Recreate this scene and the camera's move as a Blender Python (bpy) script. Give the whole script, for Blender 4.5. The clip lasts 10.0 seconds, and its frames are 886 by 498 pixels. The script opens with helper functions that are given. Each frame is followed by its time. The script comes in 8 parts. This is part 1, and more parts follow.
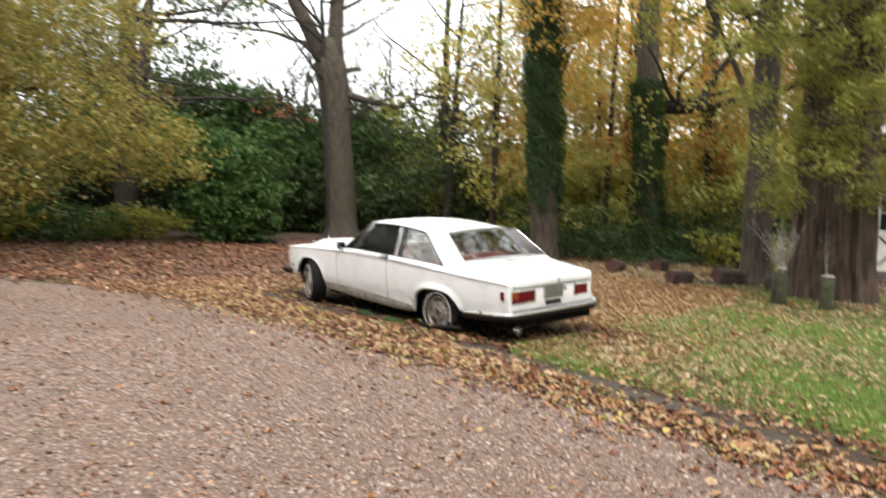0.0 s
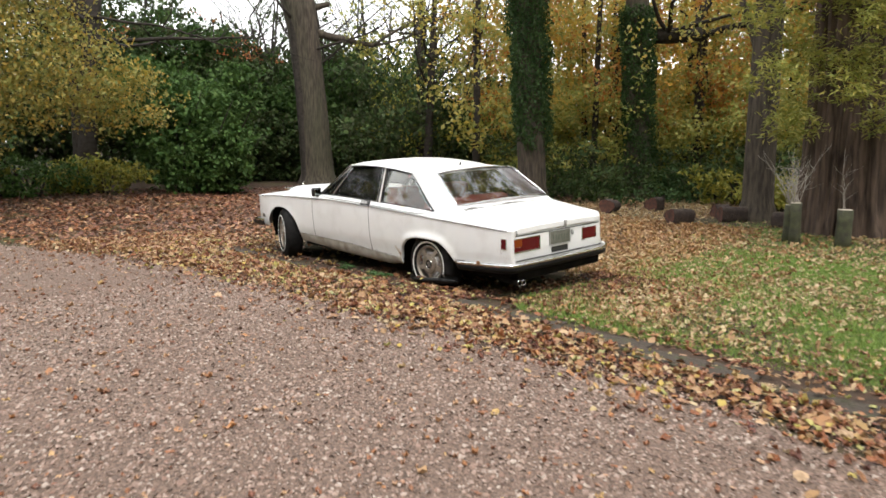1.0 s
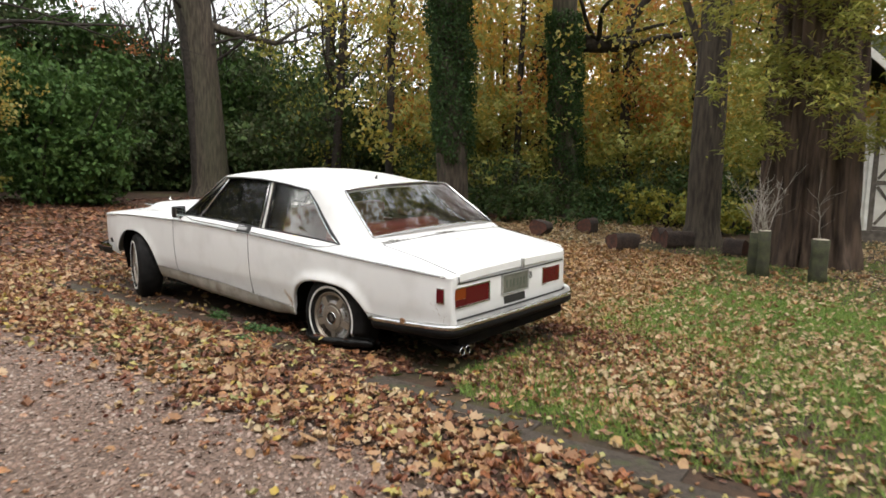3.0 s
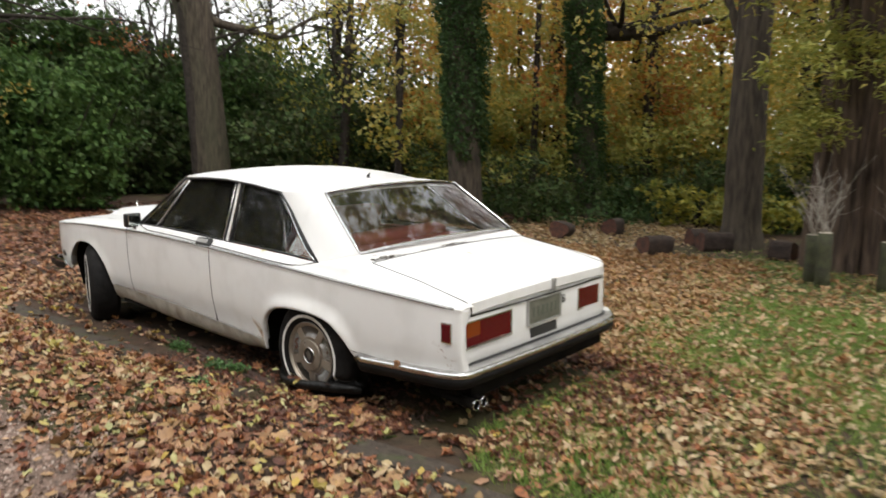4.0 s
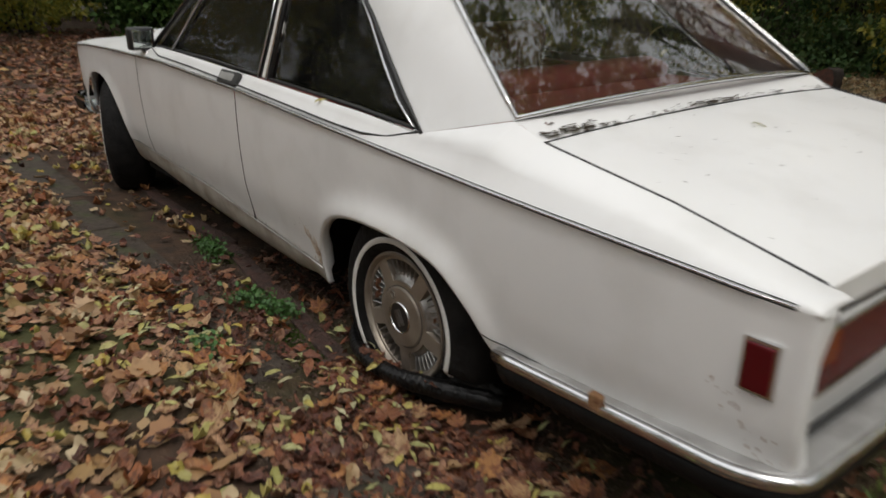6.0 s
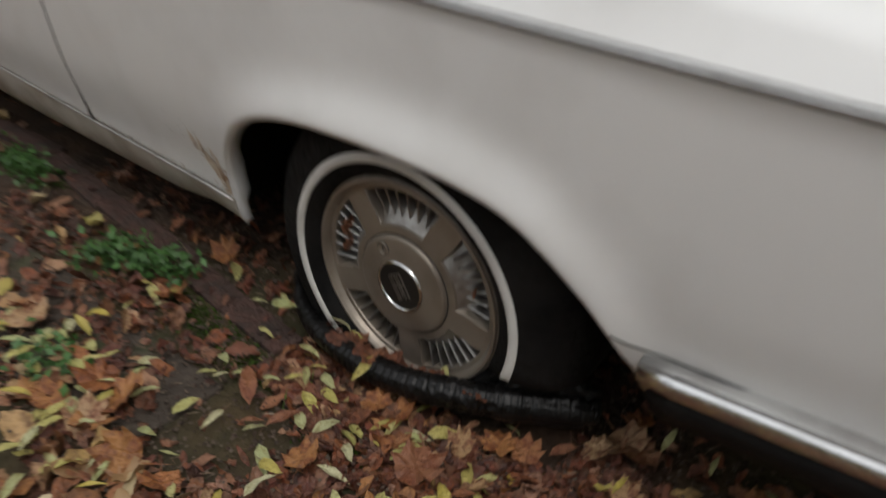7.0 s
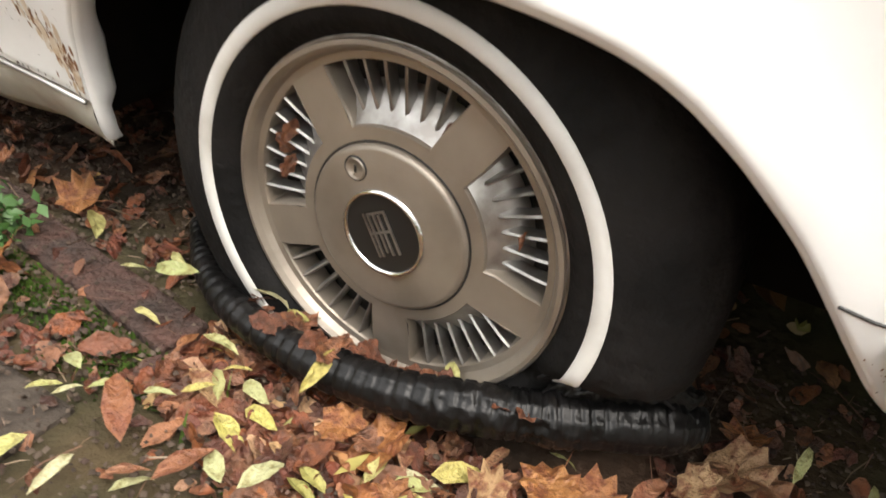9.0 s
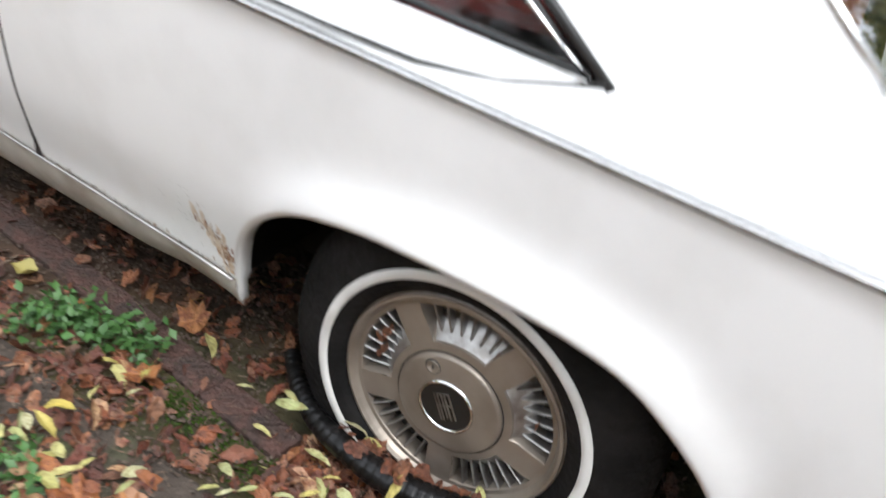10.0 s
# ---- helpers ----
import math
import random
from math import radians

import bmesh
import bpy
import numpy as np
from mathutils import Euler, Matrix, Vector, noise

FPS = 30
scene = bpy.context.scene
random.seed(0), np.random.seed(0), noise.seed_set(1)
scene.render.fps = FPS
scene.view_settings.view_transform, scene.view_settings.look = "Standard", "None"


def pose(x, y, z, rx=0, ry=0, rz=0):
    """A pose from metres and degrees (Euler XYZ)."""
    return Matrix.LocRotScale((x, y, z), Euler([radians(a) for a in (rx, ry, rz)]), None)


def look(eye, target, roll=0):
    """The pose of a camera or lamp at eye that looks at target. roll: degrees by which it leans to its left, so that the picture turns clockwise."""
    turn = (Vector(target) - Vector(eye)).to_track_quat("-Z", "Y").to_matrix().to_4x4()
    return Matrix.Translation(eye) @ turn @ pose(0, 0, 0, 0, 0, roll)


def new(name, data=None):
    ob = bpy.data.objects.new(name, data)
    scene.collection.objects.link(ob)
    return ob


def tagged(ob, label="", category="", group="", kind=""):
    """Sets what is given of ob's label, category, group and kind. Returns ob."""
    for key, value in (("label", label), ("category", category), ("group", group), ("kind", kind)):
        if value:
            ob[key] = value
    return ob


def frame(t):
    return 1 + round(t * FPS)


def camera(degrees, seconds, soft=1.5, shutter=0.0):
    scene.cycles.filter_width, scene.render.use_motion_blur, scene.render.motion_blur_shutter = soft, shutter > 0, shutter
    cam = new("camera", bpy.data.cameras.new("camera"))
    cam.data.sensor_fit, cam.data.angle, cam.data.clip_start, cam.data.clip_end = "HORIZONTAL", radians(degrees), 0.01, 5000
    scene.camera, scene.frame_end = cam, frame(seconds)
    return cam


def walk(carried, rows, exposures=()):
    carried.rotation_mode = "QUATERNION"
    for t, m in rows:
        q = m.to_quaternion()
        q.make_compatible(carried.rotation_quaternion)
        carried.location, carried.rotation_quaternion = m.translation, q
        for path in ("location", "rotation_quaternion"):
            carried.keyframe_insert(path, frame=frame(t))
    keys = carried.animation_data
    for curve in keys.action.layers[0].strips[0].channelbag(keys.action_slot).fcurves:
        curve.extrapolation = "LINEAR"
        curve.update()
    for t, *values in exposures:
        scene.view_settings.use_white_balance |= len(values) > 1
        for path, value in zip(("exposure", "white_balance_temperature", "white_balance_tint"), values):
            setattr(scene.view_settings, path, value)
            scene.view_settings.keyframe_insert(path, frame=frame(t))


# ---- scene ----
cam = camera(62.8, 10.0, soft=1.6, shutter=0.5)
# the car leans to its left on a flat tyre
CAR = pose(0, 0, 0, 0, -2.35, 0) @ pose(0, 0, -0.055)
PATH = [
    (0, (-6.814, -6.716, 1.608), (-5.488, -5.224, 1.478), 2.0),
    (0.5, (-6.438, -6.31, 1.49), (-5.023, -4.918, 1.24), -0.0),
    (1, (-6.197, -5.841, 1.506), (-4.838, -4.401, 1.229), 0.4),
    (1.5, (-5.852, -5.436, 1.506), (-4.395, -4.086, 1.272), -0.3),
    (2, (-5.505, -5.017, 1.498), (-4.07, -3.659, 1.183), 0.6),
    (2.5, (-5.155, -4.572, 1.5), (-3.671, -3.245, 1.311), 2.4),
    (2.7, (-4.944, -4.438, 1.47), (-3.416, -3.165, 1.256), 1.4),
    (3.8, (-3.896, -3.545, 1.478), (-2.366, -2.285, 1.208), 2.2),
    (4, (-3.664, -3.438, 1.433), (-2.157, -2.145, 1.192), 1.1),
    (4.5, (-3.184, -3.059, 1.382), (-1.818, -1.615, 1.16), 2.0),
    (5, (-2.695, -2.683, 1.327), (-1.296, -1.314, 0.915), 1.8),
    (5.5, (-2.324, -2.233, 1.271), (-1.06, -0.793, 0.697), 3.4),
    (5.7, (-2.23, -1.993, 1.219), (-1.026, -0.52, 0.601), 1.7),
    (6.8, (-1.77, -0.882, 1.049), (-0.467, 0.321, 0.124), 2.3),
    (7, (-1.7, -0.714, 0.96), (-0.346, 0.333, -0.074), 1.3),
    (7.5, (-1.507, -0.467, 0.681), (-0.136, 0.397, -0.492), 3.6),
    (8, (-1.416, -0.388, 0.627), (0.046, 0.412, -0.478), 6.4),
    (8.5, (-1.419, -0.36, 0.619), (0.064, 0.415, -0.478), 6.5),
    (9, (-1.455, -0.356, 0.639), (0.05, 0.41, -0.431), 6.5),
    (9.5, (-1.56, -0.361, 0.774), (-0.008, 0.395, -0.235), 8.2),
    (10, (-1.741, -0.302, 1.066), (-0.172, 0.385, 0.033), 12.6),
]
walk(cam, [(t, look(eye, target, roll)) for t, eye, target, roll in PATH],
     exposures=[(0, 1.26, 6400, 10), (1.5, 0.97, 6400, 10), (2.7, 0.83, 6400, 10), (4.5, 0.55, 6500, 10), (5.5, 0.03, 6500, 10), (7.0, -0.10, 6350, 10), (7.4, 0.0, 6500, 10), (8.0, 1.15, 6600, 10), (8.5, 1.48, 6650, 10), (9.0, 1.64, 6650, 10), (9.5, 1.70, 6450, 10), (10, 1.31, 5950, 10)])

# ---- light: an overcast autumn sky ----
world = bpy.data.worlds.new("overcast_sky")
scene.world = world
world.use_nodes = True
wn, wl = world.node_tree.nodes, world.node_tree.links
wn.clear()
sky = wn.new("ShaderNodeTexSky")
sky.sky_type, sky.sun_disc = "NISHITA", False
sky.sun_elevation, sky.sun_rotation = radians(59), radians(213)
sky.dust_density, sky.air_density = 6.0, 1.5
sky_grey = wn.new("ShaderNodeMix")
sky_grey.data_type = "RGBA"
sky_grey.inputs[0].default_value = 0.85
sky_grey.inputs[7].default_value = (9.6, 9.6, 9.5, 1)
wbg = wn.new("ShaderNodeBackground")
wbg.inputs["Strength"].default_value = 0.13
wout = wn.new("ShaderNodeOutputWorld")
wl.new(sky.outputs[0], sky_grey.inputs[6])
wl.new(sky_grey.outputs[2], wbg.inputs["Color"])
wl.new(wbg.outputs[0], wout.inputs[0])

sun_data = bpy.data.lights.new("sun", "SUN")
sun_data.energy, sun_data.angle, sun_data.color = 0.95, radians(25), (1.0, 0.96, 0.9)
sun = new("sun", sun_data)
sun.matrix_world = look((-6, -9, 18), (0, 0, 0))

# ---- materials ----
def mat(name, color=(0.5, 0.5, 0.5), rough=0.6, metal=0.0, color2=None, scale=8.0, detail=6.0, bump=0.0, bump_scale=60.0,
        island=None, objrand=None, coat=0.0, spec=0.5, stain=None, stain_scale=1.2, stain_amount=0.5, coords="Object", trans=0.0, mix=(0.35, 0.65), stretch=1.0):
    """A principled material: two colours mixed by noise, a second colour by larger stains, a fine bump, and variation by island or object."""
    m = bpy.data.materials.new(name)
    m.use_nodes = True
    nt = m.node_tree
    n, l = nt.nodes, nt.links
    b = n["Principled BSDF"]
    b.inputs["Roughness"].default_value = rough
    b.inputs["Metallic"].default_value = metal
    b.inputs["Specular IOR Level"].default_value = spec
    b.inputs["Coat Weight"].default_value = coat
    b.inputs["Coat Roughness"].default_value = 0.12
    tc = n.new("ShaderNodeTexCoord")
    where = n.new("ShaderNodeMapping")
    where.inputs["Scale"].default_value = (1, 1, stretch)
    l.new(tc.outputs[coords], where.inputs["Vector"])
    def noise_fac(s, d=6.0, lo=0.35, hi=0.65):
        t = n.new("ShaderNodeTexNoise")
        t.inputs["Scale"].default_value, t.inputs["Detail"].default_value = s, d
        l.new(where.outputs[0], t.inputs["Vector"])
        r = n.new("ShaderNodeMapRange")
        r.inputs[1].default_value, r.inputs[2].default_value = lo, hi
        l.new(t.outputs["Fac"], r.inputs[0])
        return r.outputs[0]
    def mixed(f, a, c):
        x = n.new("ShaderNodeMix")
        x.data_type = "RGBA"
        if hasattr(f, "links"):
            l.new(f, x.inputs[0])
        else:
            x.inputs[0].default_value = f
        for s, v in ((6, a), (7, c)):
            if hasattr(v, "links"):
                l.new(v, x.inputs[s])
            else:
                x.inputs[s].default_value = (*v, 1)
        return x.outputs[2]
    col = color
    if island or objrand:
        ramp = n.new("ShaderNodeValToRGB")
        cs = island or objrand
        ramp.color_ramp.interpolation = "LINEAR"
        els = ramp.color_ramp.elements
        while len(els) < len(cs):
            els.new(0.5)
        for i, c in enumerate(cs):
            els[i].position = i / (len(cs) - 1)
            els[i].color = (*c, 1)
        if island:
            src = n.new("ShaderNodeNewGeometry").outputs["Random Per Island"]
        else:
            src = n.new("ShaderNodeObjectInfo").outputs["Random"]
        l.new(src, ramp.inputs[0])
        col = ramp.outputs[0]
    if color2:
        col = mixed(noise_fac(scale, detail, *mix), col, color2)
    if stain:
        f = noise_fac(stain_scale, 8.0, 0.5, 0.75)
        k = n.new("ShaderNodeMath")
        k.operation = "MULTIPLY"
        l.new(f, k.inputs[0])
        k.inputs[1].default_value = stain_amount
        col = mixed(k.outputs[0], col, stain)
    if hasattr(col, "links"):
        l.new(col, b.inputs["Base Color"])
    else:
        b.inputs["Base Color"].default_value = (*col, 1)
    if bump:
        t = n.new("ShaderNodeTexNoise")
        t.inputs["Scale"].default_value, t.inputs["Detail"].default_value = bump_scale, 8
        l.new(where.outputs[0], t.inputs["Vector"])
        bn = n.new("ShaderNodeBump")
        bn.inputs["Strength"].default_value, bn.inputs["Distance"].default_value = bump, 0.02
        l.new(t.outputs["Fac"], bn.inputs["Height"])
        l.new(bn.outputs[0], b.inputs["Normal"])
    if trans:
        tr = n.new("ShaderNodeBsdfTranslucent")
        if hasattr(col, "links"):
            l.new(col, tr.inputs["Color"])
        else:
            tr.inputs["Color"].default_value = (*col, 1)
        ms = n.new("ShaderNodeMixShader")
        ms.inputs[0].default_value = trans
        l.new(b.outputs[0], ms.inputs[1])
        l.new(tr.outputs[0], ms.inputs[2])
        l.new(ms.outputs[0], n["Material Output"].inputs[0])
    return m


def glass_mat(name, tint, rough=0.02, ior=1.6, dust=0.0):
    m = bpy.data.materials.new(name)
    m.use_nodes = True
    n, l = m.node_tree.nodes, m.node_tree.links
    n.remove(n["Principled BSDF"])
    tr = n.new("ShaderNodeBsdfTransparent")
    tr.inputs[0].default_value = (*tint, 1)
    gl = n.new("ShaderNodeBsdfGlossy")
    gl.inputs["Roughness"].default_value = rough
    fr = n.new("ShaderNodeFresnel")
    fr.inputs[0].default_value = ior
    mx = n.new("ShaderNodeMixShader")
    l.new(fr.outputs[0], mx.inputs[0])
    l.new(tr.outputs[0], mx.inputs[1])
    l.new(gl.outputs[0], mx.inputs[2])
    if dust:
        # a film of dried dirt, patchy
        df = n.new("ShaderNodeBsdfDiffuse")
        df.inputs[0].default_value = (0.42, 0.42, 0.38, 1)
        tc = n.new("ShaderNodeTexCoord")
        tx = n.new("ShaderNodeTexNoise")
        tx.inputs["Scale"].default_value, tx.inputs["Detail"].default_value = 7, 8
        l.new(tc.outputs["Object"], tx.inputs["Vector"])
        mr = n.new("ShaderNodeMapRange")
        mr.inputs[1].default_value, mr.inputs[2].default_value = 0.35, 0.75
        mr.inputs[3].default_value, mr.inputs[4].default_value = dust * 0.4, dust * 1.8
        l.new(tx.outputs["Fac"], mr.inputs[0])
        m2 = n.new("ShaderNodeMixShader")
        l.new(mr.outputs[0], m2.inputs[0])
        l.new(mx.outputs[0], m2.inputs[1])
        l.new(df.outputs[0], m2.inputs[2])
        mx = m2
    l.new(mx.outputs[0], n["Material Output"].inputs[0])
    return m


def lift(cols, k):
    return [tuple(min(v * k, 0.85) for v in c) for c in cols]


M = dict(
    soil=mat("leafy_soil", (0.038, 0.028, 0.021), 0.95, color2=(0.072, 0.044, 0.029), scale=9, bump=0.6, bump_scale=40, stain=(0.065, 0.085, 0.022), stain_scale=0.5, stain_amount=0.8, spec=0.2),
    gravel=mat("gravel", (0.235, 0.162, 0.127), 0.9, color2=(0.105, 0.075, 0.058), scale=45, bump=1.0, bump_scale=90, stain=(0.17, 0.13, 0.105), stain_scale=0.5, stain_amount=0.6, spec=0.25),
    pebble=mat("pebbles", island=lift([(0.11, 0.08, 0.065), (0.30, 0.20, 0.155), (0.40, 0.30, 0.245), (0.24, 0.14, 0.105), (0.46, 0.39, 0.33), (0.30, 0.21, 0.17), (0.17, 0.11, 0.085)], 0.87), rough=0.75, spec=0.35),
    litter=mat("fallen_leaves", island=lift([(0.20, 0.065, 0.022), (0.30, 0.11, 0.04), (0.13, 0.055, 0.03), (0.40, 0.19, 0.07), (0.22, 0.085, 0.05), (0.50, 0.32, 0.18), (0.17, 0.06, 0.035), (0.42, 0.25, 0.15), (0.42, 0.28, 0.10)], 1.2), rough=0.5, color2=(0.11, 0.05, 0.03), scale=60, mix=(0.45, 0.75), bump=0.5, bump_scale=130, trans=0.15),
    litter_red=mat("fallen_leaves_red_brown", island=lift([(0.21, 0.055, 0.028), (0.31, 0.10, 0.04), (0.12, 0.036, 0.022), (0.34, 0.13, 0.055), (0.36, 0.19, 0.12), (0.16, 0.055, 0.035), (0.05, 0.022, 0.016), (0.25, 0.08, 0.05), (0.07, 0.028, 0.02)], 0.88), rough=0.34, spec=0.5, color2=(0.06, 0.024, 0.016), scale=75, mix=(0.42, 0.72), bump=0.6, bump_scale=130, trans=0.1, stain=(0.30, 0.17, 0.09), stain_scale=30, stain_amount=0.45),
    litter_tan=mat("fallen_leaves_tan", island=lift([(0.40, 0.23, 0.10), (0.50, 0.31, 0.15), (0.26, 0.12, 0.05), (0.58, 0.42, 0.25), (0.36, 0.16, 0.06), (0.46, 0.30, 0.11), (0.20, 0.09, 0.04), (0.54, 0.28, 0.11)], 0.86), rough=0.55, color2=(0.16, 0.09, 0.045), scale=30, mix=(0.5, 0.85), trans=0.15),
    litter_pale=mat("fallen_leaves_pale", island=lift([(0.50, 0.38, 0.20), (0.58, 0.45, 0.27), (0.42, 0.27, 0.13), (0.36, 0.20, 0.09), (0.62, 0.50, 0.32), (0.48, 0.36, 0.16), (0.30, 0.17, 0.08)], 0.84), rough=0.55, color2=(0.26, 0.17, 0.09), scale=30, mix=(0.5, 0.85), trans=0.15),
    litter_yellow=mat("fallen_leaves_yellow", island=[(0.42, 0.35, 0.08), (0.36, 0.36, 0.13), (0.48, 0.33, 0.06), (0.30, 0.31, 0.13), (0.44, 0.40, 0.17)], rough=0.5, color2=(0.28, 0.24, 0.06), scale=40, mix=(0.5, 0.85), trans=0.2),
    grass=mat("grass", island=lift([(0.05, 0.09, 0.018), (0.09, 0.15, 0.03), (0.13, 0.17, 0.04), (0.06, 0.11, 0.02)], 2.15), rough=0.6, trans=0.35),
    moss=mat("moss", island=[(0.030, 0.062, 0.010), (0.050, 0.088, 0.014), (0.026, 0.046, 0.012)], rough=0.9, spec=0.1),
    weed=mat("weed_leaves", island=[(0.05, 0.12, 0.03), (0.075, 0.17, 0.04), (0.04, 0.10, 0.025)], rough=0.5, trans=0.2),
    stone=mat("kerb_stone", (0.045, 0.036, 0.029), 0.85, spec=0.2, color2=(0.075, 0.060, 0.048), scale=22, bump=0.6, bump_scale=50, stain=(0.05, 0.085, 0.015), stain_scale=5, stain_amount=0.8),
    brick=mat("edging_brick", (0.085, 0.040, 0.030), 0.75, color2=(0.042, 0.025, 0.020), scale=24, bump=0.8, bump_scale=90, stain=(0.028, 0.022, 0.018), stain_scale=9, stain_amount=0.85),
    paint=mat("white_car_paint", (0.80, 0.80, 0.79), 0.30, color2=(0.77, 0.77, 0.765), scale=2.5, coat=0.2, stain=(0.63, 0.62, 0.59), stain_scale=5, stain_amount=0.4),
    sill_paint=mat("dirty_sill_paint", (0.50, 0.47, 0.42), 0.5, color2=(0.34, 0.31, 0.26), scale=9, stain=(0.20, 0.14, 0.09), stain_scale=6, stain_amount=0.8),
    chrome=mat("chrome", (0.72, 0.72, 0.72), 0.14, 1.0, color2=(0.5, 0.49, 0.47), scale=14, mix=(0.5, 0.8)),
    bumper_metal=mat("dull_bumper_metal", (0.52, 0.52, 0.51), 0.34, 0.55, color2=(0.36, 0.35, 0.34), scale=9),
    rubber=mat("black_rubber", (0.006, 0.006, 0.006), 0.5, spec=0.14, color2=(0.012, 0.011, 0.011), scale=12, bump=0.2, bump_scale=80),
    seal=mat("dark_seal", (0.02, 0.02, 0.02), 0.5),
    tyre=mat("tyre_rubber", (0.005, 0.005, 0.005), 0.75, spec=0.16, color2=(0.013, 0.012, 0.012), scale=14, bump=0.35, bump_scale=45, stain=(0.020, 0.018, 0.017), stain_scale=6, stain_amount=0.6),
    wet_tyre=mat("torn_wet_tyre_rubber", (0.003, 0.003, 0.003), 0.36, color2=(0.008, 0.007, 0.007), scale=25, bump=0.12, bump_scale=90, spec=0.28),
    whitewall=mat("whitewall", (0.72, 0.71, 0.68), 0.6, color2=(0.52, 0.50, 0.46), scale=12, mix=(0.5, 0.8)),
    alloy=mat("alloy_wheel_lacquer", (0.36, 0.315, 0.265), 0.42, 0.6, color2=(0.28, 0.24, 0.20), scale=9, bump=0.05, bump_scale=150, stain=(0.20, 0.17, 0.14), stain_scale=9, stain_amount=0.5),
    alloy_raw=mat("bare_alloy", (0.42, 0.41, 0.395), 0.38, 0.9, color2=(0.22, 0.20, 0.185), scale=30),
    alloy_bowl=mat("bright_bare_alloy", (0.56, 0.55, 0.54), 0.40, 0.9, color2=(0.30, 0.28, 0.26), scale=30),
    black=mat("black_plastic", (0.012, 0.012, 0.012), 0.35),
    # nearly black, so that the car's hollows look shaded by colour
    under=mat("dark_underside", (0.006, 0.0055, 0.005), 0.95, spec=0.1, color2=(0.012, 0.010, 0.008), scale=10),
    lens_red=mat("red_lamp_lens", (0.088, 0.003, 0.006), 0.25, spec=0.3, coat=0.15, bump=0.1, bump_scale=200),
    lens_amber=mat("amber_lamp_lens", (0.21, 0.040, 0.006), 0.25, spec=0.3, coat=0.15, bump=0.1, bump_scale=200),
    red_leather=mat("red_leather", (0.23, 0.045, 0.045), 0.5, color2=(0.32, 0.075, 0.07), scale=6),
    lining=mat("grey_headlining", (0.45, 0.43, 0.38), 0.9),
    plate=mat("number_plate", (0.085, 0.09, 0.07), 0.3, color2=(0.17, 0.17, 0.14), scale=9),
    plate_bar=mat("plate_bars", (0.10, 0.11, 0.09), 0.45),
    mirror_glass=mat("mirror_glass", (0.55, 0.6, 0.58), 0.05, 1.0),
    side_glass=glass_mat("side_glass", (0.90, 0.89, 0.86), 0.03, 1.26, 0.006),
    rear_glass=glass_mat("rear_glass", (0.62, 0.66, 0.63), 0.03, 2.3, 0.016),
    bark=mat("grey_brown_bark", (0.10, 0.082, 0.063), 0.95, color2=(0.042, 0.035, 0.028), scale=16, stretch=0.16, bump=1.0, bump_scale=30, stain=(0.07, 0.085, 0.045), stain_scale=0.8, stain_amount=0.6, spec=0.2),
    bark_dark=mat("dark_bark", (0.05, 0.042, 0.036), 0.95, color2=(0.028, 0.024, 0.02), scale=8, bump=1.0, bump_scale=14, spec=0.2),
    redwood=mat("fibrous_red_bark", (0.125, 0.088, 0.066), 0.95, color2=(0.030, 0.022, 0.018), scale=11, stretch=0.16, bump=1.0, bump_scale=22, stain=(0.15, 0.11, 0.085), stain_scale=0.9, stain_amount=0.5, spec=0.2),
    log=mat("cut_log_wood", (0.12, 0.045, 0.028), 0.9, color2=(0.05, 0.028, 0.022), scale=10, bump=0.8, bump_scale=30),
    log_bark=mat("log_bark", (0.06, 0.04, 0.032), 0.95, color2=(0.03, 0.022, 0.018), scale=10, bump=1.0, bump_scale=25),
    post=mat("mossy_green_post", (0.062, 0.066, 0.030), 0.9, color2=(0.030, 0.030, 0.018), scale=8, bump=0.6, bump_scale=40),
    cut_wood=mat("pale_cut_wood", (0.45, 0.40, 0.33), 0.8),
    twig=mat("bleached_twig", (0.42, 0.39, 0.34), 0.8, color2=(0.2, 0.17, 0.14), scale=10),
    ivy=mat("ivy_leaves", island=lift([(0.020, 0.046, 0.014), (0.032, 0.066, 0.018), (0.052, 0.09, 0.026), (0.015, 0.032, 0.012)], 1.3), rough=0.6, spec=0.25, trans=0.2),
    rhodo=mat("rhododendron_leaves", island=lift([(0.030, 0.066, 0.016), (0.044, 0.088, 0.020), (0.062, 0.11, 0.026), (0.026, 0.054, 0.015), (0.08, 0.125, 0.036)], 1.35), rough=0.6, spec=0.2, trans=0.22),
    hedge=mat("dark_evergreen_leaves", island=lift([(0.025, 0.048, 0.016), (0.042, 0.07, 0.022), (0.06, 0.09, 0.028), (0.035, 0.043, 0.022), (0.062, 0.07, 0.026)], 1.35), rough=0.65, spec=0.15, trans=0.2),
    yellow=mat("yellow_maple_leaves", island=lift([(0.24, 0.20, 0.04), (0.33, 0.23, 0.045), (0.17, 0.18, 0.045), (0.27, 0.24, 0.07), (0.13, 0.155, 0.04), (0.24, 0.19, 0.05)], 1.7), rough=0.55, trans=0.5),
    maple=mat("olive_yellow_maple_leaves", island=lift([(0.20, 0.165, 0.03), (0.27, 0.18, 0.035), (0.13, 0.14, 0.035), (0.20, 0.17, 0.045), (0.10, 0.125, 0.03), (0.22, 0.16, 0.04)], 1.65), rough=0.6, trans=0.4),
    gold=mat("golden_beech_leaves", island=lift([(0.36, 0.22, 0.04), (0.42, 0.24, 0.045), (0.28, 0.24, 0.05), (0.32, 0.16, 0.04), (0.20, 0.20, 0.05)], 1.6), rough=0.55, trans=0.55),
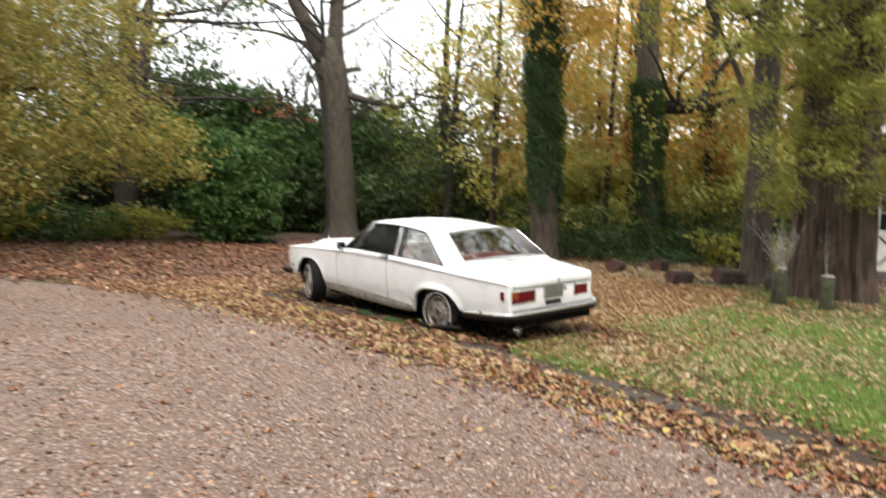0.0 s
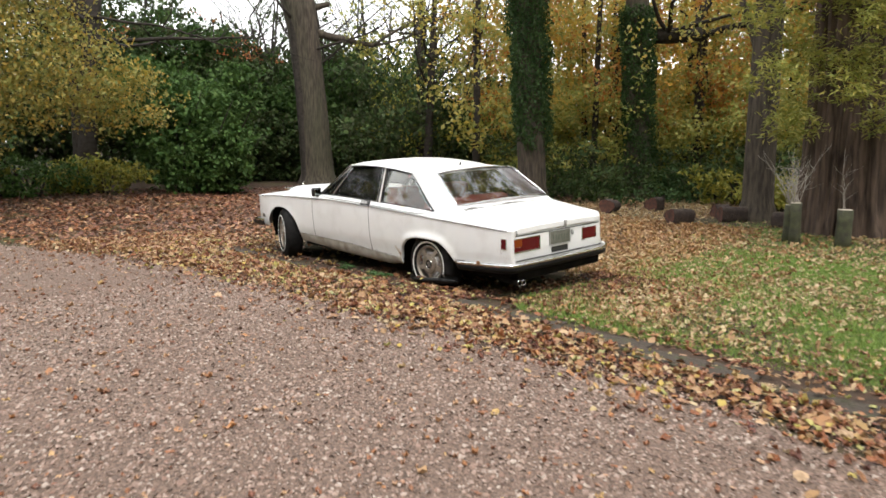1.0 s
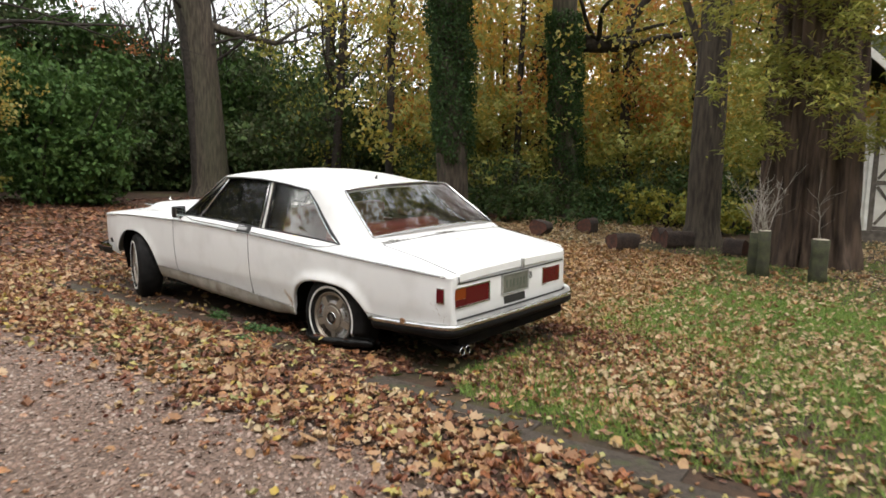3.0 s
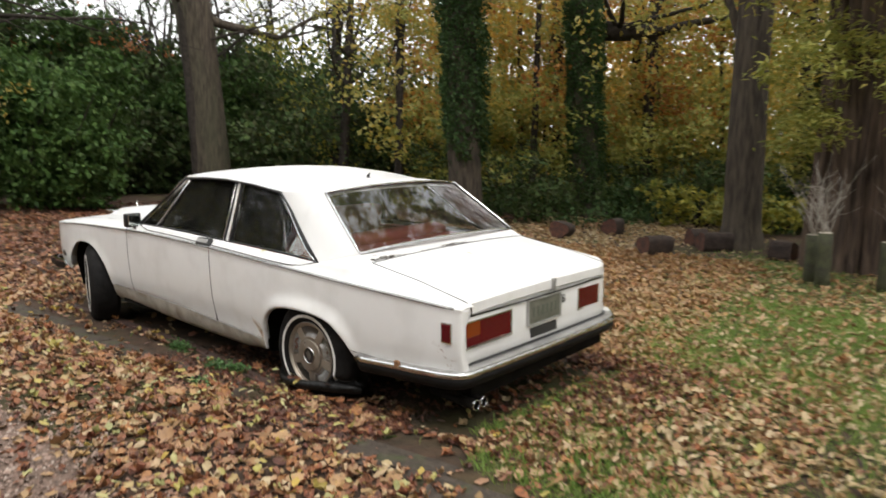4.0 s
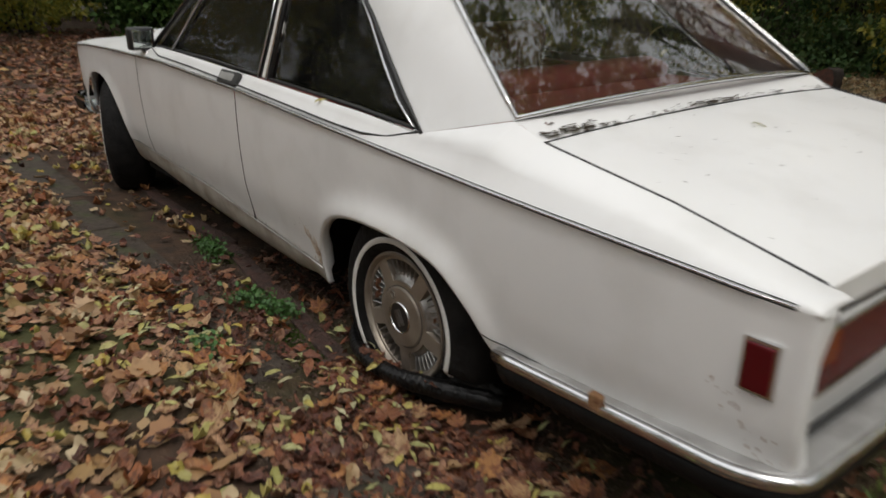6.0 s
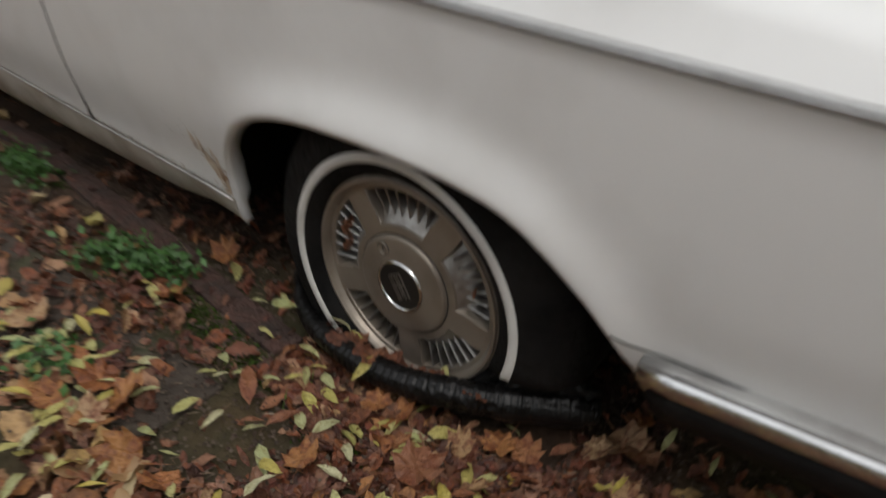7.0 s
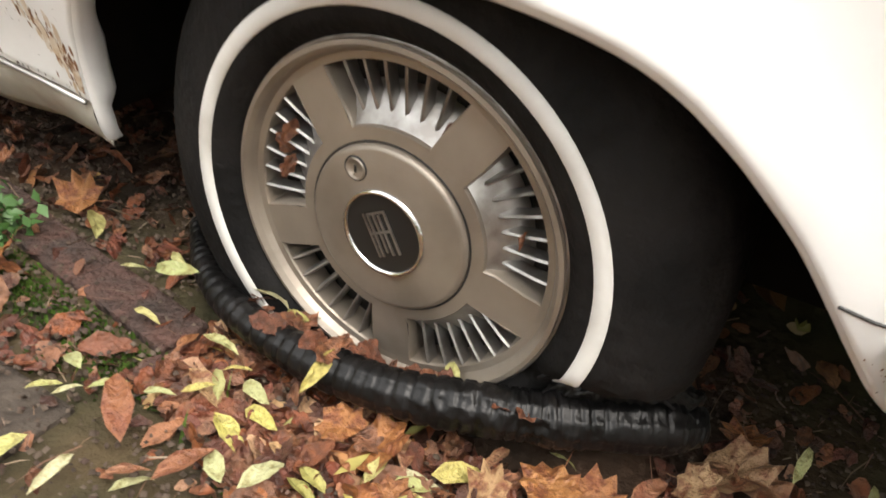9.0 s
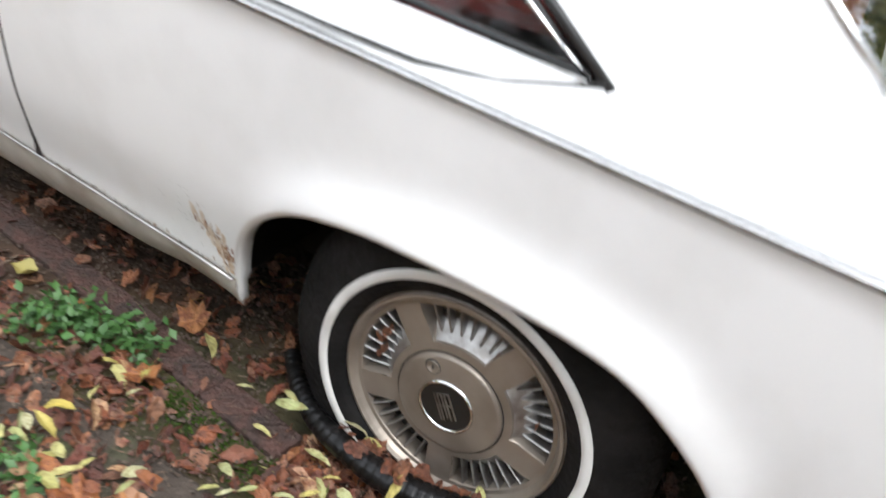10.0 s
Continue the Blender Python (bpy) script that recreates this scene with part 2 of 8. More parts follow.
    olive=mat("olive_autumn_leaves", island=lift([(0.14, 0.15, 0.025), (0.22, 0.20, 0.03), (0.09, 0.12, 0.025), (0.28, 0.22, 0.03)], 1.5), rough=0.55, trans=0.42),
    frond=mat("light_green_fronds", island=lift([(0.18, 0.20, 0.04), (0.25, 0.24, 0.05), (0.14, 0.17, 0.04), (0.31, 0.26, 0.06)], 1.4), rough=0.5, trans=0.42),
    orange=mat("orange_beech_leaves", island=lift([(0.36, 0.15, 0.035), (0.42, 0.20, 0.045), (0.28, 0.11, 0.03), (0.34, 0.20, 0.05)], 1.3), rough=0.55, trans=0.5),
    rust=mat("rust_leaves", island=lift([(0.24, 0.07, 0.025), (0.34, 0.12, 0.035), (0.18, 0.10, 0.03)], 1.3), rough=0.6, trans=0.35),
    twiggy=mat("bare_twigs", (0.07, 0.055, 0.045), 0.9),
    plaster=mat("white_plaster", (0.72, 0.70, 0.65), 0.9, color2=(0.58, 0.56, 0.51), scale=3, bump=0.2),
    timber=mat("dark_half_timber", (0.14, 0.12, 0.10), 0.85, color2=(0.07, 0.06, 0.05), scale=9),
    whitewood=mat("white_painted_wood", (0.75, 0.74, 0.70), 0.6, color2=(0.6, 0.59, 0.55), scale=5),
    thatch=mat("mossy_roof", (0.09, 0.10, 0.05), 0.95, color2=(0.05, 0.06, 0.03), scale=8, bump=0.8, bump_scale=30),
    dark_pane=mat("dark_window_pane", (0.015, 0.018, 0.018), 0.08, spec=0.6),
    fence=mat("weathered_fence_wood", (0.22, 0.17, 0.13), 0.85, color2=(0.14, 0.11, 0.085), scale=9),
    slot_back=mat("grey_slot_metal", (0.030, 0.028, 0.026), 0.6, 0.3, color2=(0.014, 0.012, 0.011), scale=30),
    rust_stain=mat("pale_rust_stain", (0.52, 0.40, 0.27), 0.6, color2=(0.66, 0.60, 0.52), scale=70),
    straw=mat("dry_straw_bits", island=[(0.20, 0.15, 0.10), (0.16, 0.10, 0.06), (0.13, 0.055, 0.035), (0.26, 0.21, 0.15)], rough=0.7),
    crumb=mat("soil_crumbs", island=[(0.035, 0.026, 0.02), (0.07, 0.05, 0.038), (0.11, 0.085, 0.065), (0.05, 0.03, 0.024)], rough=0.9, spec=0.2),
    rustpatch=mat("rust_patch", (0.15, 0.055, 0.02), 0.85, color2=(0.30, 0.17, 0.08), scale=60, bump=0.5, bump_scale=150),
    dirt=mat("wet_dirt", (0.06, 0.045, 0.03), 0.8),
)

# ---- mesh helpers ----
def part(name, bm, material, parent=None, label="", smooth=False, sharp=0):
    me = bpy.data.meshes.new(name)
    bm.to_mesh(me)
    bm.free()
    me.materials.append(material)
    if smooth:
        me.shade_smooth()
        if sharp:
            me.set_sharp_from_angle(angle=radians(sharp))
    ob = new(name, me)
    if parent is not None:
        ob.parent = parent
    if label:
        ob["label"] = label
    return ob


def from_arrays(name, verts, faces, material, parent=None, label="", smooth=False):
    me = bpy.data.meshes.new(name)
    me.from_pydata([tuple(v) for v in verts], [], [tuple(f) for f in faces])
    me.materials.append(material)
    if smooth:
        me.shade_smooth()
    ob = new(name, me)
    if parent is not None:
        ob.parent = parent
    if label:
        ob["label"] = label
    return ob


def empty(name, m=None):
    ob = new(name)
    ob.empty_display_size = 0.1
    if m is not None:
        ob.matrix_world = m
    return ob


def grid_faces(bm, rows, close=False):
    """Quads between successive rows of points (equal length)."""
    vs = [[bm.verts.new(p) for p in r] for r in rows]
    for a, b in zip(vs, vs[1:]):
        k = len(a)
        for i in range(k if close else k - 1):
            q = (a[i], a[(i + 1) % k], b[(i + 1) % k], b[i])
            if len(set(q)) == 4:
                bm.faces.new(q)
    return vs


def box(bm, lo, hi, bevel=0.0, m=None):
    r = bmesh.ops.create_cube(bm, size=1.0)
    vs = r["verts"]
    for v in vs:
        v.co = Vector([lo[i] + (v.co[i] + 0.5) * (hi[i] - lo[i]) for i in range(3)])
    if bevel:
        es = list({e for v in vs for e in v.link_edges})
        vs = list({v for f in bmesh.ops.bevel(bm, geom=es, offset=bevel, segments=2, affect="EDGES", profile=0.6)["faces"] for v in f.verts} | {v for v in vs if v.is_valid})
    if m is not None:
        for v in vs:
            v.co = m @ v.co
    return vs


def tube(bm, pts, radii, sides=8, cap=True, wobble=0.0, seed=0):
    """A tube along points; radii a number or one for each point."""
    if not hasattr(radii, "__len__"):
        radii = [radii] * len(pts)
    rng = random.Random(seed)
    P = [Vector(p) for p in pts]
    rows, ref = [], None
    for i, p in enumerate(P):
        d = (P[min(i + 1, len(P) - 1)] - P[max(i - 1, 0)]).normalized()
        if ref is None:
            ref = d.orthogonal().normalized()
        ref = (ref - d * ref.dot(d)).normalized()
        s = d.cross(ref)
        rows.append([p + (ref * math.cos(2 * math.pi * j / sides) + s * math.sin(2 * math.pi * j / sides)) * radii[i] * (1 + wobble * rng.uniform(-1, 1)) for j in range(sides)])
    vs = grid_faces(bm, rows, close=True)
    if cap:
        bm.faces.new(vs[0][::-1])
        bm.faces.new(vs[-1])


def lathe(bm, prof, sides=64, axis="x"):
    """A profile of (axial, radius) turned round the x axis."""
    rows = []
    for a, r in prof:
        rows.append([(a, r * math.sin(2 * math.pi * j / sides), r * math.cos(2 * math.pi * j / sides)) for j in range(sides)])
    return grid_faces(bm, rows, close=True)


def interp(x, table):
    """Linear lookup in rows of (x, value)."""
    return float(np.interp(x, [r[0] for r in table], [r[1] for r in table]))


def smooth_interp(x, table):
    """Lookup with eased steps between rows of (x, value)."""
    for (a, va), (b, vb) in zip(table, table[1:]):
        if x <= b:
            t = min(max((x - a) / (b - a), 0), 1)
            t = t * t * (3 - 2 * t)
            return va + (vb - va) * t
    return table[-1][1]


def smooth_line(tab, k=6):
    """A denser, rounded line through rows of two numbers."""
    P = [Vector(p) for p in tab]
    out = []
    for i in range(len(P) - 1):
        a, b, c, d = P[max(i - 1, 0)], P[i], P[i + 1], P[min(i + 2, len(P) - 1)]
        for j in range(k):
            t = j / k
            q = 0.5 * (2 * b + (c - a) * t + (2 * a - 5 * b + 4 * c - d) * t * t + (3 * b - a - 3 * c + d) * t ** 3)
            out.append((q.x, q.y))
    return sorted(out + [tuple(P[-1])])


def rotations(rng, n, tilt=1.0):
    """Random frames: yaw anywhere, the normal tilted from up by a normal spread."""
    yaw = rng.uniform(0, 2 * np.pi, n)
    tx, ty = rng.normal(0, tilt, n), rng.normal(0, tilt, n)
    cy, sy = np.cos(yaw), np.sin(yaw)
    R = np.zeros((n, 3, 3))
    R[:, 0, 0], R[:, 0, 1], R[:, 1, 0], R[:, 1, 1], R[:, 2, 2] = cy, -sy, sy, cy, 1
    cx, sx = np.cos(tx), np.sin(tx)
    A = np.zeros((n, 3, 3))
    A[:, 0, 0], A[:, 1, 1], A[:, 1, 2], A[:, 2, 1], A[:, 2, 2] = 1, cx, -sx, sx, cx
    cz, sz = np.cos(ty), np.sin(ty)
    B = np.zeros((n, 3, 3))
    B[:, 1, 1], B[:, 0, 0], B[:, 0, 2], B[:, 2, 0], B[:, 2, 2] = 1, cz, sz, -sz, cz
    return R @ A @ B


def scatter(name, tv, tf, pos, R, size, material, label="", category="", kind="stuff", parent=None, flex=0.0, rng=None, smooth=False):
    """One mesh of many copies of a small template."""
    tv = np.array(tv, float)
    n, k = len(pos), len(tv)
    local = np.repeat(tv[None], n, 0)
    if flex and rng is not None:
        local = local * (1 + rng.uniform(-flex, flex, (n, 1, 3)))
        local[:, :, 2] *= rng.uniform(-0.6, 1.6, (n, 1))
    V = np.einsum("nij,nkj->nki", R, local) * np.asarray(size).reshape(-1, 1, 1) + pos[:, None, :]
    me = bpy.data.meshes.new(name)
    m, c = len(tf), len(tf[0])
    F = (np.array(tf)[None] + (np.arange(n) * k)[:, None, None]).reshape(-1)
    me.vertices.add(n * k)
    me.vertices.foreach_set("co", V.reshape(-1).astype(np.float32))
    me.loops.add(n * m * c)
    me.loops.foreach_set("vertex_index", F.astype(np.int32))
    me.polygons.add(n * m)
    me.polygons.foreach_set("loop_start", (np.arange(n * m) * c).astype(np.int32))
    me.update(calc_edges=True)
    me.validate()
    me.materials.append(material)
    if smooth:
        me.shade_smooth()
    ob = new(name, me)
    if parent is not None:
        ob.parent = parent
        if label:
            ob["label"] = label
        if kind:
            ob["kind"] = kind
        return ob
    return tagged(ob, label, category, kind=kind)


LEAF = ([(0, 0, 0), (0.32, 0.45, 0.12), (0, 1, -0.08), (-0.32, 0.45, 0.12), (0, 0.5, 0.0)], [(0, 1, 4), (1, 2, 4), (2, 3, 4), (3, 0, 4)])
LONG = ([(0, 0, 0), (0.13, 0.45, 0.06), (0, 1, -0.1), (-0.13, 0.45, 0.06)], [(0, 1, 2), (0, 2, 3)])


def maple_leaf():
    """A lobed, curled leaf about one unit across."""
    out = [(0.02, -0.34), (0.15, -0.29), (0.34, -0.30), (0.37, -0.14), (0.50, 0.0), (0.39, 0.13), (0.37, 0.33), (0.20, 0.33), (0.03, 0.53), (-0.18, 0.34), (-0.37, 0.35), (-0.38, 0.12), (-0.49, 0.0), (-0.37, -0.15), (-0.34, -0.30), (-0.13, -0.28)]
    tv = [(0, 0, 0)] + [(x, y, 0.5 * (x * x + y * y) * (1.0 if i % 2 else 1.6) + 0.12 * math.sin(5 * x) * y) for i, (x, y) in enumerate(out)]
    return tv, [(0, 1 + i, 1 + (i + 1) % 16) for i in range(16)]


MAPLE = maple_leaf()
# a dry leaf folded along its midrib with a curled-over edge
def crumple():
    """Irregular outline, a midrib fold and a curled rim."""
    out = [(0.0, -0.54), (0.11, -0.46), (0.22, -0.34), (0.27, -0.20), (0.35, -0.05), (0.31, 0.10), (0.27, 0.26), (0.14, 0.40), (0.02, 0.58), (-0.12, 0.42), (-0.24, 0.30), (-0.25, 0.12), (-0.33, -0.02), (-0.28, -0.20), (-0.19, -0.36), (-0.10, -0.43)]
    tv = [(0, -0.15, -0.03), (0, 0.2, -0.02)] + [(x, y, 1.5 * abs(x) - 2.3 * x * x + 0.16 * math.sin(9 * y + 4 * x) + 0.5 * y * y) for x, y in out]
    tf = []
    for i in range(16):
        c = 0 if out[i][1] + out[(i + 1) % 16][1] < 0.05 else 1
        tf.append((c, 2 + i, 2 + (i + 1) % 16))
    tf += [(0, 6, 1), (0, 1, 14)]
    return tv, tf


CRUMPLE = crumple()


def dry_leaf(seed):
    """A withered leaf: pointed oval, folded on the midrib, wavy and curled at the rim."""
    r2 = random.Random(seed)
    bend, fold, curl, twist = r2.uniform(-0.5, 0.7), r2.uniform(0.15, 0.8), r2.uniform(-0.6, 0.9), r2.uniform(-0.7, 0.7)
    wide, ph = r2.uniform(0.22, 0.36), r2.uniform(0, 6)
    tv, tf = [], []
    for i in range(8):
        u = i / 7
        w = wide * math.sin(math.pi * min(0.97, 0.06 + 0.9 * u)) ** 0.7 * (1 + 0.16 * math.sin(9 * u + ph))
        for j in range(5):
            v = (j - 2) / 2
            x = w * v * (1 + 0.10 * math.sin(14 * u + 3 * v + ph))
            z = fold * abs(x) - curl * x * x * 2.4 + bend * (u - 0.5) ** 2 + twist * x * (u - 0.5) + 0.035 * math.sin(13 * u + 4 * v + ph) * abs(v)
            tv.append((x, u - 0.5 + 0.05 * abs(v) * math.sin(7 * u + ph), z))
    for i in range(7):
        for j in range(4):
            a = i * 5 + j
            tf += [(a, a + 1, a + 6), (a, a + 6, a + 5)]
    return tv, tf


DRY = [dry_leaf(k) for k in (1, 5, 9, 14)]

# ---- ground ----
def smoothstep(a, b, x):
    t = np.clip((np.asarray(x, float) - a) / (b - a), 0, 1)
    return t * t * (3 - 2 * t)


def height(x, y):
    """The ground's height: a bank rising to the back, a slight hollow under the car."""
    x, y = np.asarray(x, float), np.asarray(y, float)
    bank = (0.008 + 0.022 * smoothstep(5, -1, x)) * np.maximum(0, y - 9.0) * smoothstep(9, 12, y)
    bank = np.minimum(bank, 2.5)
    hollow = -0.022 * smoothstep(-1.12, -0.92, x) * (1 - smoothstep(1.0, 1.6, x)) * smoothstep(-1.0, -0.6, y) * (1 - smoothstep(3.6, 4.4, y))
    ripple = 0.012 * np.sin(1.3 * x + 0.7 * y) * np.sin(0.9 * y - 0.5 * x)
    return bank + hollow + ripple * smoothstep(2.0, 5.0, np.abs(x) + 0.3 * np.abs(y)) * smoothstep(-2.0, 1.0, x)


def drive_edge(y):
    """The gravel's ragged edge."""
    y = np.asarray(y, float)
    e = np.interp(y, [-30, -8, -5, -3, 0, 2, 4.3, 6.3, 8, 14, 30], [-2.6, -2.3, -2.1, -2.0, -2.15, -2.15, -2.45, -3.3, -4.2, -8.5, -22])
    return e + 0.07 * np.sin(3.1 * y) + 0.05 * np.sin(7.3 * y + 1)


def axis_steps(lo, hi, near_lo, near_hi, fine, coarse):
    a = list(np.arange(near_lo, near_hi + 1e-6, fine))
    out, v, s = [], near_lo, fine
    while v > lo:
        s = min(s * 1.25, coarse)
        v -= s
        out.append(v)
    up, v, s = [], near_hi, fine
    while v < hi:
        s = min(s * 1.25, coarse)
        v += s
        up.append(v)
    return np.array(out[::-1] + a + up)


gx, gy = axis_steps(-600, 600, -4, 4, 0.12, 60), axis_steps(-600, 600, -4, 6, 0.12, 60)
GX, GY = np.meshgrid(gx, gy)
GZ = height(GX, GY)
verts = np.stack([GX, GY, GZ], -1).reshape(-1, 3)
w_ = len(gx)
faces = [(j * w_ + i, j * w_ + i + 1, (j + 1) * w_ + i + 1, (j + 1) * w_ + i) for j in range(len(gy) - 1) for i in range(w_ - 1)]
ground = from_arrays("ground", verts, faces, M["soil"], smooth=True)
tagged(ground, "brown leafy soil with thin grass patches", "ground", kind="structure")

# gravel drive, laid on the soil
rows = []
for y in np.concatenate([np.arange(-30, -9, 1.5), np.arange(-9, 9, 0.25), np.arange(9, 24, 1.5)]):
    e = float(drive_edge(y))
    xs = e - np.array([0, 0.25, 0.6, 1.2, 2, 3, 4, 5, 6.5, 8, 10, 13, 17, 22])
    rows.append([(x, y, float(height(x, y)) + (0.004 if k else -0.01)) for k, x in enumerate(xs)])
bm = bmesh.new()
grid_faces(bm, rows)
bmesh.ops.recalc_face_normals(bm, faces=bm.faces)
drive = part("driveway", bm, M["gravel"], smooth=True)
tagged(drive, "pinkish-brown gravel driveway with stray leaves", "driveway", kind="structure")

rng = np.random.default_rng(5)
def pebbles(n, x0, x1, y0, y1, s0, s1, name):
    x, y = rng.uniform(x0, x1, n), rng.uniform(y0, y1, n)
    k = x < drive_edge(y) + rng.normal(0, 0.12, n)
    x, y = x[k], y[k]
    pos = np.stack([x, y, height(x, y) + 0.006], -1)
    tv = [(0.5, 0, 0), (0, 0.42, 0.05), (-0.45, 0.08, 0), (0.05, -0.4, 0.02), (0.04, 0.03, 0.3)]
    tf = [(0, 1, 4), (1, 2, 4), (2, 3, 4), (3, 0, 4)]
    scatter(name, tv, tf, pos, rotations(rng, len(x), 0.5), rng.uniform(s0, s1, len(x)), M["pebble"], "loose gravel stones in brown, grey and white", "gravel")
pebbles(52000, -6.6, -1.9, -6.5, 2.0, 0.009, 0.026, "gravel_stones")
pebbles(26000, -12, -2, -4, 9, 0.014, 0.034, "gravel_stones")
pebbles(42000, -15, -1.9, -14, 14, 0.016, 0.042, "gravel_stones")
pebbles(9000, -6.6, -1.9, -6.8, 2.0, 0.024, 0.046, "gravel_stones")

# ---- kerb of flat stone slabs and a course of brick edging ----
def kerb_x(y):
    """The middle of the kerb, which swings out over the drive behind the car."""
    return -1.25 - 0.115 * np.maximum(0.0, -1.3 - np.asarray(y, float))


kerb = tagged(empty("kerb"), "worn dark stone kerb slabs with moss", "kerb", kind="structure")
krng = random.Random(3)
y, i = -9.0, 0
while y < 7.5:
    ln = krng.uniform(0.42, 0.95)
    w0 = krng.uniform(0.24, 0.31)
    if y > 4 and krng.random() < 0.3:
        y += ln
        continue
    bm = bmesh.new()
    xe = float(kerb_x(y + ln / 2)) - (0.05 * (y - 4.5) if y > 4.5 else 0)
    box(bm, (-w0 / 2, 0, -0.06), (w0 / 2, ln - 0.012, 0.0), 0.008)
    for v in bm.verts:
        v.co.z += 0.004 * math.sin(9 * v.co.y + i) if v.co.z > -0.02 else 0
    sl = part("slab", bm, M["stone"], kerb)
    sl.matrix_world = pose(xe + krng.uniform(-0.012, 0.012), y, float(height(xe, y + ln / 2)) + krng.uniform(0.004, 0.014), krng.uniform(-0.8, 0.8), krng.uniform(-1.5, 1.5), 6.5 * (y < -1.3) + krng.uniform(-1.2, 1.2))
    y, i = y + ln, i + 1

def brick_x(y):
    """The brick course closes in on the car towards its front."""
    return -0.985 + 0.125 * np.clip(y, 0.0, 1.7)


edging = tagged(empty("brick_edging"), "course of dark red bricks set flush in soil", "edging", kind="structure")
bmb = bmesh.new()
box(bmb, (-0.037, -0.1095, -0.06), (0.037, 0.1095, 0), 0.005)
brick0 = part("brick", bmb, M["brick"], edging)
for k in range(24):
    o = brick0 if k == 0 else new("brick", brick0.data)
    o.parent = edging
    yb = 0.37 + k * 0.222
    xb = brick_x(yb)
    o.matrix_world = pose(xb + krng.uniform(-0.006, 0.006), yb, float(height(xb, yb)) + krng.uniform(0.014, 0.022), krng.uniform(-1, 1), krng.uniform(-1, 1), -7.1 * (0 < yb < 1.7) + krng.uniform(-1.5, 1.5))

# ---- foliage helpers ----
def clump_points(rng, ellipsoids, n, clump=26, spread=0.16, shell=0.55):
    """Leaf places in clumps, denser near the outside of the given ellipsoids (centre, radii)."""
    vol = np.array([e[1][0] * e[1][1] * e[1][2] for e in ellipsoids]) ** 0.75
    vol /= vol.sum()
    nc = max(1, n // clump)
    which = rng.choice(len(ellipsoids), nc, p=vol)
    d = rng.normal(0, 1, (nc, 3))
    d /= np.linalg.norm(d, axis=1)[:, None]
    r = 1 - (1 - shell) * rng.random(nc) ** 1.5
    r *= 1 + 0.16 * np.sin(7 * d[:, 0] + 3 * d[:, 2]) + rng.normal(0, 0.07, nc)
    C = np.array([e[0] for e in ellipsoids])[which]
    A = np.array([e[1] for e in ellipsoids])[which]
    cc = C + d * A * r[:, None]
    idx = np.repeat(np.arange(nc), clump)[:n]
    sp = spread * A.mean(1)[idx]
    return cc[idx] + rng.normal(0, 1, (len(idx), 3)) * sp[:, None] * np.array([1, 1, 0.55])


def leaves(name, ellipsoids, n, size, material, seed, parent=None, label="", template=LEAF, floor_z=None, tilt=0.8, **kw):
    rng = np.random.default_rng(seed)
    p = clump_points(rng, ellipsoids, n, **kw)
    if floor_z is not None:
        p = p[p[:, 2] > floor_z]
    s = size * rng.uniform(0.6, 1.35, len(p))
    return scatter(name, *template, p, rotations(rng, len(p), tilt), s, material, label, parent=parent)


def limb(bm, start, direction, length, r0, r1, rng, steps=7, wander=0.18, lift=0.03, sides=8):
    """A crooked limb; returns its points."""
    p, d = Vector(start), Vector(direction).normalized()
    pts, rad = [p.copy()], [r0]
    for k in range(steps):
        d = (d + Vector((rng.uniform(-1, 1), rng.uniform(-1, 1), rng.uniform(-1, 1))) * wander + Vector((0, 0, lift))).normalized()
        p = p + d * length / steps
        pts.append(p.copy())
        rad.append(r0 + (r1 - r0) * ((k + 1) / steps) ** 0.8)
    tube(bm, pts, rad, sides, wobble=0.06, seed=rng.random())
    return pts


def trunk_mesh(pts, radii, sides=40, ridges=13, depth=0.05, seed=0):
    """A trunk with a flared foot and ridged bark."""
    bm = bmesh.new()
    P = [Vector(p) for p in pts]
    rng = random.Random(seed)
    ph = rng.uniform(0, 6)
    # subdivide along the way
    fine, fr = [], []
    for a, b, ra, rb in zip(P, P[1:], radii, radii[1:]):
        k = max(2, int((b - a).length / 0.35))
        for j in range(k):
            fine.append(a.lerp(b, j / k))
            fr.append(ra + (rb - ra) * j / k)
    fine.append(P[-1])
    fr.append(radii[-1])
    rows = []
    for i, (p, r) in enumerate(zip(fine, fr)):
        row = []
        for j in range(sides):
            a = 2 * math.pi * j / sides
            k = 1 + depth * math.sin(ridges * a + ph + 0.5 * math.sin(p.z * 1.7) + 2.2 * noise.noise(Vector((math.cos(a) * 1.5, math.sin(a) * 1.5, p.z * 0.5 + seed)))) * (0.55 + 0.45 * noise.noise(Vector((math.cos(a) * 2, math.sin(a) * 2, p.z * 0.8 - seed))) + 0.3 * math.sin(2 * a + p.z)) + depth * 0.9 * noise.noise(Vector((math.cos(a) * 2.4, math.sin(a) * 2.4, p.z * 1.3 + seed))) + depth * 0.5 * noise.noise(Vector((math.cos(a) * 7, math.sin(a) * 7, p.z * 3 + seed)))
            row.append(p + Vector((math.cos(a), math.sin(a), 0)) * r * k)
        rows.append(row)
    vs = grid_faces(bm, rows, close=True)
    bm.faces.new(vs[-1])
    return bm


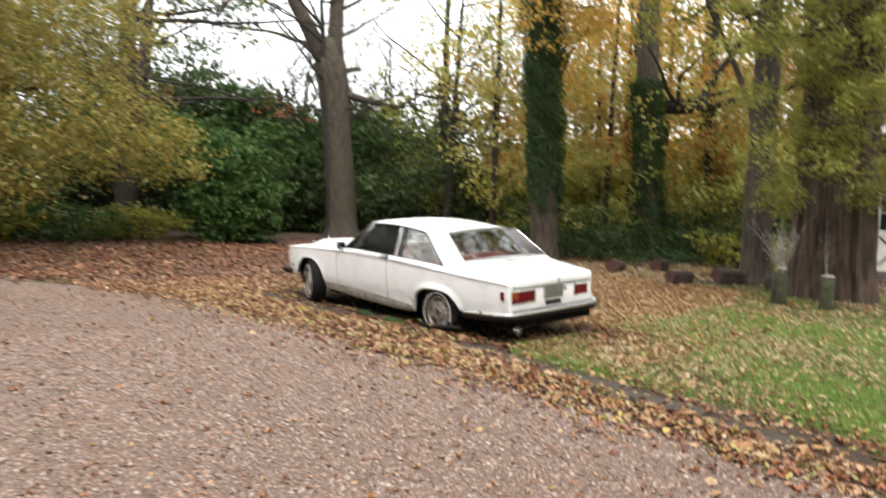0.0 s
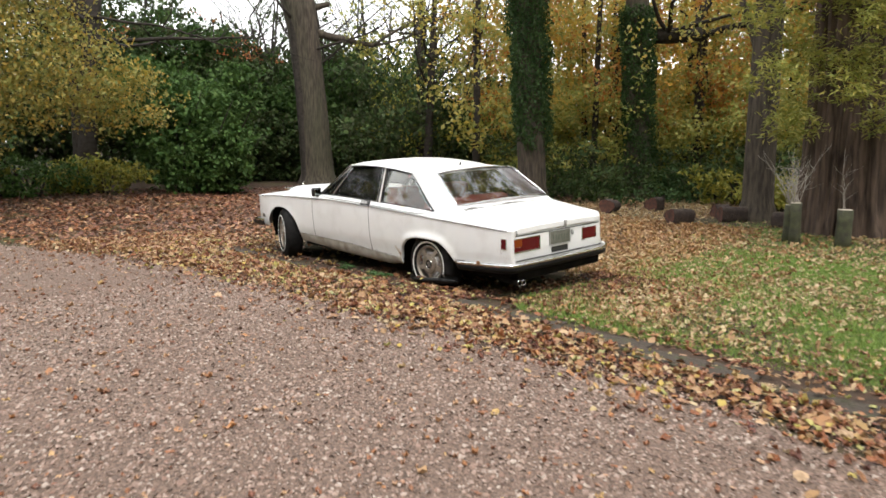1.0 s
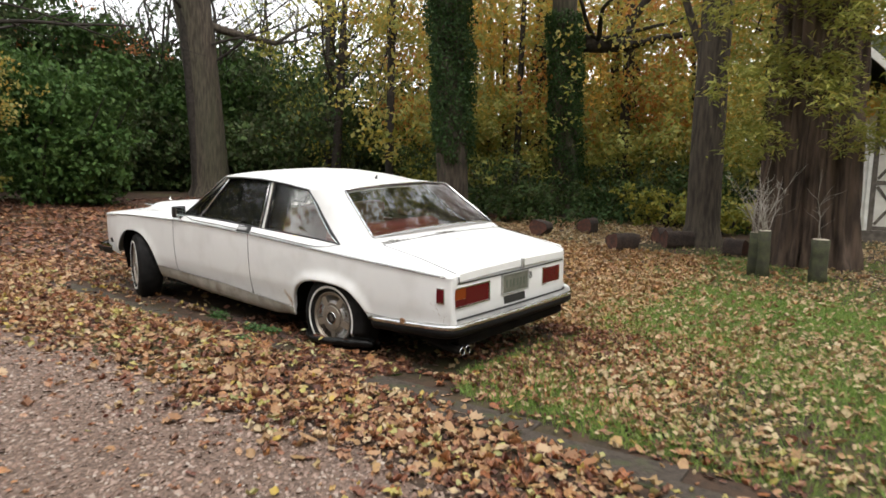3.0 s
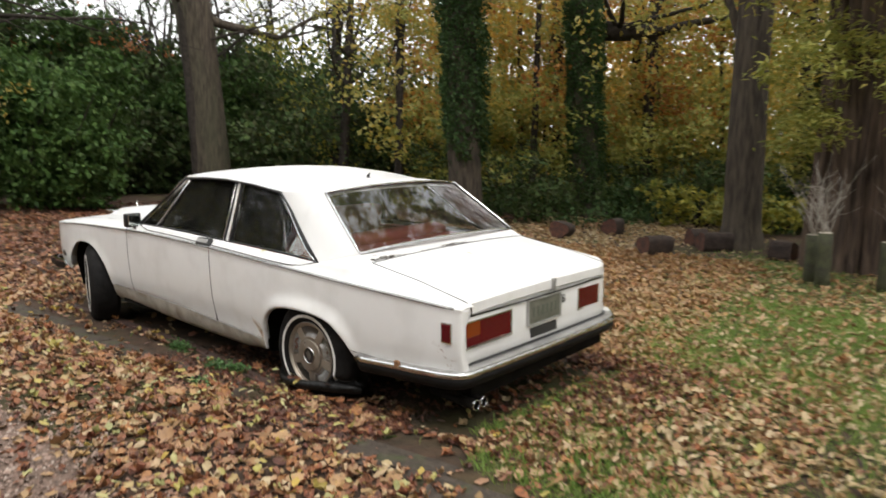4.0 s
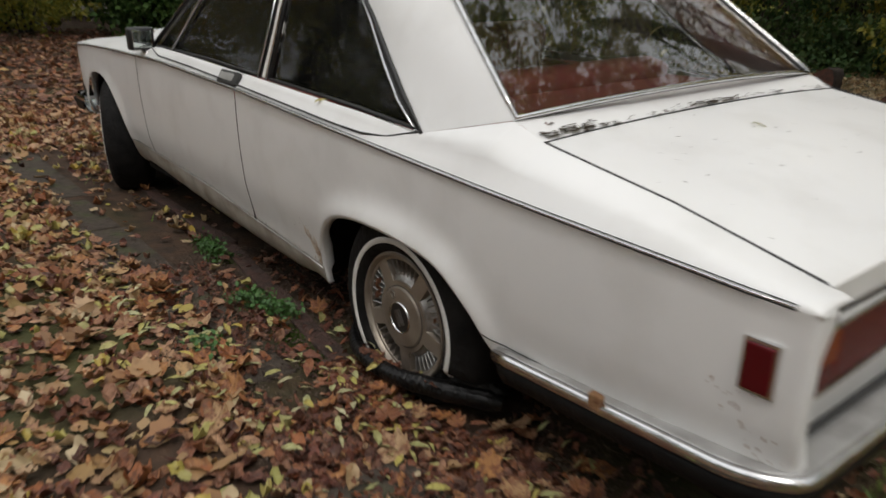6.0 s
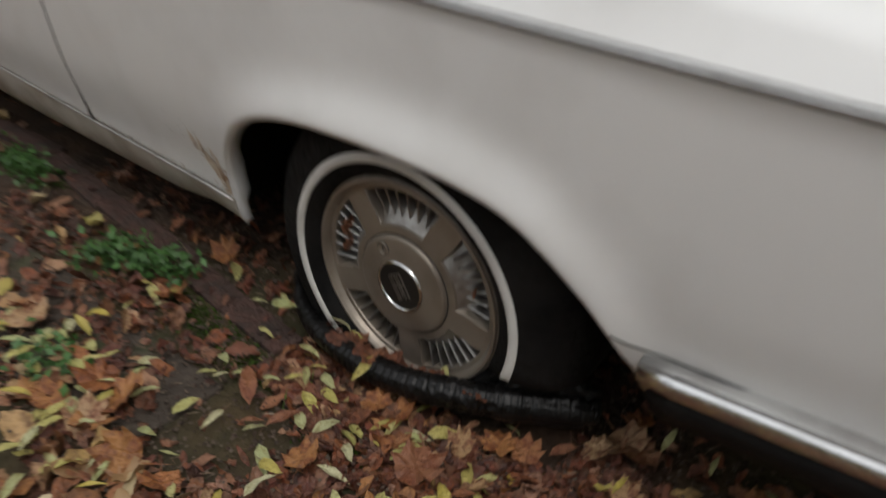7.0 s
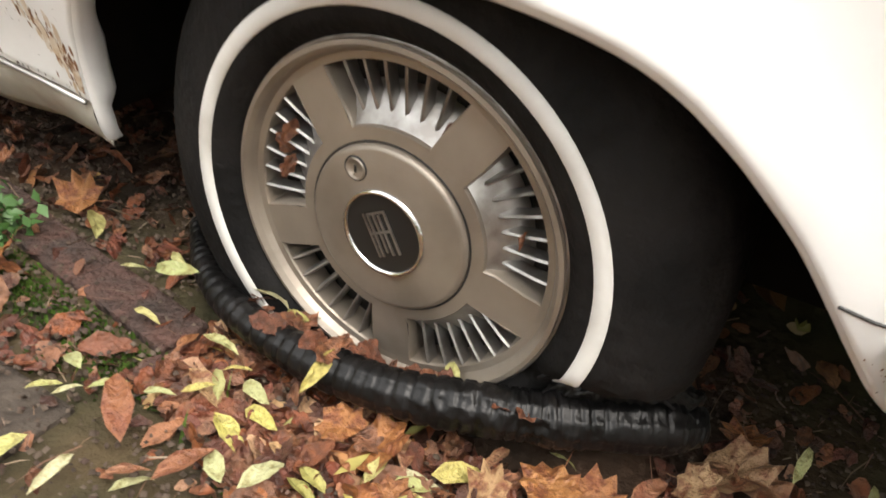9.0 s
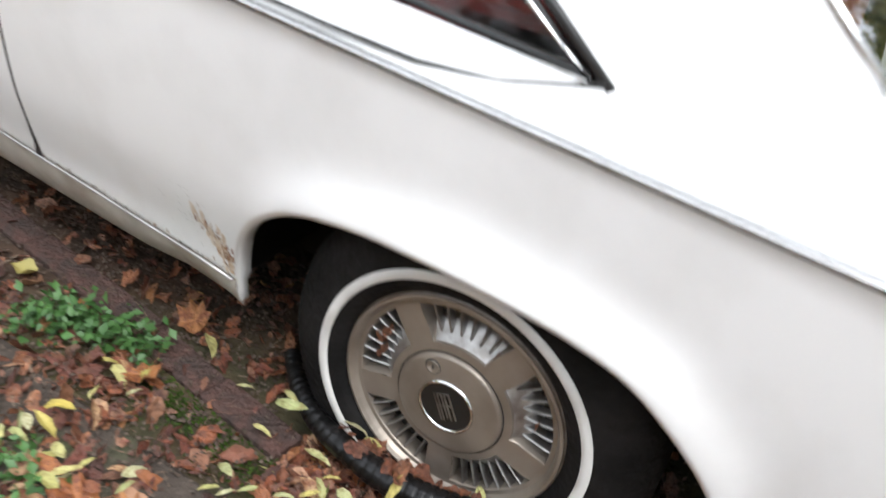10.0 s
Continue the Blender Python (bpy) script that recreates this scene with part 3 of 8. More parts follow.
def twigs(name, starts, n, length, r, seed, parent, material=None, droop=0.0, up=0.3):
    """Thin bare twigs as one part."""
    rng = random.Random(seed)
    bm = bmesh.new()
    for k in range(n):
        s = starts[rng.randrange(len(starts))]
        d = Vector((rng.uniform(-1, 1), rng.uniform(-1, 1), rng.uniform(-0.3, 0.8) * up - droop))
        p = limb(bm, s, d, length * rng.uniform(0.4, 1.1), r, r * 0.25, rng, 5, 0.25, 0.0, 4)
        for _ in range(2):
            q = p[rng.randrange(2, 5)]
            limb(bm, q, d + Vector((rng.uniform(-1, 1), rng.uniform(-1, 1), rng.uniform(-0.8, 0.8))), length * 0.45, r * 0.5, r * 0.15, rng, 4, 0.3, 0.0, 3)
    ob = part(name, bm, material or M["twiggy"], parent, "fine bare twigs")
    ob["kind"] = "stuff"
    return ob


def gz(x, y):
    return float(height(x, y))


# ---- trees, each a thing with trunk, limbs and leaves ----
def beech_by_the_bank():
    x, y = 9.4, 17.6
    t = tagged(empty("tree"), "tall grey-brown forked tree almost bare of leaves", "tree", group="trees")
    z = gz(x, y) - 0.1
    part("trunk", trunk_mesh([(x, y, z), (x - 0.04, y, z + 0.5), (x - 0.25, y, z + 3.2), (x - 0.50, y + 0.1, z + 5.6), (x - 0.66, y + 0.2, z + 6.8), (x - 0.72, y + 0.2, z + 7.8)], [0.82, 0.62, 0.53, 0.56, 0.60, 0.26], seed=1), M["bark"], t, smooth=True)
    rng = random.Random(11)
    bm = bmesh.new()
    tips = []
    a = limb(bm, (x - 0.72, y + 0.1, z + 6.5), (-0.50, 0.3, 1), 9, 0.38, 0.10, rng, 9, 0.07)
    b = limb(bm, (x - 0.50, y + 0.1, z + 6.6), (0.03, 0.0, 1), 10, 0.37, 0.12, rng, 9, 0.05)
    part("limb", bm, M["bark"], t, smooth=True)
    # a broken stub at the fork
    bm = bmesh.new()
    limb(bm, (x - 0.25, y, z + 6.5), (0.8, -0.5, 0.3), 0.75, 0.14, 0.09, rng, 4, 0.1, 0.0, 8)
    part("limb", bm, M["bark"], t, "short broken stub", smooth=True)
    for src, d, ln in ((a[3], (-1, 0.4, 0.4), 5), (a[5], (0.4, -0.6, 0.7), 4.2), (b[2], (0.9, -0.5, 0.3), 5.5), (b[4], (1, -0.4, 0.5), 5), (b[3], (-0.6, -0.5, 0.6), 4), (a[1], (-0.8, 0.3, 0.5), 4), (b[1], (0.8, -0.6, 0.9), 4)):
        bm = bmesh.new()
        tips += limb(bm, src, d, ln, 0.10, 0.02, rng, 8, 0.22, 0.02, 6)[2:]
        part("limb", bm, M["bark"], t, smooth=True)
    # the long low limb that dips and then rises
    bm = bmesh.new()
    p = limb(bm, (x - 0.1, y - 0.1, z + 5.7), (0.84, -0.54, -0.38), 2.2, 0.17, 0.085, rng, 6, 0.10, 0.02, 8)
    tips += p[3:]
    c = limb(bm, p[-1], (0.72, -0.46, 0.75), 5.6, 0.075, 0.018, rng, 10, 0.13, 0.03, 6)
    tips += c
    tips += limb(bm, c[3], (0.9, -0.4, -0.05), 3.2, 0.045, 0.012, rng, 8, 0.18, 0.02, 5)
    tips += limb(bm, p[-1], (0.9, -0.4, 0.05), 2.8, 0.05, 0.012, rng, 7, 0.2, 0.02, 5)
    part("limb", bm, M["bark"], t, smooth=True)
    twigs("twig", tips, 130, 1.7, 0.014, 4, t)
    leaves("leaf", [((q.x, q.y, q.z), (0.8, 0.8, 0.6)) for q in tips[::3]], 1500, 0.12, M["olive"], 21, t, "a few yellow-green leaves")


def ivy_tree(x, y, r, ivy_from, ivy_to, top, seed, lean=(0, 0), ivy_r=0.28):
    t = tagged(empty("ivy_tree"), "tall trunk wrapped in dark green ivy", "tree", group="trees")
    z = gz(x, y) - 0.1
    pts = [(x, y, z), (x + lean[0] * 0.06, y, z + 0.6), (x + lean[0] * 0.5, y + lean[1] * 0.5, z + 5), (x + lean[0], y + lean[1], z + top)]
    part("trunk", trunk_mesh(pts, [r * 1.6, r * 1.15, r, r * 0.65], seed=seed), M["bark"], t, smooth=True)
    rng = np.random.default_rng(seed)
    n = int(2300 * (ivy_to - ivy_from) * (r + ivy_r) / 0.45)
    h = rng.uniform(ivy_from, ivy_to, n)
    a = rng.uniform(0, 2 * np.pi, n)
    edge = smoothstep(ivy_from, ivy_from + 1.0 + 0.5 * np.sin(3 * a), h)
    lump = 0.62 + 0.62 * np.sin(2 * a + 1.7 * h) * np.sin(1.3 * h + a) + 0.34 * np.sin(5 * a + 4 * h) + 0.2 * np.sin(7 * h + 2 * a)
    rr = r * 0.98 + ivy_r * rng.random(n) ** 0.6 * edge * np.clip(lump, 0.2, 1.6)
    keep = rng.random(n) < 0.12 + 0.88 * edge
    px, py = np.interp(h, [0, 5, top], [x, pts[2][0], pts[3][0]]), np.interp(h, [0, 5, top], [y, pts[2][1], pts[3][1]])
    p = np.stack([px + rr * np.cos(a), py + rr * np.sin(a), z + h], -1)[keep]
    scatter("ivy", *LEAF, p, rotations(rng, len(p), 1.2), 0.085 * rng.uniform(0.6, 1.3, len(p)), M["ivy"], "dense dark green ivy", parent=t)
    return t, pts


def redwood_tree():
    x, y = 7.85, -1.25
    t = tagged(empty("redwood_tree"), "massive old tree with fibrous reddish fluted trunk", "tree", group="trees")
    z = gz(x, y) - 0.1
    stems = ((0.10, -0.52, 0.30, 0.52, 0.26, 0.10), (-0.22, 0.08, 0.27, 0.46, 0.26, 0.10), (0.35, 0.25, 0.32, 0.5, 0.28, 0.3), (-0.10, 0.48, 0.20, 0.36, 0.15, -0.1), (0.45, -0.3, 0.3, 0.5, 0.25, 0.2), (-0.22, -0.25, 0.16, 0.40, 0.12, -0.05))
    for k, (dx, dy, r, foot, top, ln) in enumerate(stems):
        dx, dy, r, foot = dx * 0.88, dy * 0.88, r * 0.9, foot * 0.86
        pts = [(x + dx, y + dy, z), (x + dx, y + dy, z + 0.35), (x + dx * 0.97, y + dy * 0.97, z + 1.1), (x + dx * 0.92, y + dy * 0.9, z + 2.2), (x + dx * 0.85 + ln * 0.5, y + dy * 0.8, z + 5), (x + dx * 0.6 + ln, y + dy * 0.5, z + 15)]
        part("trunk", trunk_mesh(pts, [foot, foot * 0.9, foot * 0.76, r * 1.2, r, top], 72, 8 + 3 * (k % 3), 0.22, seed=30 + k), M["redwood"], t, smooth=True)
    rng = random.Random(8)
    tips = []
    for k in range(26):
        a = math.pi + rng.uniform(-0.3, 1.5)
        bm = bmesh.new()
        h = rng.uniform(4.2, 9.5)
        p = limb(bm, (x - 0.2, y, z + h), (math.cos(a), math.sin(a), 0.1), rng.uniform(1.8, 3.6), 0.06, 0.012, rng, 7, 0.16, -0.06, 6)
        tips += p[2:]
        part("limb", bm, M["redwood"], t, smooth=True)
    el = [((p.x, p.y, p.z - 0.25), (0.5, 0.5, 0.3)) for p in tips]
    leaves("leaf", el, 9500, 0.115, M["frond"], 33, t, "feathery light green leaves", template=LONG, tilt=0.7, clump=14, spread=0.3)
    hang = [((x - 1.2 + 0.9 * math.sin(7.1 * k), y - 0.6 + 1.25 * math.sin(2.3 * k + 1), 1.9 + 0.125 * k), (0.34 + 0.1 * math.sin(3.7 * k), 0.4, 0.30)) for k in range(30)]
    leaves("leaf", hang, 12000, 0.125, M["frond"], 35, t, "drooping light green sprays", template=LONG, tilt=0.5, clump=18, spread=0.32)
    top = [((x + dx, y + dy, dz), (r, r, r * 0.6)) for dx, dy, dz, r in ((0, 0, 11, 2.4), (-1.5, 1, 13, 2.2), (1.5, -1, 14, 2.2), (-2, -2, 10, 1.6), (0.5, 2.5, 12, 2.0), (2.5, 1.5, 10.5, 1.8))]
    leaves("leaf", top, 2600, 0.24, M["frond"], 34, t, "green leaves high in the crown", template=LONG, clump=16, spread=0.2)
    return t


def canopy(parent, cx, cy, z0, z1, seed, n, material, label):
    """Broken masses of leaves high up, with the sky between them."""
    rng = random.Random(seed)
    el = []
    for k in range(34):
        a, d = rng.uniform(0, 6.28), rng.uniform(0.4, 4.2)
        el.append(((cx + d * math.cos(a), cy + d * math.sin(a), rng.uniform(z0, z1)), (rng.uniform(0.4, 0.9), rng.uniform(0.4, 0.9), rng.uniform(0.25, 0.5))))
    leaves("leaf", el, n, 0.17, material, seed + 1, parent, label, clump=20, spread=0.28)


def crown_tree(x, y, r, top, crown, n, size, material, seed, label, bark="bark_dark", lean=(0, 0), limbs=6, low=0.25, template=LEAF, **kw):
    """A common tree: trunk, crooked limbs that end in the crown's masses, and leaves."""
    t = tagged(empty("tree"), label, "tree", group="trees")
    z = gz(x, y) - 0.1
    part("trunk", trunk_mesh([(x, y, z), (x + lean[0] * 0.05, y, z + 0.5), (x + lean[0] * 0.5, y + lean[1] * 0.5, z + top * 0.5), (x + lean[0], y + lean[1], z + top)], [r * 1.45, r * 1.05, r * 0.85, r * 0.35], 14, 7, 0.05, seed), M[bark], t, smooth=True)
    rng = random.Random(seed)
    tips = []
    for k in range(limbs):
        c = crown[k % len(crown)]
        f = rng.uniform(low, 0.85)
        s = Vector((x + lean[0] * f, y + lean[1] * f, z + top * f))
        e = Vector(c[0]) + Vector([rng.uniform(-0.4, 0.4) * q for q in c[1]])
        bm = bmesh.new()
        tips += limb(bm, s, e - s, (e - s).length * 1.05, r * 0.3, r * 0.06, rng, 7, 0.13, 0.02, 6)[2:]
        part("limb", bm, M[bark], t, smooth=True)
    twigs("twig", tips, 24, 1.2, 0.012, seed + 1, t)
    leaves("leaf", crown, n, size, material, seed + 2, t, floor_z=z + 0.3, template=template, **kw)
    return t


def bush(x, y, rx, ry, h, n, size, material, seed, label, name="bush", lobes=7):
    """A dense evergreen bush: stems, and leaves in overlapping lobes down to the ground."""
    t = tagged(empty(name), label, "bush", group="evergreen bushes")
    z = gz(x, y)
    rng = random.Random(seed)
    bm = bmesh.new()
    for k in range(9):
        limb(bm, (x + rng.uniform(-0.3, 0.3) * rx, y + rng.uniform(-0.3, 0.3) * ry, z - 0.05), (rng.uniform(-0.7, 0.7), rng.uniform(-0.7, 0.7), 1), h * 0.8, 0.045, 0.012, rng, 6, 0.2, 0.02, 5)
    part("stem", bm, M["bark_dark"], t)
    el = [((x, y, z + h * 0.42), (rx * 0.85, ry * 0.85, h * 0.44))]
    for k in range(lobes):
        a = rng.uniform(0, 6.28)
        f = rng.uniform(0.4, 0.8)
        hz = rng.uniform(0.16, 0.78) * h
        el.append(((x + rx * f * math.cos(a), y + ry * f * math.sin(a), z + hz), (rx * 0.42, ry * 0.42, h * 0.2)))
    leaves("leaf", el, n, size, material, seed + 5, t, floor_z=z + 0.02, clump=18, spread=0.13, shell=0.7)
    return t


beech_by_the_bank()
ivy_tree(9.25, 6.95, 0.33, 1.3, 10.0, 14, 2, lean=(-0.6, 0.2), ivy_r=0.30)
tB, ptsB = ivy_tree(13.8, 6.5, 0.36, 0.2, 5.8, 14, 3, lean=(-0.4, 0.3), ivy_r=0.22)
rngB = random.Random(5)
bm = bmesh.new()
q = limb(bm, (13.95, 6.2, 4.9), (0.75, -1.0, -0.12), 1.3, 0.26, 0.22, rngB, 4, 0.08, 0, 10)
limb(bm, q[-1] - Vector((0, 0, 0.05)), (0.75, -1.0, 0.25), 3.6, 0.12, 0.05, rngB, 8, 0.16, 0.03, 7)
limb(bm, q[-2], (0.3, -0.6, 0.9), 2.6, 0.16, 0.07, rngB, 6, 0.15, 0.05, 8)
for d0, ln0 in (((0.2, -1.0, 0.5), 3.2), ((-0.7, -0.8, 0.35), 3.4), ((-1.0, -0.3, 0.7), 3.0)):
    limb(bm, q[1], d0, ln0, 0.09, 0.02, rngB, 9, 0.24, 0.03, 6)
part("limb", bm, M["bark_dark"], tB, "gnarled sawn-off side limb", smooth=True)
crown_tree(9.55, 0.93, 0.315, 12, [((9.0, 2.4, 6.2), (1.5, 1.5, 0.8)), ((9.9, 0.2, 6.9), (2, 2, 1.3)), ((9.0, 2.8, 8.0), (2.4, 2.2, 1.7)), ((8.4, 1.6, 9.6), (1.6, 1.6, 1.0))], 4200, 0.13, M["olive"], 40, "upright tree with olive-yellow autumn leaves", bark="bark", limbs=7)
rt = redwood_tree()
canopy(rt, 7.6, -0.6, 7.6, 12.5, 901, 7000, M["frond"], "high broken canopy of green leaves")
canopy(rt, 8.2, 3.2, 8.0, 12.5, 911, 6000, M["olive"], "high broken canopy of olive leaves")

# the yellow maple on the bank, its branches hanging low
crown_tree(-2.8, 15.6, 0.24, 9, [((-2.9, 12.6, 3.4), (2.4, 1.8, 1.8)), ((-0.9, 13.0, 3.2), (1.9, 1.6, 1.3)), ((-3.3, 13.0, 6.2), (2.8, 2, 2.1)), ((-1.5, 13.4, 5.8), (1.9, 1.7, 1.6)), ((-4.3, 12.8, 4.4), (1.8, 1.6, 2.4)), ((0.5, 12.9, 2.7), (1.4, 1.1, 0.9)), ((-3.6, 12.0, 2.1), (1.8, 1.2, 0.9))], 36000, 0.105, M["maple"], 50, "spreading maple with yellow-green autumn leaves", limbs=9, low=0.15)
for k, (bx, by, rx, h) in enumerate(((-3.6, 14.7, 1.6, 1.1), (-1.5, 15.0, 1.7, 1.2), (0.6, 15.6, 1.5, 1.2), (-6.0, 14.4, 1.6, 1.2))):
    bush(bx, by, rx, 1.0, h, 3600, 0.11, M["olive" if k % 2 == 0 else "rhodo"], 170 + k, "low green bush under the maple", "low_bush", 6)
crown_tree(1.4, 18.6, 0.34, 12, [((-0.5, 18.2, 9.5), (2.5, 2, 2)), ((3.5, 18, 9.8), (2.5, 2, 1.2))], 700, 0.12, M["rust"], 60, "dark tall tree nearly bare of leaves", limbs=9, low=0.45)

# evergreens
bush(3.7, 15.8, 2.05, 1.7, 4.2, 26000, 0.15, M["rhodo"], 70, "large dark green rhododendron bush to the ground", lobes=16)
for k, (bx, by, rx, h, mm) in enumerate(((-3.5, 17, 3.0, 3.2, "hedge"), (1.0, 18.5, 2.6, 5.4, "hedge"), (4.2, 19.0, 2.8, 6.2, "rhodo"), (7.2, 19.8, 2.8, 5.2, "hedge"), (10.2, 18.8, 2.9, 6.0, "rhodo"), (11.8, 16.2, 2.6, 4.8, "hedge"), (13.0, 13.0, 2.4, 3.2, "hedge"), (8.6, 16.5, 2.2, 4.4, "rhodo"), (-7.5, 17, 3.0, 3.4, "hedge"))):
    bx, by, rx, h = -6.7 + (bx + 6.7) * 1.24, -7.0 + (by + 7.0) * 1.24, rx * 1.25, h * 1.18
    bush(bx, by, rx, 2.4, h, 15000, 0.22, M[mm], 80 + k, "tall dark evergreen hedge bush", "hedge_bush", 9)
# bushes added to darken a hollow under the hedge that holds only shadow
for k, (bx, by) in enumerate(((6.2, 20.6), (8.0, 21.6), (10.8, 20.8), (12.6, 20.2))):
    bush(bx, by, 1.9, 1.6, 3.4, 7000, 0.2, M["hedge"], 190 + k, "dark evergreen bush added to fill the shaded hollow", "hedge_bush", 8)
# undergrowth beneath the golden trees
for k, (bx, by, rx, h) in enumerate(((12.2, 10.6, 1.7, 1.5), (14.6, 8.6, 1.6, 1.1), (15.4, 6.4, 1.5, 1.3), (14.6, 4.8, 1.5, 1.5), (13.4, 3.2, 1.5, 1.6), (16.5, 3.6, 1.8, 2.2), (12.6, 1.6, 1.2, 1.3))):
    bush(bx, by, rx, 1.2, h * 0.72, 2000, 0.13, M["hedge" if k % 2 else "olive"], 100 + k, "low green woodland undergrowth", "undergrowth", 6)

# golden and olive trees behind
for k, (bx, by, r, top, mm, s) in enumerate(((12.2, 12.0, 0.13, 10, "yellow", 1.0), (15.2, 12.5, 0.16, 12, "gold", 1.2), (17.5, 9.8, 0.16, 12, "gold", 1.2), (17.6, 6.6, 0.18, 13, "yellow", 1.2), (19.5, 4.2, 0.2, 13, "gold", 1.3), (17.0, 2.0, 0.17, 12, "olive", 1.1), (20.5, 8.5, 0.2, 14, "olive", 1.4), (22, 1.0, 0.2, 14, "gold", 1.5), (18.2, 14.5, 0.2, 14, "olive", 1.3), (19.5, -2.6, 0.2, 13, "gold", 1.4), (24, 13, 0.22, 15, "gold", 1.6), (14.5, 17.5, 0.2, 13, "olive", 1.4))):
    cr = [((bx + dx * s, by + dy * s, dz), (1.9 * s, 1.9 * s, 1.3 * s)) for dx, dy, dz in ((-0.4, -0.7, 3.0), (0.9, 0.6, 4.6), (-0.9, 0.4, 6.2), (0.5, -0.8, 7.8), (0, 0, 9.6))]
    crown_tree(bx, by, r, top, cr, 3600, 0.17, M[mm], 120 + 7 * k, "slender woodland tree with golden autumn leaves", limbs=6)
# the wood beyond: foliage in depth, down to the ground
def far_wood(name, n_el, b0, b1, d0, d1, z0, z1, r, n, size, material, seed, label):
    rg = np.random.default_rng(seed)
    b, d = np.radians(rg.uniform(b0, b1, n_el)), rg.uniform(d0, d1, n_el)
    x, y = -6.7 + d * np.sin(b), -7.2 + d * np.cos(b)
    z = height(x, y) + rg.uniform(z0, z1, n_el)
    leaves_at = [((x[i], y[i], z[i]), (r * rg.uniform(0.6, 1.4), r * rg.uniform(0.6, 1.4), r * rg.uniform(0.4, 0.8))) for i in range(n_el)]
    tagged(leaves(name, leaves_at, n, size, material, seed + 1, None, label, clump=16, spread=0.22, shell=0.4), label, "trees")
far_wood("far_wood", 30, 45, 68, 25, 31, 2.6, 7.4, 1.2, 6500, 0.15, M["orange"], 811, "orange-brown beech foliage at the wood's edge")
far_wood("far_wood", 60, 46, 82, 27, 36, 0.3, 3.8, 1.9, 16000, 0.24, M["olive"], 601, "dense olive woodland foliage in the distance")
far_wood("far_wood", 44, 45, 82, 28, 38, 3.0, 10, 2.0, 10500, 0.24, M["gold"], 611, "golden woodland foliage in the distance")
far_wood("far_wood", 40, 45, 82, 26, 33, 2.0, 8, 1.7, 7500, 0.2, M["yellow"], 621, "yellow woodland foliage in the distance")
far_wood("far_wood", 44, 38, 84, 34, 46, 0.3, 3.2, 2.2, 10000, 0.34, M["hedge"], 631, "dark green woodland in the distance")
far_wood("far_wood", 60, -2, 50, 34, 43, 0.3, 6.6, 2.5, 20000, 0.32, M["hedge"], 641, "dark green woodland behind the hedge")
far_wood("far_wood", 54, 2, 26, 28, 38, 3.0, 10.5, 1.8, 15000, 0.2, M["hedge"], 651, "thin olive tree tops in the distance")
far_wood("far_wood", 12, 18, 31, 31, 34, 4.6, 6.6, 0.8, 420, 0.12, M["rust"], 661, "rust-red leaves among the evergreens")
far_wood("far_wood", 30, 22, 37, 33, 40, 0.5, 5.4, 1.8, 9500, 0.24, M["hedge"], 781, "dark evergreens filling the gap beside the tall tree")
far_wood("far_wood", 30, 12, 37, 33, 40, 5.4, 8.8, 1.2, 4600, 0.12, M["hedge"], 791, "thin dull green tree tops above the evergreens")
far_wood("undergrowth", 46, 45, 72, 21.5, 27, 0.3, 1.7, 0.85, 8500, 0.13, M["hedge"], 801, "dark green undergrowth at the wood's edge")
far_wood("undergrowth", 50, 47, 72, 21.5, 26, 0.1, 0.7, 0.75, 6500, 0.11, M["ivy"], 671, "low dark green undergrowth at the wood's edge")
far_wood("far_wood", 40, 47, 70, 22, 28, 2.2, 6.5, 1.2, 7500, 0.14, M["yellow"], 681, "yellow-green young trees at the wood's edge")
far_wood("far_wood", 30, 46, 70, 21.5, 27, 1.0, 3.4, 0.9, 4500, 0.13, M["frond"], 691, "light green saplings at the wood's edge")
far_wood("far_wood", 36, 33, 50, 29, 35, 0.6, 4.2, 1.6, 11500, 0.19, M["hedge"], 741, "tall green woodland beside the ivy trees")
far_wood("far_wood", 26, 46, 56, 26, 33, 1.4, 6.4, 1.3, 6500, 0.15, M["yellow"], 751, "yellow-green woodland beside the ivy trees")
far_wood("far_wood", 54, 46, 84, 40, 50, 0.5, 6, 2.4, 11000, 0.42, M["gold"], 761, "golden woodland closing the view in the distance")
far_wood("far_wood", 40, 50, 78, 26, 31, 5.0, 9.0, 1.2, 5000, 0.15, M["gold"], 771, "bright golden crowns at the wood's edge")
# unseen woods added all round, behind walker and beyond drive, to block low light
far_wood("far_wood", 120, 84, 352, 24, 34, 0.5, 11, 2.6, 34000, 0.5, M["olive"], 701, "olive woodland foliage round the drive")
far_wood("far_wood", 90, 200, 335, 15, 22, 0.5, 12, 2.4, 30000, 0.45, M["hedge"], 721, "dark green trees along the far side of the drive")
far_wood("far_wood", 90, 84, 352, 26, 36, 0.3, 9, 2.8, 24000, 0.55, M["hedge"], 711, "dark green woodland foliage round the drive")
tr = random.Random(44)
bm = bmesh.new()
for k in range(20):
    b, d = math.radians(tr.uniform(48, 80)), tr.uniform(26, 40)
    x, y = -6.7 + d * math.sin(b), -7.2 + d * math.cos(b)
    limb(bm, (x, y, -0.1), (tr.uniform(-0.08, 0.08), tr.uniform(-0.08, 0.08), 1), 13, tr.uniform(0.07, 0.17), 0.04, tr, 8, 0.03, 0.02, 7)
tagged(part("far_trunks", bm, M["bark_dark"]), "slender dark trunks of the wood", "trees", kind="stuff")
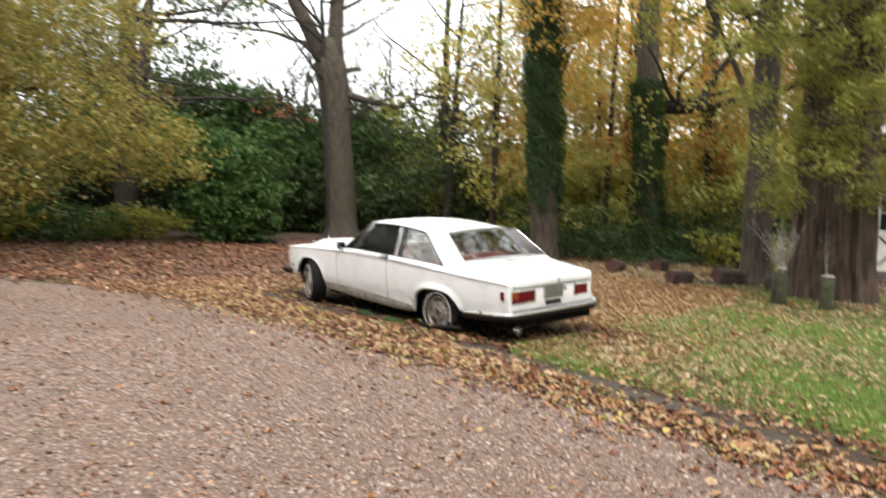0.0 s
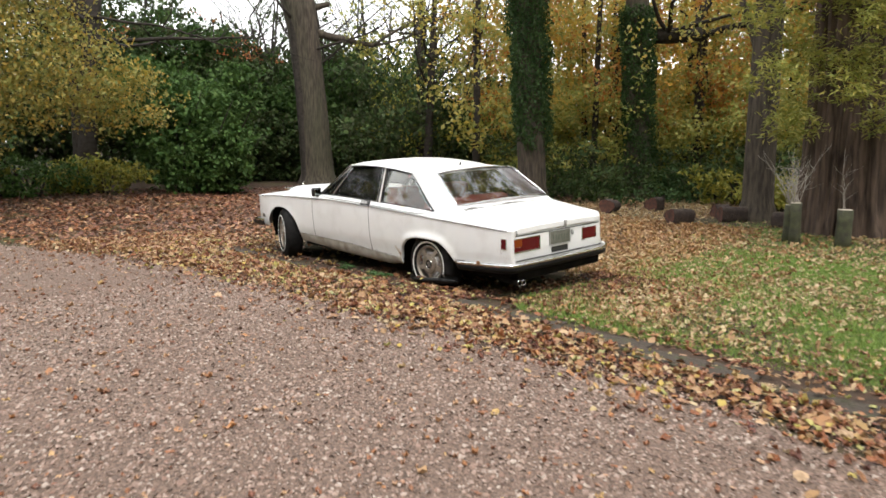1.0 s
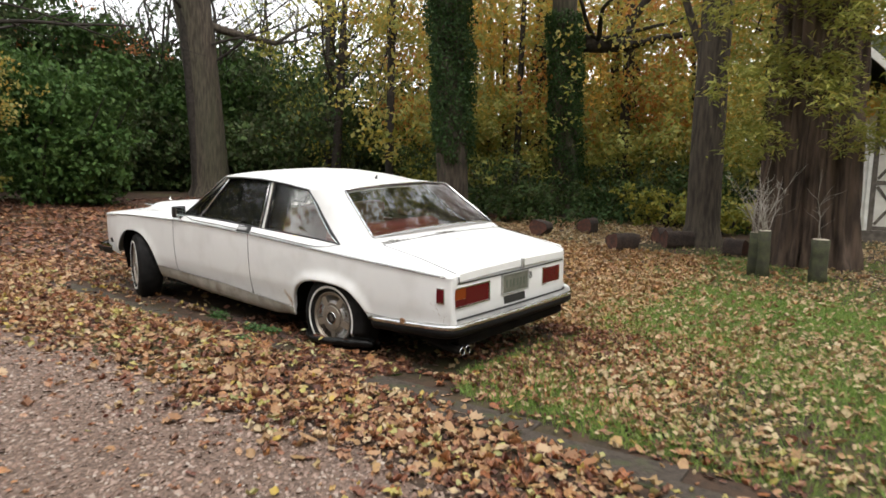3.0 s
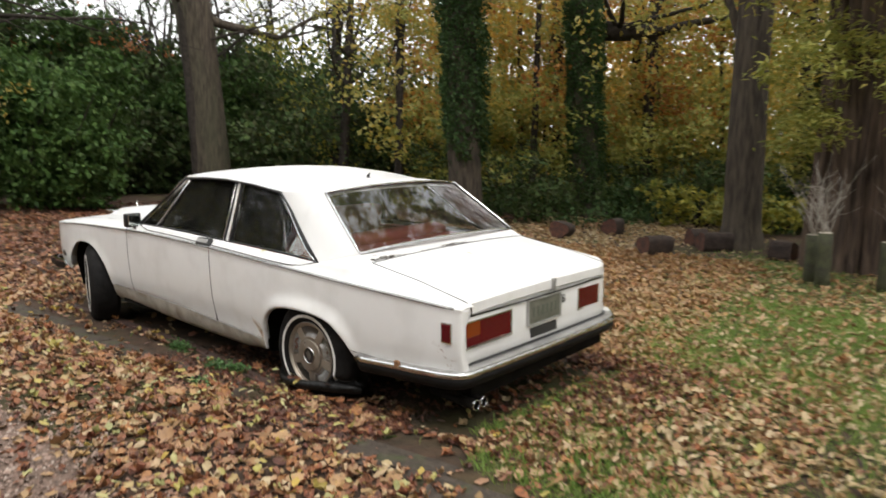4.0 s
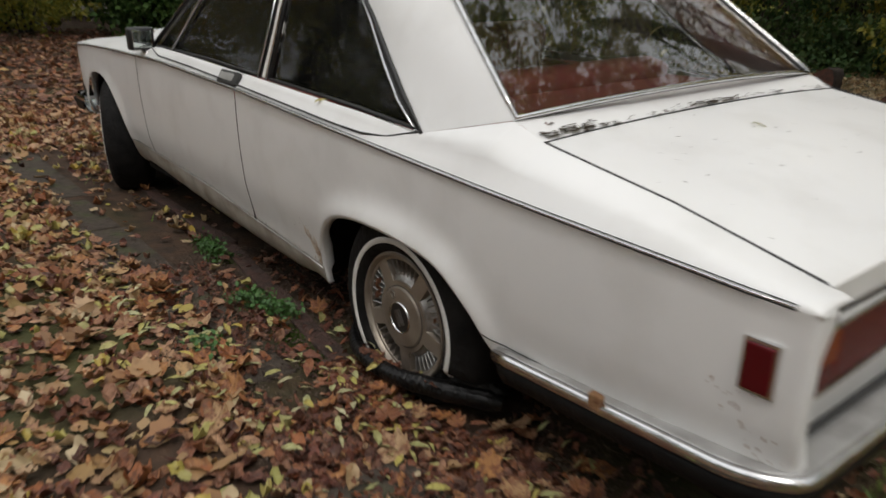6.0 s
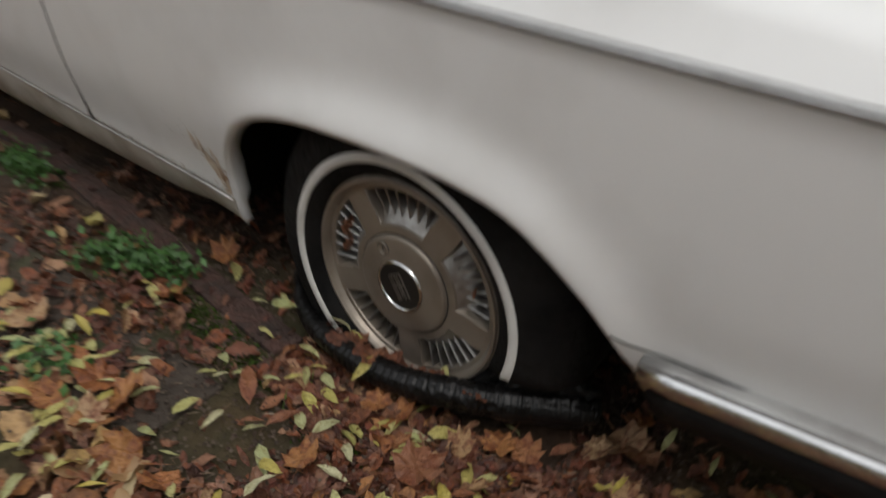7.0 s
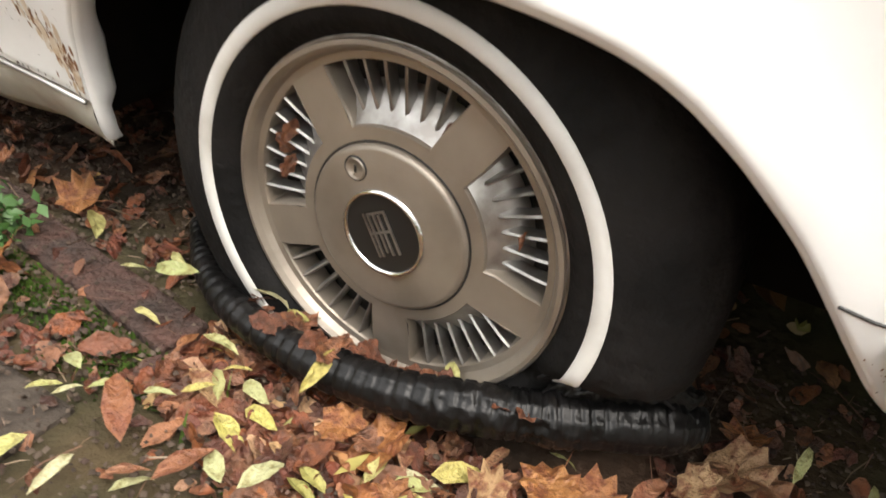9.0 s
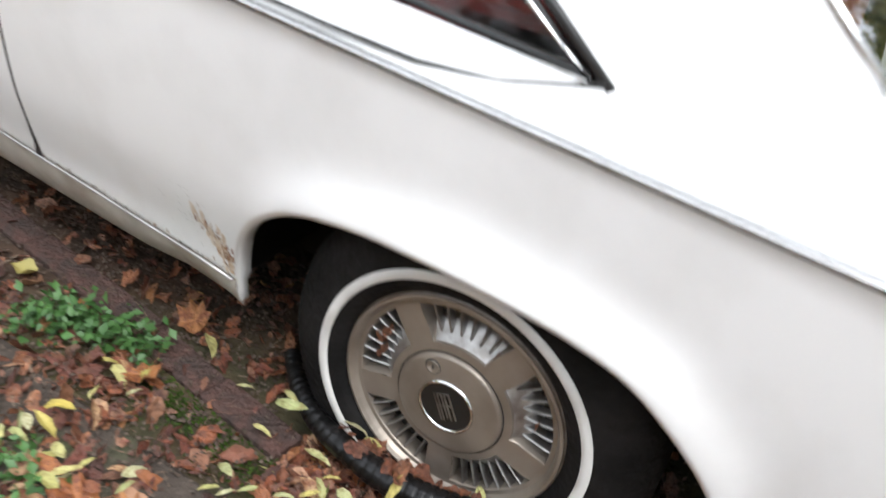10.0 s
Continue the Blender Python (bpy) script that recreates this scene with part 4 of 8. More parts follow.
# thin bare crowns that stand behind the evergreens, against the sky
br = random.Random(71)
bm = bmesh.new()
def bare_crown(p, d, ln, r, depth):
    q = limb(bm, p, d, ln, r, r * 0.45, br, 5, 0.16, 0.02, 4)
    if depth:
        for k in range(4 if depth > 1 else 5):
            a = br.uniform(0, 6.28)
            bare_crown(q[br.randrange(1, len(q))], (d[0] * 0.6 + 0.8 * math.cos(a), d[1] * 0.6 + 0.8 * math.sin(a), d[2] * 0.6 + br.uniform(-0.1, 0.5)), ln * br.uniform(0.45, 0.7), r * 0.45, depth - 1)
for k in range(22):
    b, d = math.radians(br.uniform(2, 42)), br.uniform(34, 40)
    x, y = -6.7 + d * math.sin(b), -7.2 + d * math.cos(b)
    bare_crown((x, y, 2.0), (br.uniform(-0.1, 0.1), br.uniform(-0.1, 0.1), 1), br.uniform(5.0, 7.5), 0.09, 3)
tagged(part("bare_wood", bm, M["bark_dark"]), "thin grey bare tree crowns against the sky", "trees", kind="stuff")
# an overhanging golden bough
crown_tree(10.6, 8.4, 0.16, 10, [((8.4, 5.8, 6.6), (1.5, 1.4, 0.8)), ((9.6, 6.2, 7.6), (1.6, 1.4, 0.9)), ((9.0, 4.6, 6.0), (1.0, 1.0, 0.5)), ((11.0, 7.6, 7.0), (1.4, 1.4, 1.2))], 2600, 0.14, M["gold"], 230, "tree with overhanging orange-gold boughs", limbs=6, low=0.45)
def bare_tree(x, y, r, top, seed, lean):
    t = tagged(empty("tree"), "dark bare-branched tree against the sky", "tree", group="trees")
    rng = random.Random(seed)
    z = gz(x, y) - 0.1
    part("trunk", trunk_mesh([(x, y, z), (x, y, z + 0.6), (x + lean * 0.5, y, z + top * 0.5), (x + lean, y, z + top)], [r * 1.4, r, r * 0.8, r * 0.3], 14, 6, 0.05, seed), M["bark_dark"], t, smooth=True)
    tips = []
    for k in range(11):
        f = rng.uniform(0.35, 0.95)
        bm = bmesh.new()
        tips += limb(bm, (x + lean * f, y, z + top * f), (rng.choice((-1, 1)) * rng.uniform(0.6, 1), rng.uniform(-0.5, 0.3), rng.uniform(0.0, 0.7)), rng.uniform(2.5, 4.6), r * 0.3, 0.02, rng, 9, 0.2, 0.03, 6)[3:]
        part("limb", bm, M["bark_dark"], t, smooth=True)
    twigs("twig", tips, 80, 1.5, 0.012, seed + 1, t)
    return t


left_tree = bare_tree(0.9, 17.0, 0.27, 10.5, 801, 0.9)
lrng = random.Random(61)
for src, d, ln, r0 in (((1.15, 16.9, 4.5), (0.95, -0.30, -0.04), 5.2, 0.085), ((1.4, 17.0, 7.0), (0.93, -0.30, 0.10), 6.2, 0.095), ((1.35, 17.0, 6.1), (0.9, -0.4, 0.45), 4.0, 0.07), ((1.1, 16.9, 5.2), (0.9, -0.5, -0.25), 4.2, 0.05)):
    bm = bmesh.new()
    p = limb(bm, src, d, ln, r0, 0.016, lrng, 12, 0.13, 0.0, 7)
    for q in p[4::2]:
        limb(bm, q, (lrng.uniform(0.2, 1), lrng.uniform(-0.6, 0.4), lrng.uniform(-0.5, 0.7)), lrng.uniform(0.7, 1.8), 0.022, 0.006, lrng, 6, 0.25, 0.0, 5)
    part("limb", bm, M["bark_dark"], left_tree, "long crooked bare limb", smooth=True)
bare_tree(8.9, 17.6, 0.20, 10, 811, -0.8)
bare_tree(12.6, 15.0, 0.17, 10, 821, 0.5)
# the wood behind the walker and to the sides, which the car's glass mirrors
for k, (bx, by, mm) in enumerate(((-14, -14, "olive"), (-8, -18, "hedge"), (-2, -17, "gold"), (5, -15, "olive"), (11, -12, "hedge"), (15, -7, "gold"), (-18, -6, "hedge"), (-19, 3, "olive"), (-15, 12, "hedge"), (-9, 17, "olive"))):
    cr = [((bx + dx * 1.4, by + dy * 1.4, dz), (2.8, 2.8, 2.0)) for dx, dy, dz in ((-0.6, -0.7, 4.0), (0.9, 0.6, 6.0), (-0.9, 0.4, 8.5), (0.5, -0.8, 11), (0, 0, 13.5))]
    crown_tree(bx, by, 0.3, 15, cr, 2600, 0.28, M[mm], 260 + 5 * k, "tall tree at the edge of the drive", limbs=7)

# ---- the car: x to its right, y forward, z up; the rear axle is at y = 0 ----
car = tagged(empty("car", CAR), "white two-door luxury coupe, abandoned and dirty, on a flat rear tyre", "car")

HALF = [(-1.215, 0.868), (-1.12, 0.892), (-0.9, 0.908), (-0.4, 0.92), (0.4, 0.922), (1.1, 0.918), (2.1, 0.905), (2.7, 0.89), (3.2, 0.86), (3.6, 0.815), (3.77, 0.77)]
CREASE = [(-1.25, 0.783), (-0.9, 0.806), (-0.6, 0.819), (-0.165, 0.841), (0.307, 0.866), (1.014, 0.905), (1.87, 0.933), (2.6, 0.925), (3.2, 0.91), (3.77, 0.88)]
EDGE_X = [(-1.215, 0.742), (-0.8, 0.738), (-0.47, 0.738), (-0.37, 0.748), (-0.24, 0.7885), (-0.10, 0.832), (0.2, 0.835), (0.9, 0.835), (1.65, 0.825), (2.05, 0.80), (2.25, 0.71), (2.7, 0.65), (3.2, 0.61), (3.6, 0.585), (3.77, 0.565)]
EDGE_Z = [(-1.215, 0.790), (-0.83, 0.875), (-0.47, 0.934), (-0.37, 0.974), (-0.24, 0.944), (-0.10, 0.912), (0.23, 0.928), (0.91, 0.956), (1.65, 0.98), (2.05, 0.982), (2.25, 0.975), (2.7, 0.968), (3.2, 0.948), (3.6, 0.92), (3.77, 0.892)]
SEAM = [(0.40, 0.338), (1.02, 0.380), (1.455, 0.412), (2.5, 0.442), (2.7, 0.445)]
REAR_ARCH = [(-0.486, 0.338), (-0.468, 0.357), (-0.440, 0.398), (-0.416, 0.435), (-0.385, 0.477), (-0.358, 0.506), (-0.318, 0.543), (-0.275, 0.573), (-0.225, 0.594), (-0.15, 0.609), (-0.06, 0.617), (0.04, 0.619), (0.13, 0.616), (0.21, 0.606), (0.27, 0.592), (0.325, 0.570), (0.37, 0.540), (0.405, 0.505), (0.432, 0.465), (0.450, 0.425), (0.460, 0.385), (0.464, 0.345)]
FLARE = [(-0.49, 0.012), (-0.42, 0.020), (-0.3, 0.034), (-0.1, 0.038), (0.1, 0.036), (0.25, 0.028), (0.35, 0.016), (0.43, 0.006), (0.52, 0.0)]
FRONT_ARCH = [(2.60, 0.44), (2.62, 0.51), (2.66, 0.585), (2.73, 0.655), (2.83, 0.72), (2.95, 0.755), (3.07, 0.765), (3.19, 0.752), (3.28, 0.71), (3.36, 0.64), (3.41, 0.56), (3.43, 0.47)]


REAR_ARCH, FRONT_ARCH = smooth_line(REAR_ARCH, 5), smooth_line(FRONT_ARCH, 4)


ARCH_LINE = np.array([(a, interp(a, tab)) for tab in (REAR_ARCH, FRONT_ARCH) for a in np.interp(np.linspace(0, len(tab) - 1, 160), range(len(tab)), [p[0] for p in tab])])


def low_edge(y):
    """The lower edge of the painted side: seam, arches, tail."""
    if y < REAR_ARCH[0][0]:
        return interp(y, [(-0.68, 0.432), (-0.62, 0.343)])
    if y <= REAR_ARCH[-1][0]:
        return interp(y, REAR_ARCH)
    if y < FRONT_ARCH[0][0]:
        return interp(y, SEAM)
    if y <= FRONT_ARCH[-1][0]:
        return interp(y, FRONT_ARCH)
    return 0.46


def side_x(y, z):
    """Half width of the lower side at a height."""
    c = interp(y, CREASE)
    u = (c - z) / 0.5
    x = interp(y, HALF) - 0.004 - 0.03 * u * u + 0.006 * math.sin(min(max(u, 0), 1) * math.pi)
    fy, fl = (y, interp(y, FLARE)) if y < 1.2 else (y, 0.016)
    d = np.hypot(ARCH_LINE[:, 0] - fy, ARCH_LINE[:, 1] - z).min()
    tuck = 0.18 * max(0.0, 0.436 - z) * min(1.0, max(0.0, (-0.40 - y) / 0.04)) if y < -0.40 else 0.0
    return x + fl * math.exp(-(d / 0.055) ** 2) - tuck


def side_column(y, sgn):
    z0, c = low_edge(y), interp(y, CREASE)
    col = []
    if z0 > 0.3:
        col.append((sgn * (side_x(y, z0) - 0.004), y, z0))
    for k in range(17):
        z = z0 + 0.004 + (c - 0.012 - z0 - 0.004) * (k / 16) ** 1.35
        col.append((sgn * side_x(y, z), y, z))
    W = interp(y, HALF)
    ex, ez = interp(y, EDGE_X), interp(y, EDGE_Z)
    col.append((sgn * (W + 0.001), y, c - 0.002))
    col.append((sgn * (W - 0.006), y, c + 0.008))
    for k in range(1, 7):
        u = k / 6
        x = (W - 0.006) + (ex - W + 0.006) * u
        z = (c + 0.008) + (ez - c - 0.008) * (u ** 0.9 if ez > c else u) + 0.008 * math.sin(u * math.pi)
        col.append((sgn * x, y, z))
    return col


def side_panel(name, y0, y1, sgn, label=""):
    ys = sorted({round(v, 4) for v in [*np.linspace(y0, y1, max(3, int((y1 - y0) / 0.02))), *[a for a, _ in REAR_ARCH if y0 < a < y1], *[a for a, _ in FRONT_ARCH if y0 < a < y1]]})
    bm = bmesh.new()
    grid_faces(bm, [side_column(v, sgn) for v in ys])
    bmesh.ops.recalc_face_normals(bm, faces=bm.faces)
    return part(name, bm, M["paint"], car, label, smooth=True)


for sgn in (-1, 1):
    side_panel("rear_wing", -1.170, 1.008, sgn, "white rear wing with flared arch and grime")
    # the wing's rounded end, turned in to the lamp and the lid
    bm = bmesh.new()
    col, cz = side_column(-1.170, sgn), interp(-1.170, CREASE)
    rows = []
    for a in np.linspace(0, math.pi / 2, 7):
        rows.append([(x - sgn * (0.034 if z < cz + 0.005 else 0.008) * (1 - math.cos(a)), -1.170 - 0.036 * math.sin(a), z - (0.0 if z < cz else 0.016) * (1 - math.cos(a))) for x, _, z in col])
    for f, yy in ((0.55, -1.2045), (0.85, -1.196), (1.0, -1.172)):
        rows.append([(x + (sgn * min(abs(x), interp(z, [(0.70, 0.784), (0.735, 0.744)])) - x) * f, yy, z) for x, _, z in rows[6]])
    grid_faces(bm, rows)
    bmesh.ops.recalc_face_normals(bm, faces=bm.faces)
    part("wing_end", bm, M["paint"], car, smooth=True)
    side_panel("front_wing", 2.234, 3.77, sgn)
    door = side_panel("door", 1.016, 2.226, sgn, "closed white door")
    # turned-in edge of the arch, down to the tip of the sill
    bm = bmesh.new()
    line = [(a, interp(a, REAR_ARCH)) for a in np.interp(np.linspace(0, 1, 140), np.linspace(0, 1, len(REAR_ARCH)), [p[0] for p in REAR_ARCH])]
    rows = []
    for a, z in line:
        x, inw = side_x(a, z) - 0.004, Vector((0.0 - a, 0.30 - z)).normalized()
        rows.append([(sgn * (x + o), a + inw.x * q, z + inw.y * q) for o, q in ((0.0, 0.0), (-0.002, 0.004), (-0.007, 0.0065), (-0.034, 0.005), (-0.05, -0.012))])
    x = side_x(0.464, 0.345)
    for a, z, o in ((0.465, 0.330, 0.002), (0.466, 0.312, 0.005), (0.468, 0.296, 0.008), (0.471, 0.284, 0.013), (0.475, 0.276, 0.018)):
        rows.append([(sgn * (x - 0.004 - o + q), a + e, z) for q, e in ((0.0, 0.0), (-0.002, -0.004), (-0.007, -0.007), (-0.024, -0.005), (-0.03, 0.012))])
    grid_faces(bm, rows)
    bmesh.ops.recalc_face_normals(bm, faces=bm.faces)
    part("arch_flange", bm, M["paint"], car, smooth=True)
    bm = bmesh.new()
    tube(bm, [(sgn * (side_x(a, z) + 0.0005), a, z) for a, z in ((-0.414, 0.447), (-0.44, 0.440), (-0.48, 0.436), (-0.6, 0.433))], 0.0016, 5)
    part("wing_seam", bm, M["seal"], car)
    # chrome strip along the crease and the fine belt line that loops up to the quarter window
    bm = bmesh.new()
    tube(bm, [(sgn * (interp(v, HALF) + 0.003), v, interp(v, CREASE) + 0.003) for v in np.linspace(-1.165, 3.6, 60)], 0.0026, 6)
    strip = part("crease_trim", bm, M["chrome"], car, "thin chrome trim strip", smooth=True)
    # dark lines along the strip; the crease's shading is put in as colour
    for dz, rr in ((0.0080, 0.0013), (-0.0015, 0.0017)):
        bm = bmesh.new()
        tube(bm, [(sgn * (interp(v, HALF) + (0.0025 if dz < 0 else -0.0025)), v, interp(v, CREASE) + dz) for v in np.linspace(-1.165, 3.6, 60)], rr, 5)
        part("strip_edge", bm, M["seal"], strip)
    bm = bmesh.new()
    line = [(2.09, 0.982, 0.81), (2.02, 0.972, 0.85), (1.9, 0.948, 0.886), (1.5, 0.938, 0.898), (1.07, 0.92, 0.906), (0.55, 0.892, 0.912), (0.28, 0.877, 0.912), (0.14, 0.871, 0.905), (0.03, 0.876, 0.885), (-0.10, 0.908, 0.832)]
    tube(bm, [(sgn * (x + 0.004), v, z + 0.008) for v, z, x in line], 0.0035, 6)
    part("belt_trim", bm, M["seal"], car, "dark belt line strip", smooth=True)
    # sill below the seam
    bm = bmesh.new()
    rows = []
    for v in [0.466, 0.474, 0.487, 0.51, *np.linspace(0.55, 2.60, 28)]:
        s, b0 = interp(v, SEAM), interp(v, [(0.40, 0.248), (0.81, 0.238), (1.57, 0.262), (2.53, 0.307), (2.7, 0.315)])
        x = side_x(v, s)
        b0 = max(b0, 0.272 - max(0, v - 0.466) * 0.12)
        g = 0.35 + 0.65 * min(1.0, (v - 0.466) / 0.16)
        e = 0.006 * max(0.0, 1 - (v - 0.466) / 0.2)
        rows.append([(sgn * (x - 0.008), v, s - 0.004), (sgn * (x - 0.005), v - 0.1 * e, s - 0.014), (sgn * (x - 0.014 * g), v - 0.4 * e, s - 0.4 * (s - b0)), (sgn * (x - 0.034 * g), v - 0.8 * e, s - 0.75 * (s - b0)), (sgn * (x - 0.062 * g), v - e, b0), (sgn * (x - 0.085 * g), v + 0.004, b0 + 0.012)])
    grid_faces(bm, rows)
    bmesh.ops.recalc_face_normals(bm, faces=bm.faces)
    part("sill", bm, M["sill_paint"], car, "dirty grey-white sill", smooth=True)

    bm = bmesh.new()
    tube(bm, [(sgn * (side_x(v, interp(v, SEAM)) + 0.001), v, interp(v, SEAM) - 0.002) for v in np.linspace(0.47, 2.58, 24)], 0.0032, 6)
    part("sill_trim", bm, M["bumper_metal"], car, "thin dull trim strip over the sill", smooth=True)

# floor and wheel houses, near-black: the shade in there is put into the colour
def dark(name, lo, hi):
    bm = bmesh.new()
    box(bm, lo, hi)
    part(name, bm, M["under"], car, "near-black fill for the shade under and inside the car")


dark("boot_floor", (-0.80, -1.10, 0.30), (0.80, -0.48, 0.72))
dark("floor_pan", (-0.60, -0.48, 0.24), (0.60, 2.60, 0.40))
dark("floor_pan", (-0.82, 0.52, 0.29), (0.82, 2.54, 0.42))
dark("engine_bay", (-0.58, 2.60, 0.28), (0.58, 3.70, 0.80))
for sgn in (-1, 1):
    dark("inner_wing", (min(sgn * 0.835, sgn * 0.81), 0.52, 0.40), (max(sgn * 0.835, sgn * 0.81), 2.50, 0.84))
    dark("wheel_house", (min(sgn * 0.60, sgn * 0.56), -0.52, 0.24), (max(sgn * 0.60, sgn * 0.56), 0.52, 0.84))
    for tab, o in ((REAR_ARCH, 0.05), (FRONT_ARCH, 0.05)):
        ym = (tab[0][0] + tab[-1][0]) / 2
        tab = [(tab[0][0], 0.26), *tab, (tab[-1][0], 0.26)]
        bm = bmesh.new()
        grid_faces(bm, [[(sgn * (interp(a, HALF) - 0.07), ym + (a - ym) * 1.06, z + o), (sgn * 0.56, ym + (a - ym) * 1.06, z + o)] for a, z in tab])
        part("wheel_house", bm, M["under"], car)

# roof
bm = bmesh.new()
ROOF = [(1.66, 0.635, 1.352, 0.03), (1.60, 0.65, 1.372, 0.036), (1.33, 0.66, 1.380, 0.048), (1.04, 0.664, 1.376, 0.054), (0.73, 0.669, 1.352, 0.057), (0.58, 0.672, 1.334, 0.056), (0.41, 0.668, 1.312, 0.052), (0.25, 0.648, 1.310, 0.046), (0.12, 0.618, 1.308, 0.04), (0.075, 0.607, 1.302, 0.034)]
rows = []
for v, xe, ze, cr in ROOF:
    row = [(-xe - 0.012, v, ze - 0.022), (-xe - 0.006, v, ze - 0.006)]
    for k in range(17):
        u = -1 + 2 * k / 16
        row.append((xe * u, v, ze + cr * (1 - abs(u) ** 2.6)))
    row += [(xe + 0.006, v, ze - 0.006), (xe + 0.012, v, ze - 0.022)]
    rows.append(row)
grid_faces(bm, rows)
bmesh.ops.recalc_face_normals(bm, faces=bm.faces)
part("roof", bm, M["paint"], car, smooth=True)

QUARTER = [(-0.685, 0.43, 1.296), (-0.715, 0.290, 1.193), (-0.755, 0.155, 1.081), (-0.79, 0.035, 0.994), (-0.832, -0.10, 0.912)]
REARW = [(-0.61, 0.070, 1.302), (-0.645, -0.040, 1.222), (-0.68, -0.15, 1.141), (-0.715, -0.26, 1.060), (-0.748, -0.370, 0.976)]
for sgn in (-1, 1):
    bm = bmesh.new()
    rows = []
    for i, (q, r) in enumerate(zip(QUARTER, REARW)):
        q, r = Vector(q), Vector(r)
        swell = (0.022, 0.022, 0.020, 0.012, 0.0)[i]
        row = []
        for k in range(8):
            u = k / 7
            p = q.lerp(r, u)
            p += Vector((-0.8, -0.5, 0.35)).normalized() * swell * math.sin(u * math.pi)
            row.append((-sgn * p.x, p.y, p.z))
        rows.append(row)
    grid_faces(bm, rows)
    bmesh.ops.recalc_face_normals(bm, faces=bm.faces)
    part("rear_pillar", bm, M["paint"], car, smooth=True)

# boot lid with its turned-down lip, and the panel under the rear window
bm = bmesh.new()
rows = []
for v, xe, ze in ((-0.462, 0.7345, 0.933), (-0.6, 0.7345, 0.911), (-0.83, 0.7345, 0.876), (-1.0, 0.733, 0.840), (-1.11, 0.735, 0.814), (-1.15, 0.735, 0.804), (-1.164, 0.735, 0.792), (-1.164, 0.735, 0.740), (-1.15, 0.735, 0.730)):
    rows.append([(xe * u, v - 0.018 * (1 - u * u) * (v < -1), ze + 0.018 * (1 - abs(u) ** 2.2)) for u in np.linspace(-1, 1, 21)])
grid_faces(bm, rows)
bmesh.ops.recalc_face_normals(bm, faces=bm.faces)
boot = part("boot_lid", bm, M["paint"], car, "white boot lid with leaf debris and rust along its edge", smooth=True, sharp=28)
bm = bmesh.new()
grid_faces(bm, [[(x * u, v, z + 0.02 * (1 - u * u)) for u in np.linspace(-1, 1, 13)] for v, x, z in ((-0.36, 0.75, 0.976), (-0.392, 0.745, 0.966), (-0.4595, 0.737, 0.934))])
bmesh.ops.recalc_face_normals(bm, faces=bm.faces)
part("rear_deck", bm, M["paint"], car, smooth=True)
# near-black filling that shows as shade in the gaps round the lid
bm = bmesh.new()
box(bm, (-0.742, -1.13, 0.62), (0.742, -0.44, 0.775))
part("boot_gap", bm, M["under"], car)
for sgn in (-1, 1):
    bm = bmesh.new()
    tube(bm, [(sgn * 0.7365, v, interp(v, EDGE_Z) + 0.0005) for v in np.linspace(-0.465, -1.155, 16)] + [(sgn * 0.7365, -1.172, 0.792), (sgn * 0.7365, -1.187, 0.775), (sgn * 0.7365, -1.188, 0.735)], 0.0032, 6)
    part("lid_seam", bm, M["seal"], boot, "dark seam beside the boot lid", smooth=True)
bm = bmesh.new()
tube(bm, [(0.735 * u, -0.4607, 0.9335 + 0.019 * (1 - abs(u) ** 2.2)) for u in np.linspace(-1, 1, 17)], 0.0028, 6)
part("lid_seam", bm, M["seal"], boot, smooth=True)
# chrome handle in the middle of the lid
bm = bmesh.new()
box(bm, (0.0, -1.198, 0.742), (0.032, -1.168, 0.818), 0.006)
part("boot_handle", bm, M["bumper_metal"], boot, "small chrome boot handle", smooth=True)

# tail panel
bm = bmesh.new()
rows = []
for z, off in ((0.455, 0.0), (0.468, -0.008), (0.61, -0.012), (0.733, -0.012), (0.78, 0.0)):
    row = []
    for k in range(25):
        u = -1 + 2 * k / 24
        x = 0.868 * u
        y = -1.138 + off - 0.012 * (1 - u * u) + (0.02 * ((abs(u) - 0.9) / 0.1) ** 2 if abs(u) > 0.9 else 0)
        if abs(u) > 0.86:
            y -= 0.028 * (1 - ((abs(u) - 0.86) / 0.14) ** 2 * 0.6)
        row.append((x, y, z if abs(u) < 0.999 else z))
    rows.append(row)
grid_faces(bm, rows)
bmesh.ops.recalc_face_normals(bm, faces=bm.faces)
part("tail_panel", bm, M["paint"], car, smooth=True)
# dark strip below the lid's lip, drawing its shadow gap in colour
bm = bmesh.new()
grid_faces(bm, [[(0.735 * u, -1.158 - 0.016 * (1 - u * u), z) for u in np.linspace(-1, 1, 21)] for z in (0.722, 0.7315)])
part("lid_gap", bm, M["seal"], car)


def framed(bm, lo, hi, y, t=0.008):
    """A raised frame of four bars on the tail."""
    x0, z0, x1, z1 = *lo, *hi
    for a, b in (((x0 - t, z0 - t), (x1 + t, z0)), ((x0 - t, z1), (x1 + t, z1 + t)), ((x0 - t, z0), (x0, z1)), ((x1, z0), (x1 + t, z1))):
        box(bm, (a[0], y - 0.012, a[1]), (b[0], y + 0.02, b[1]), 0.002)


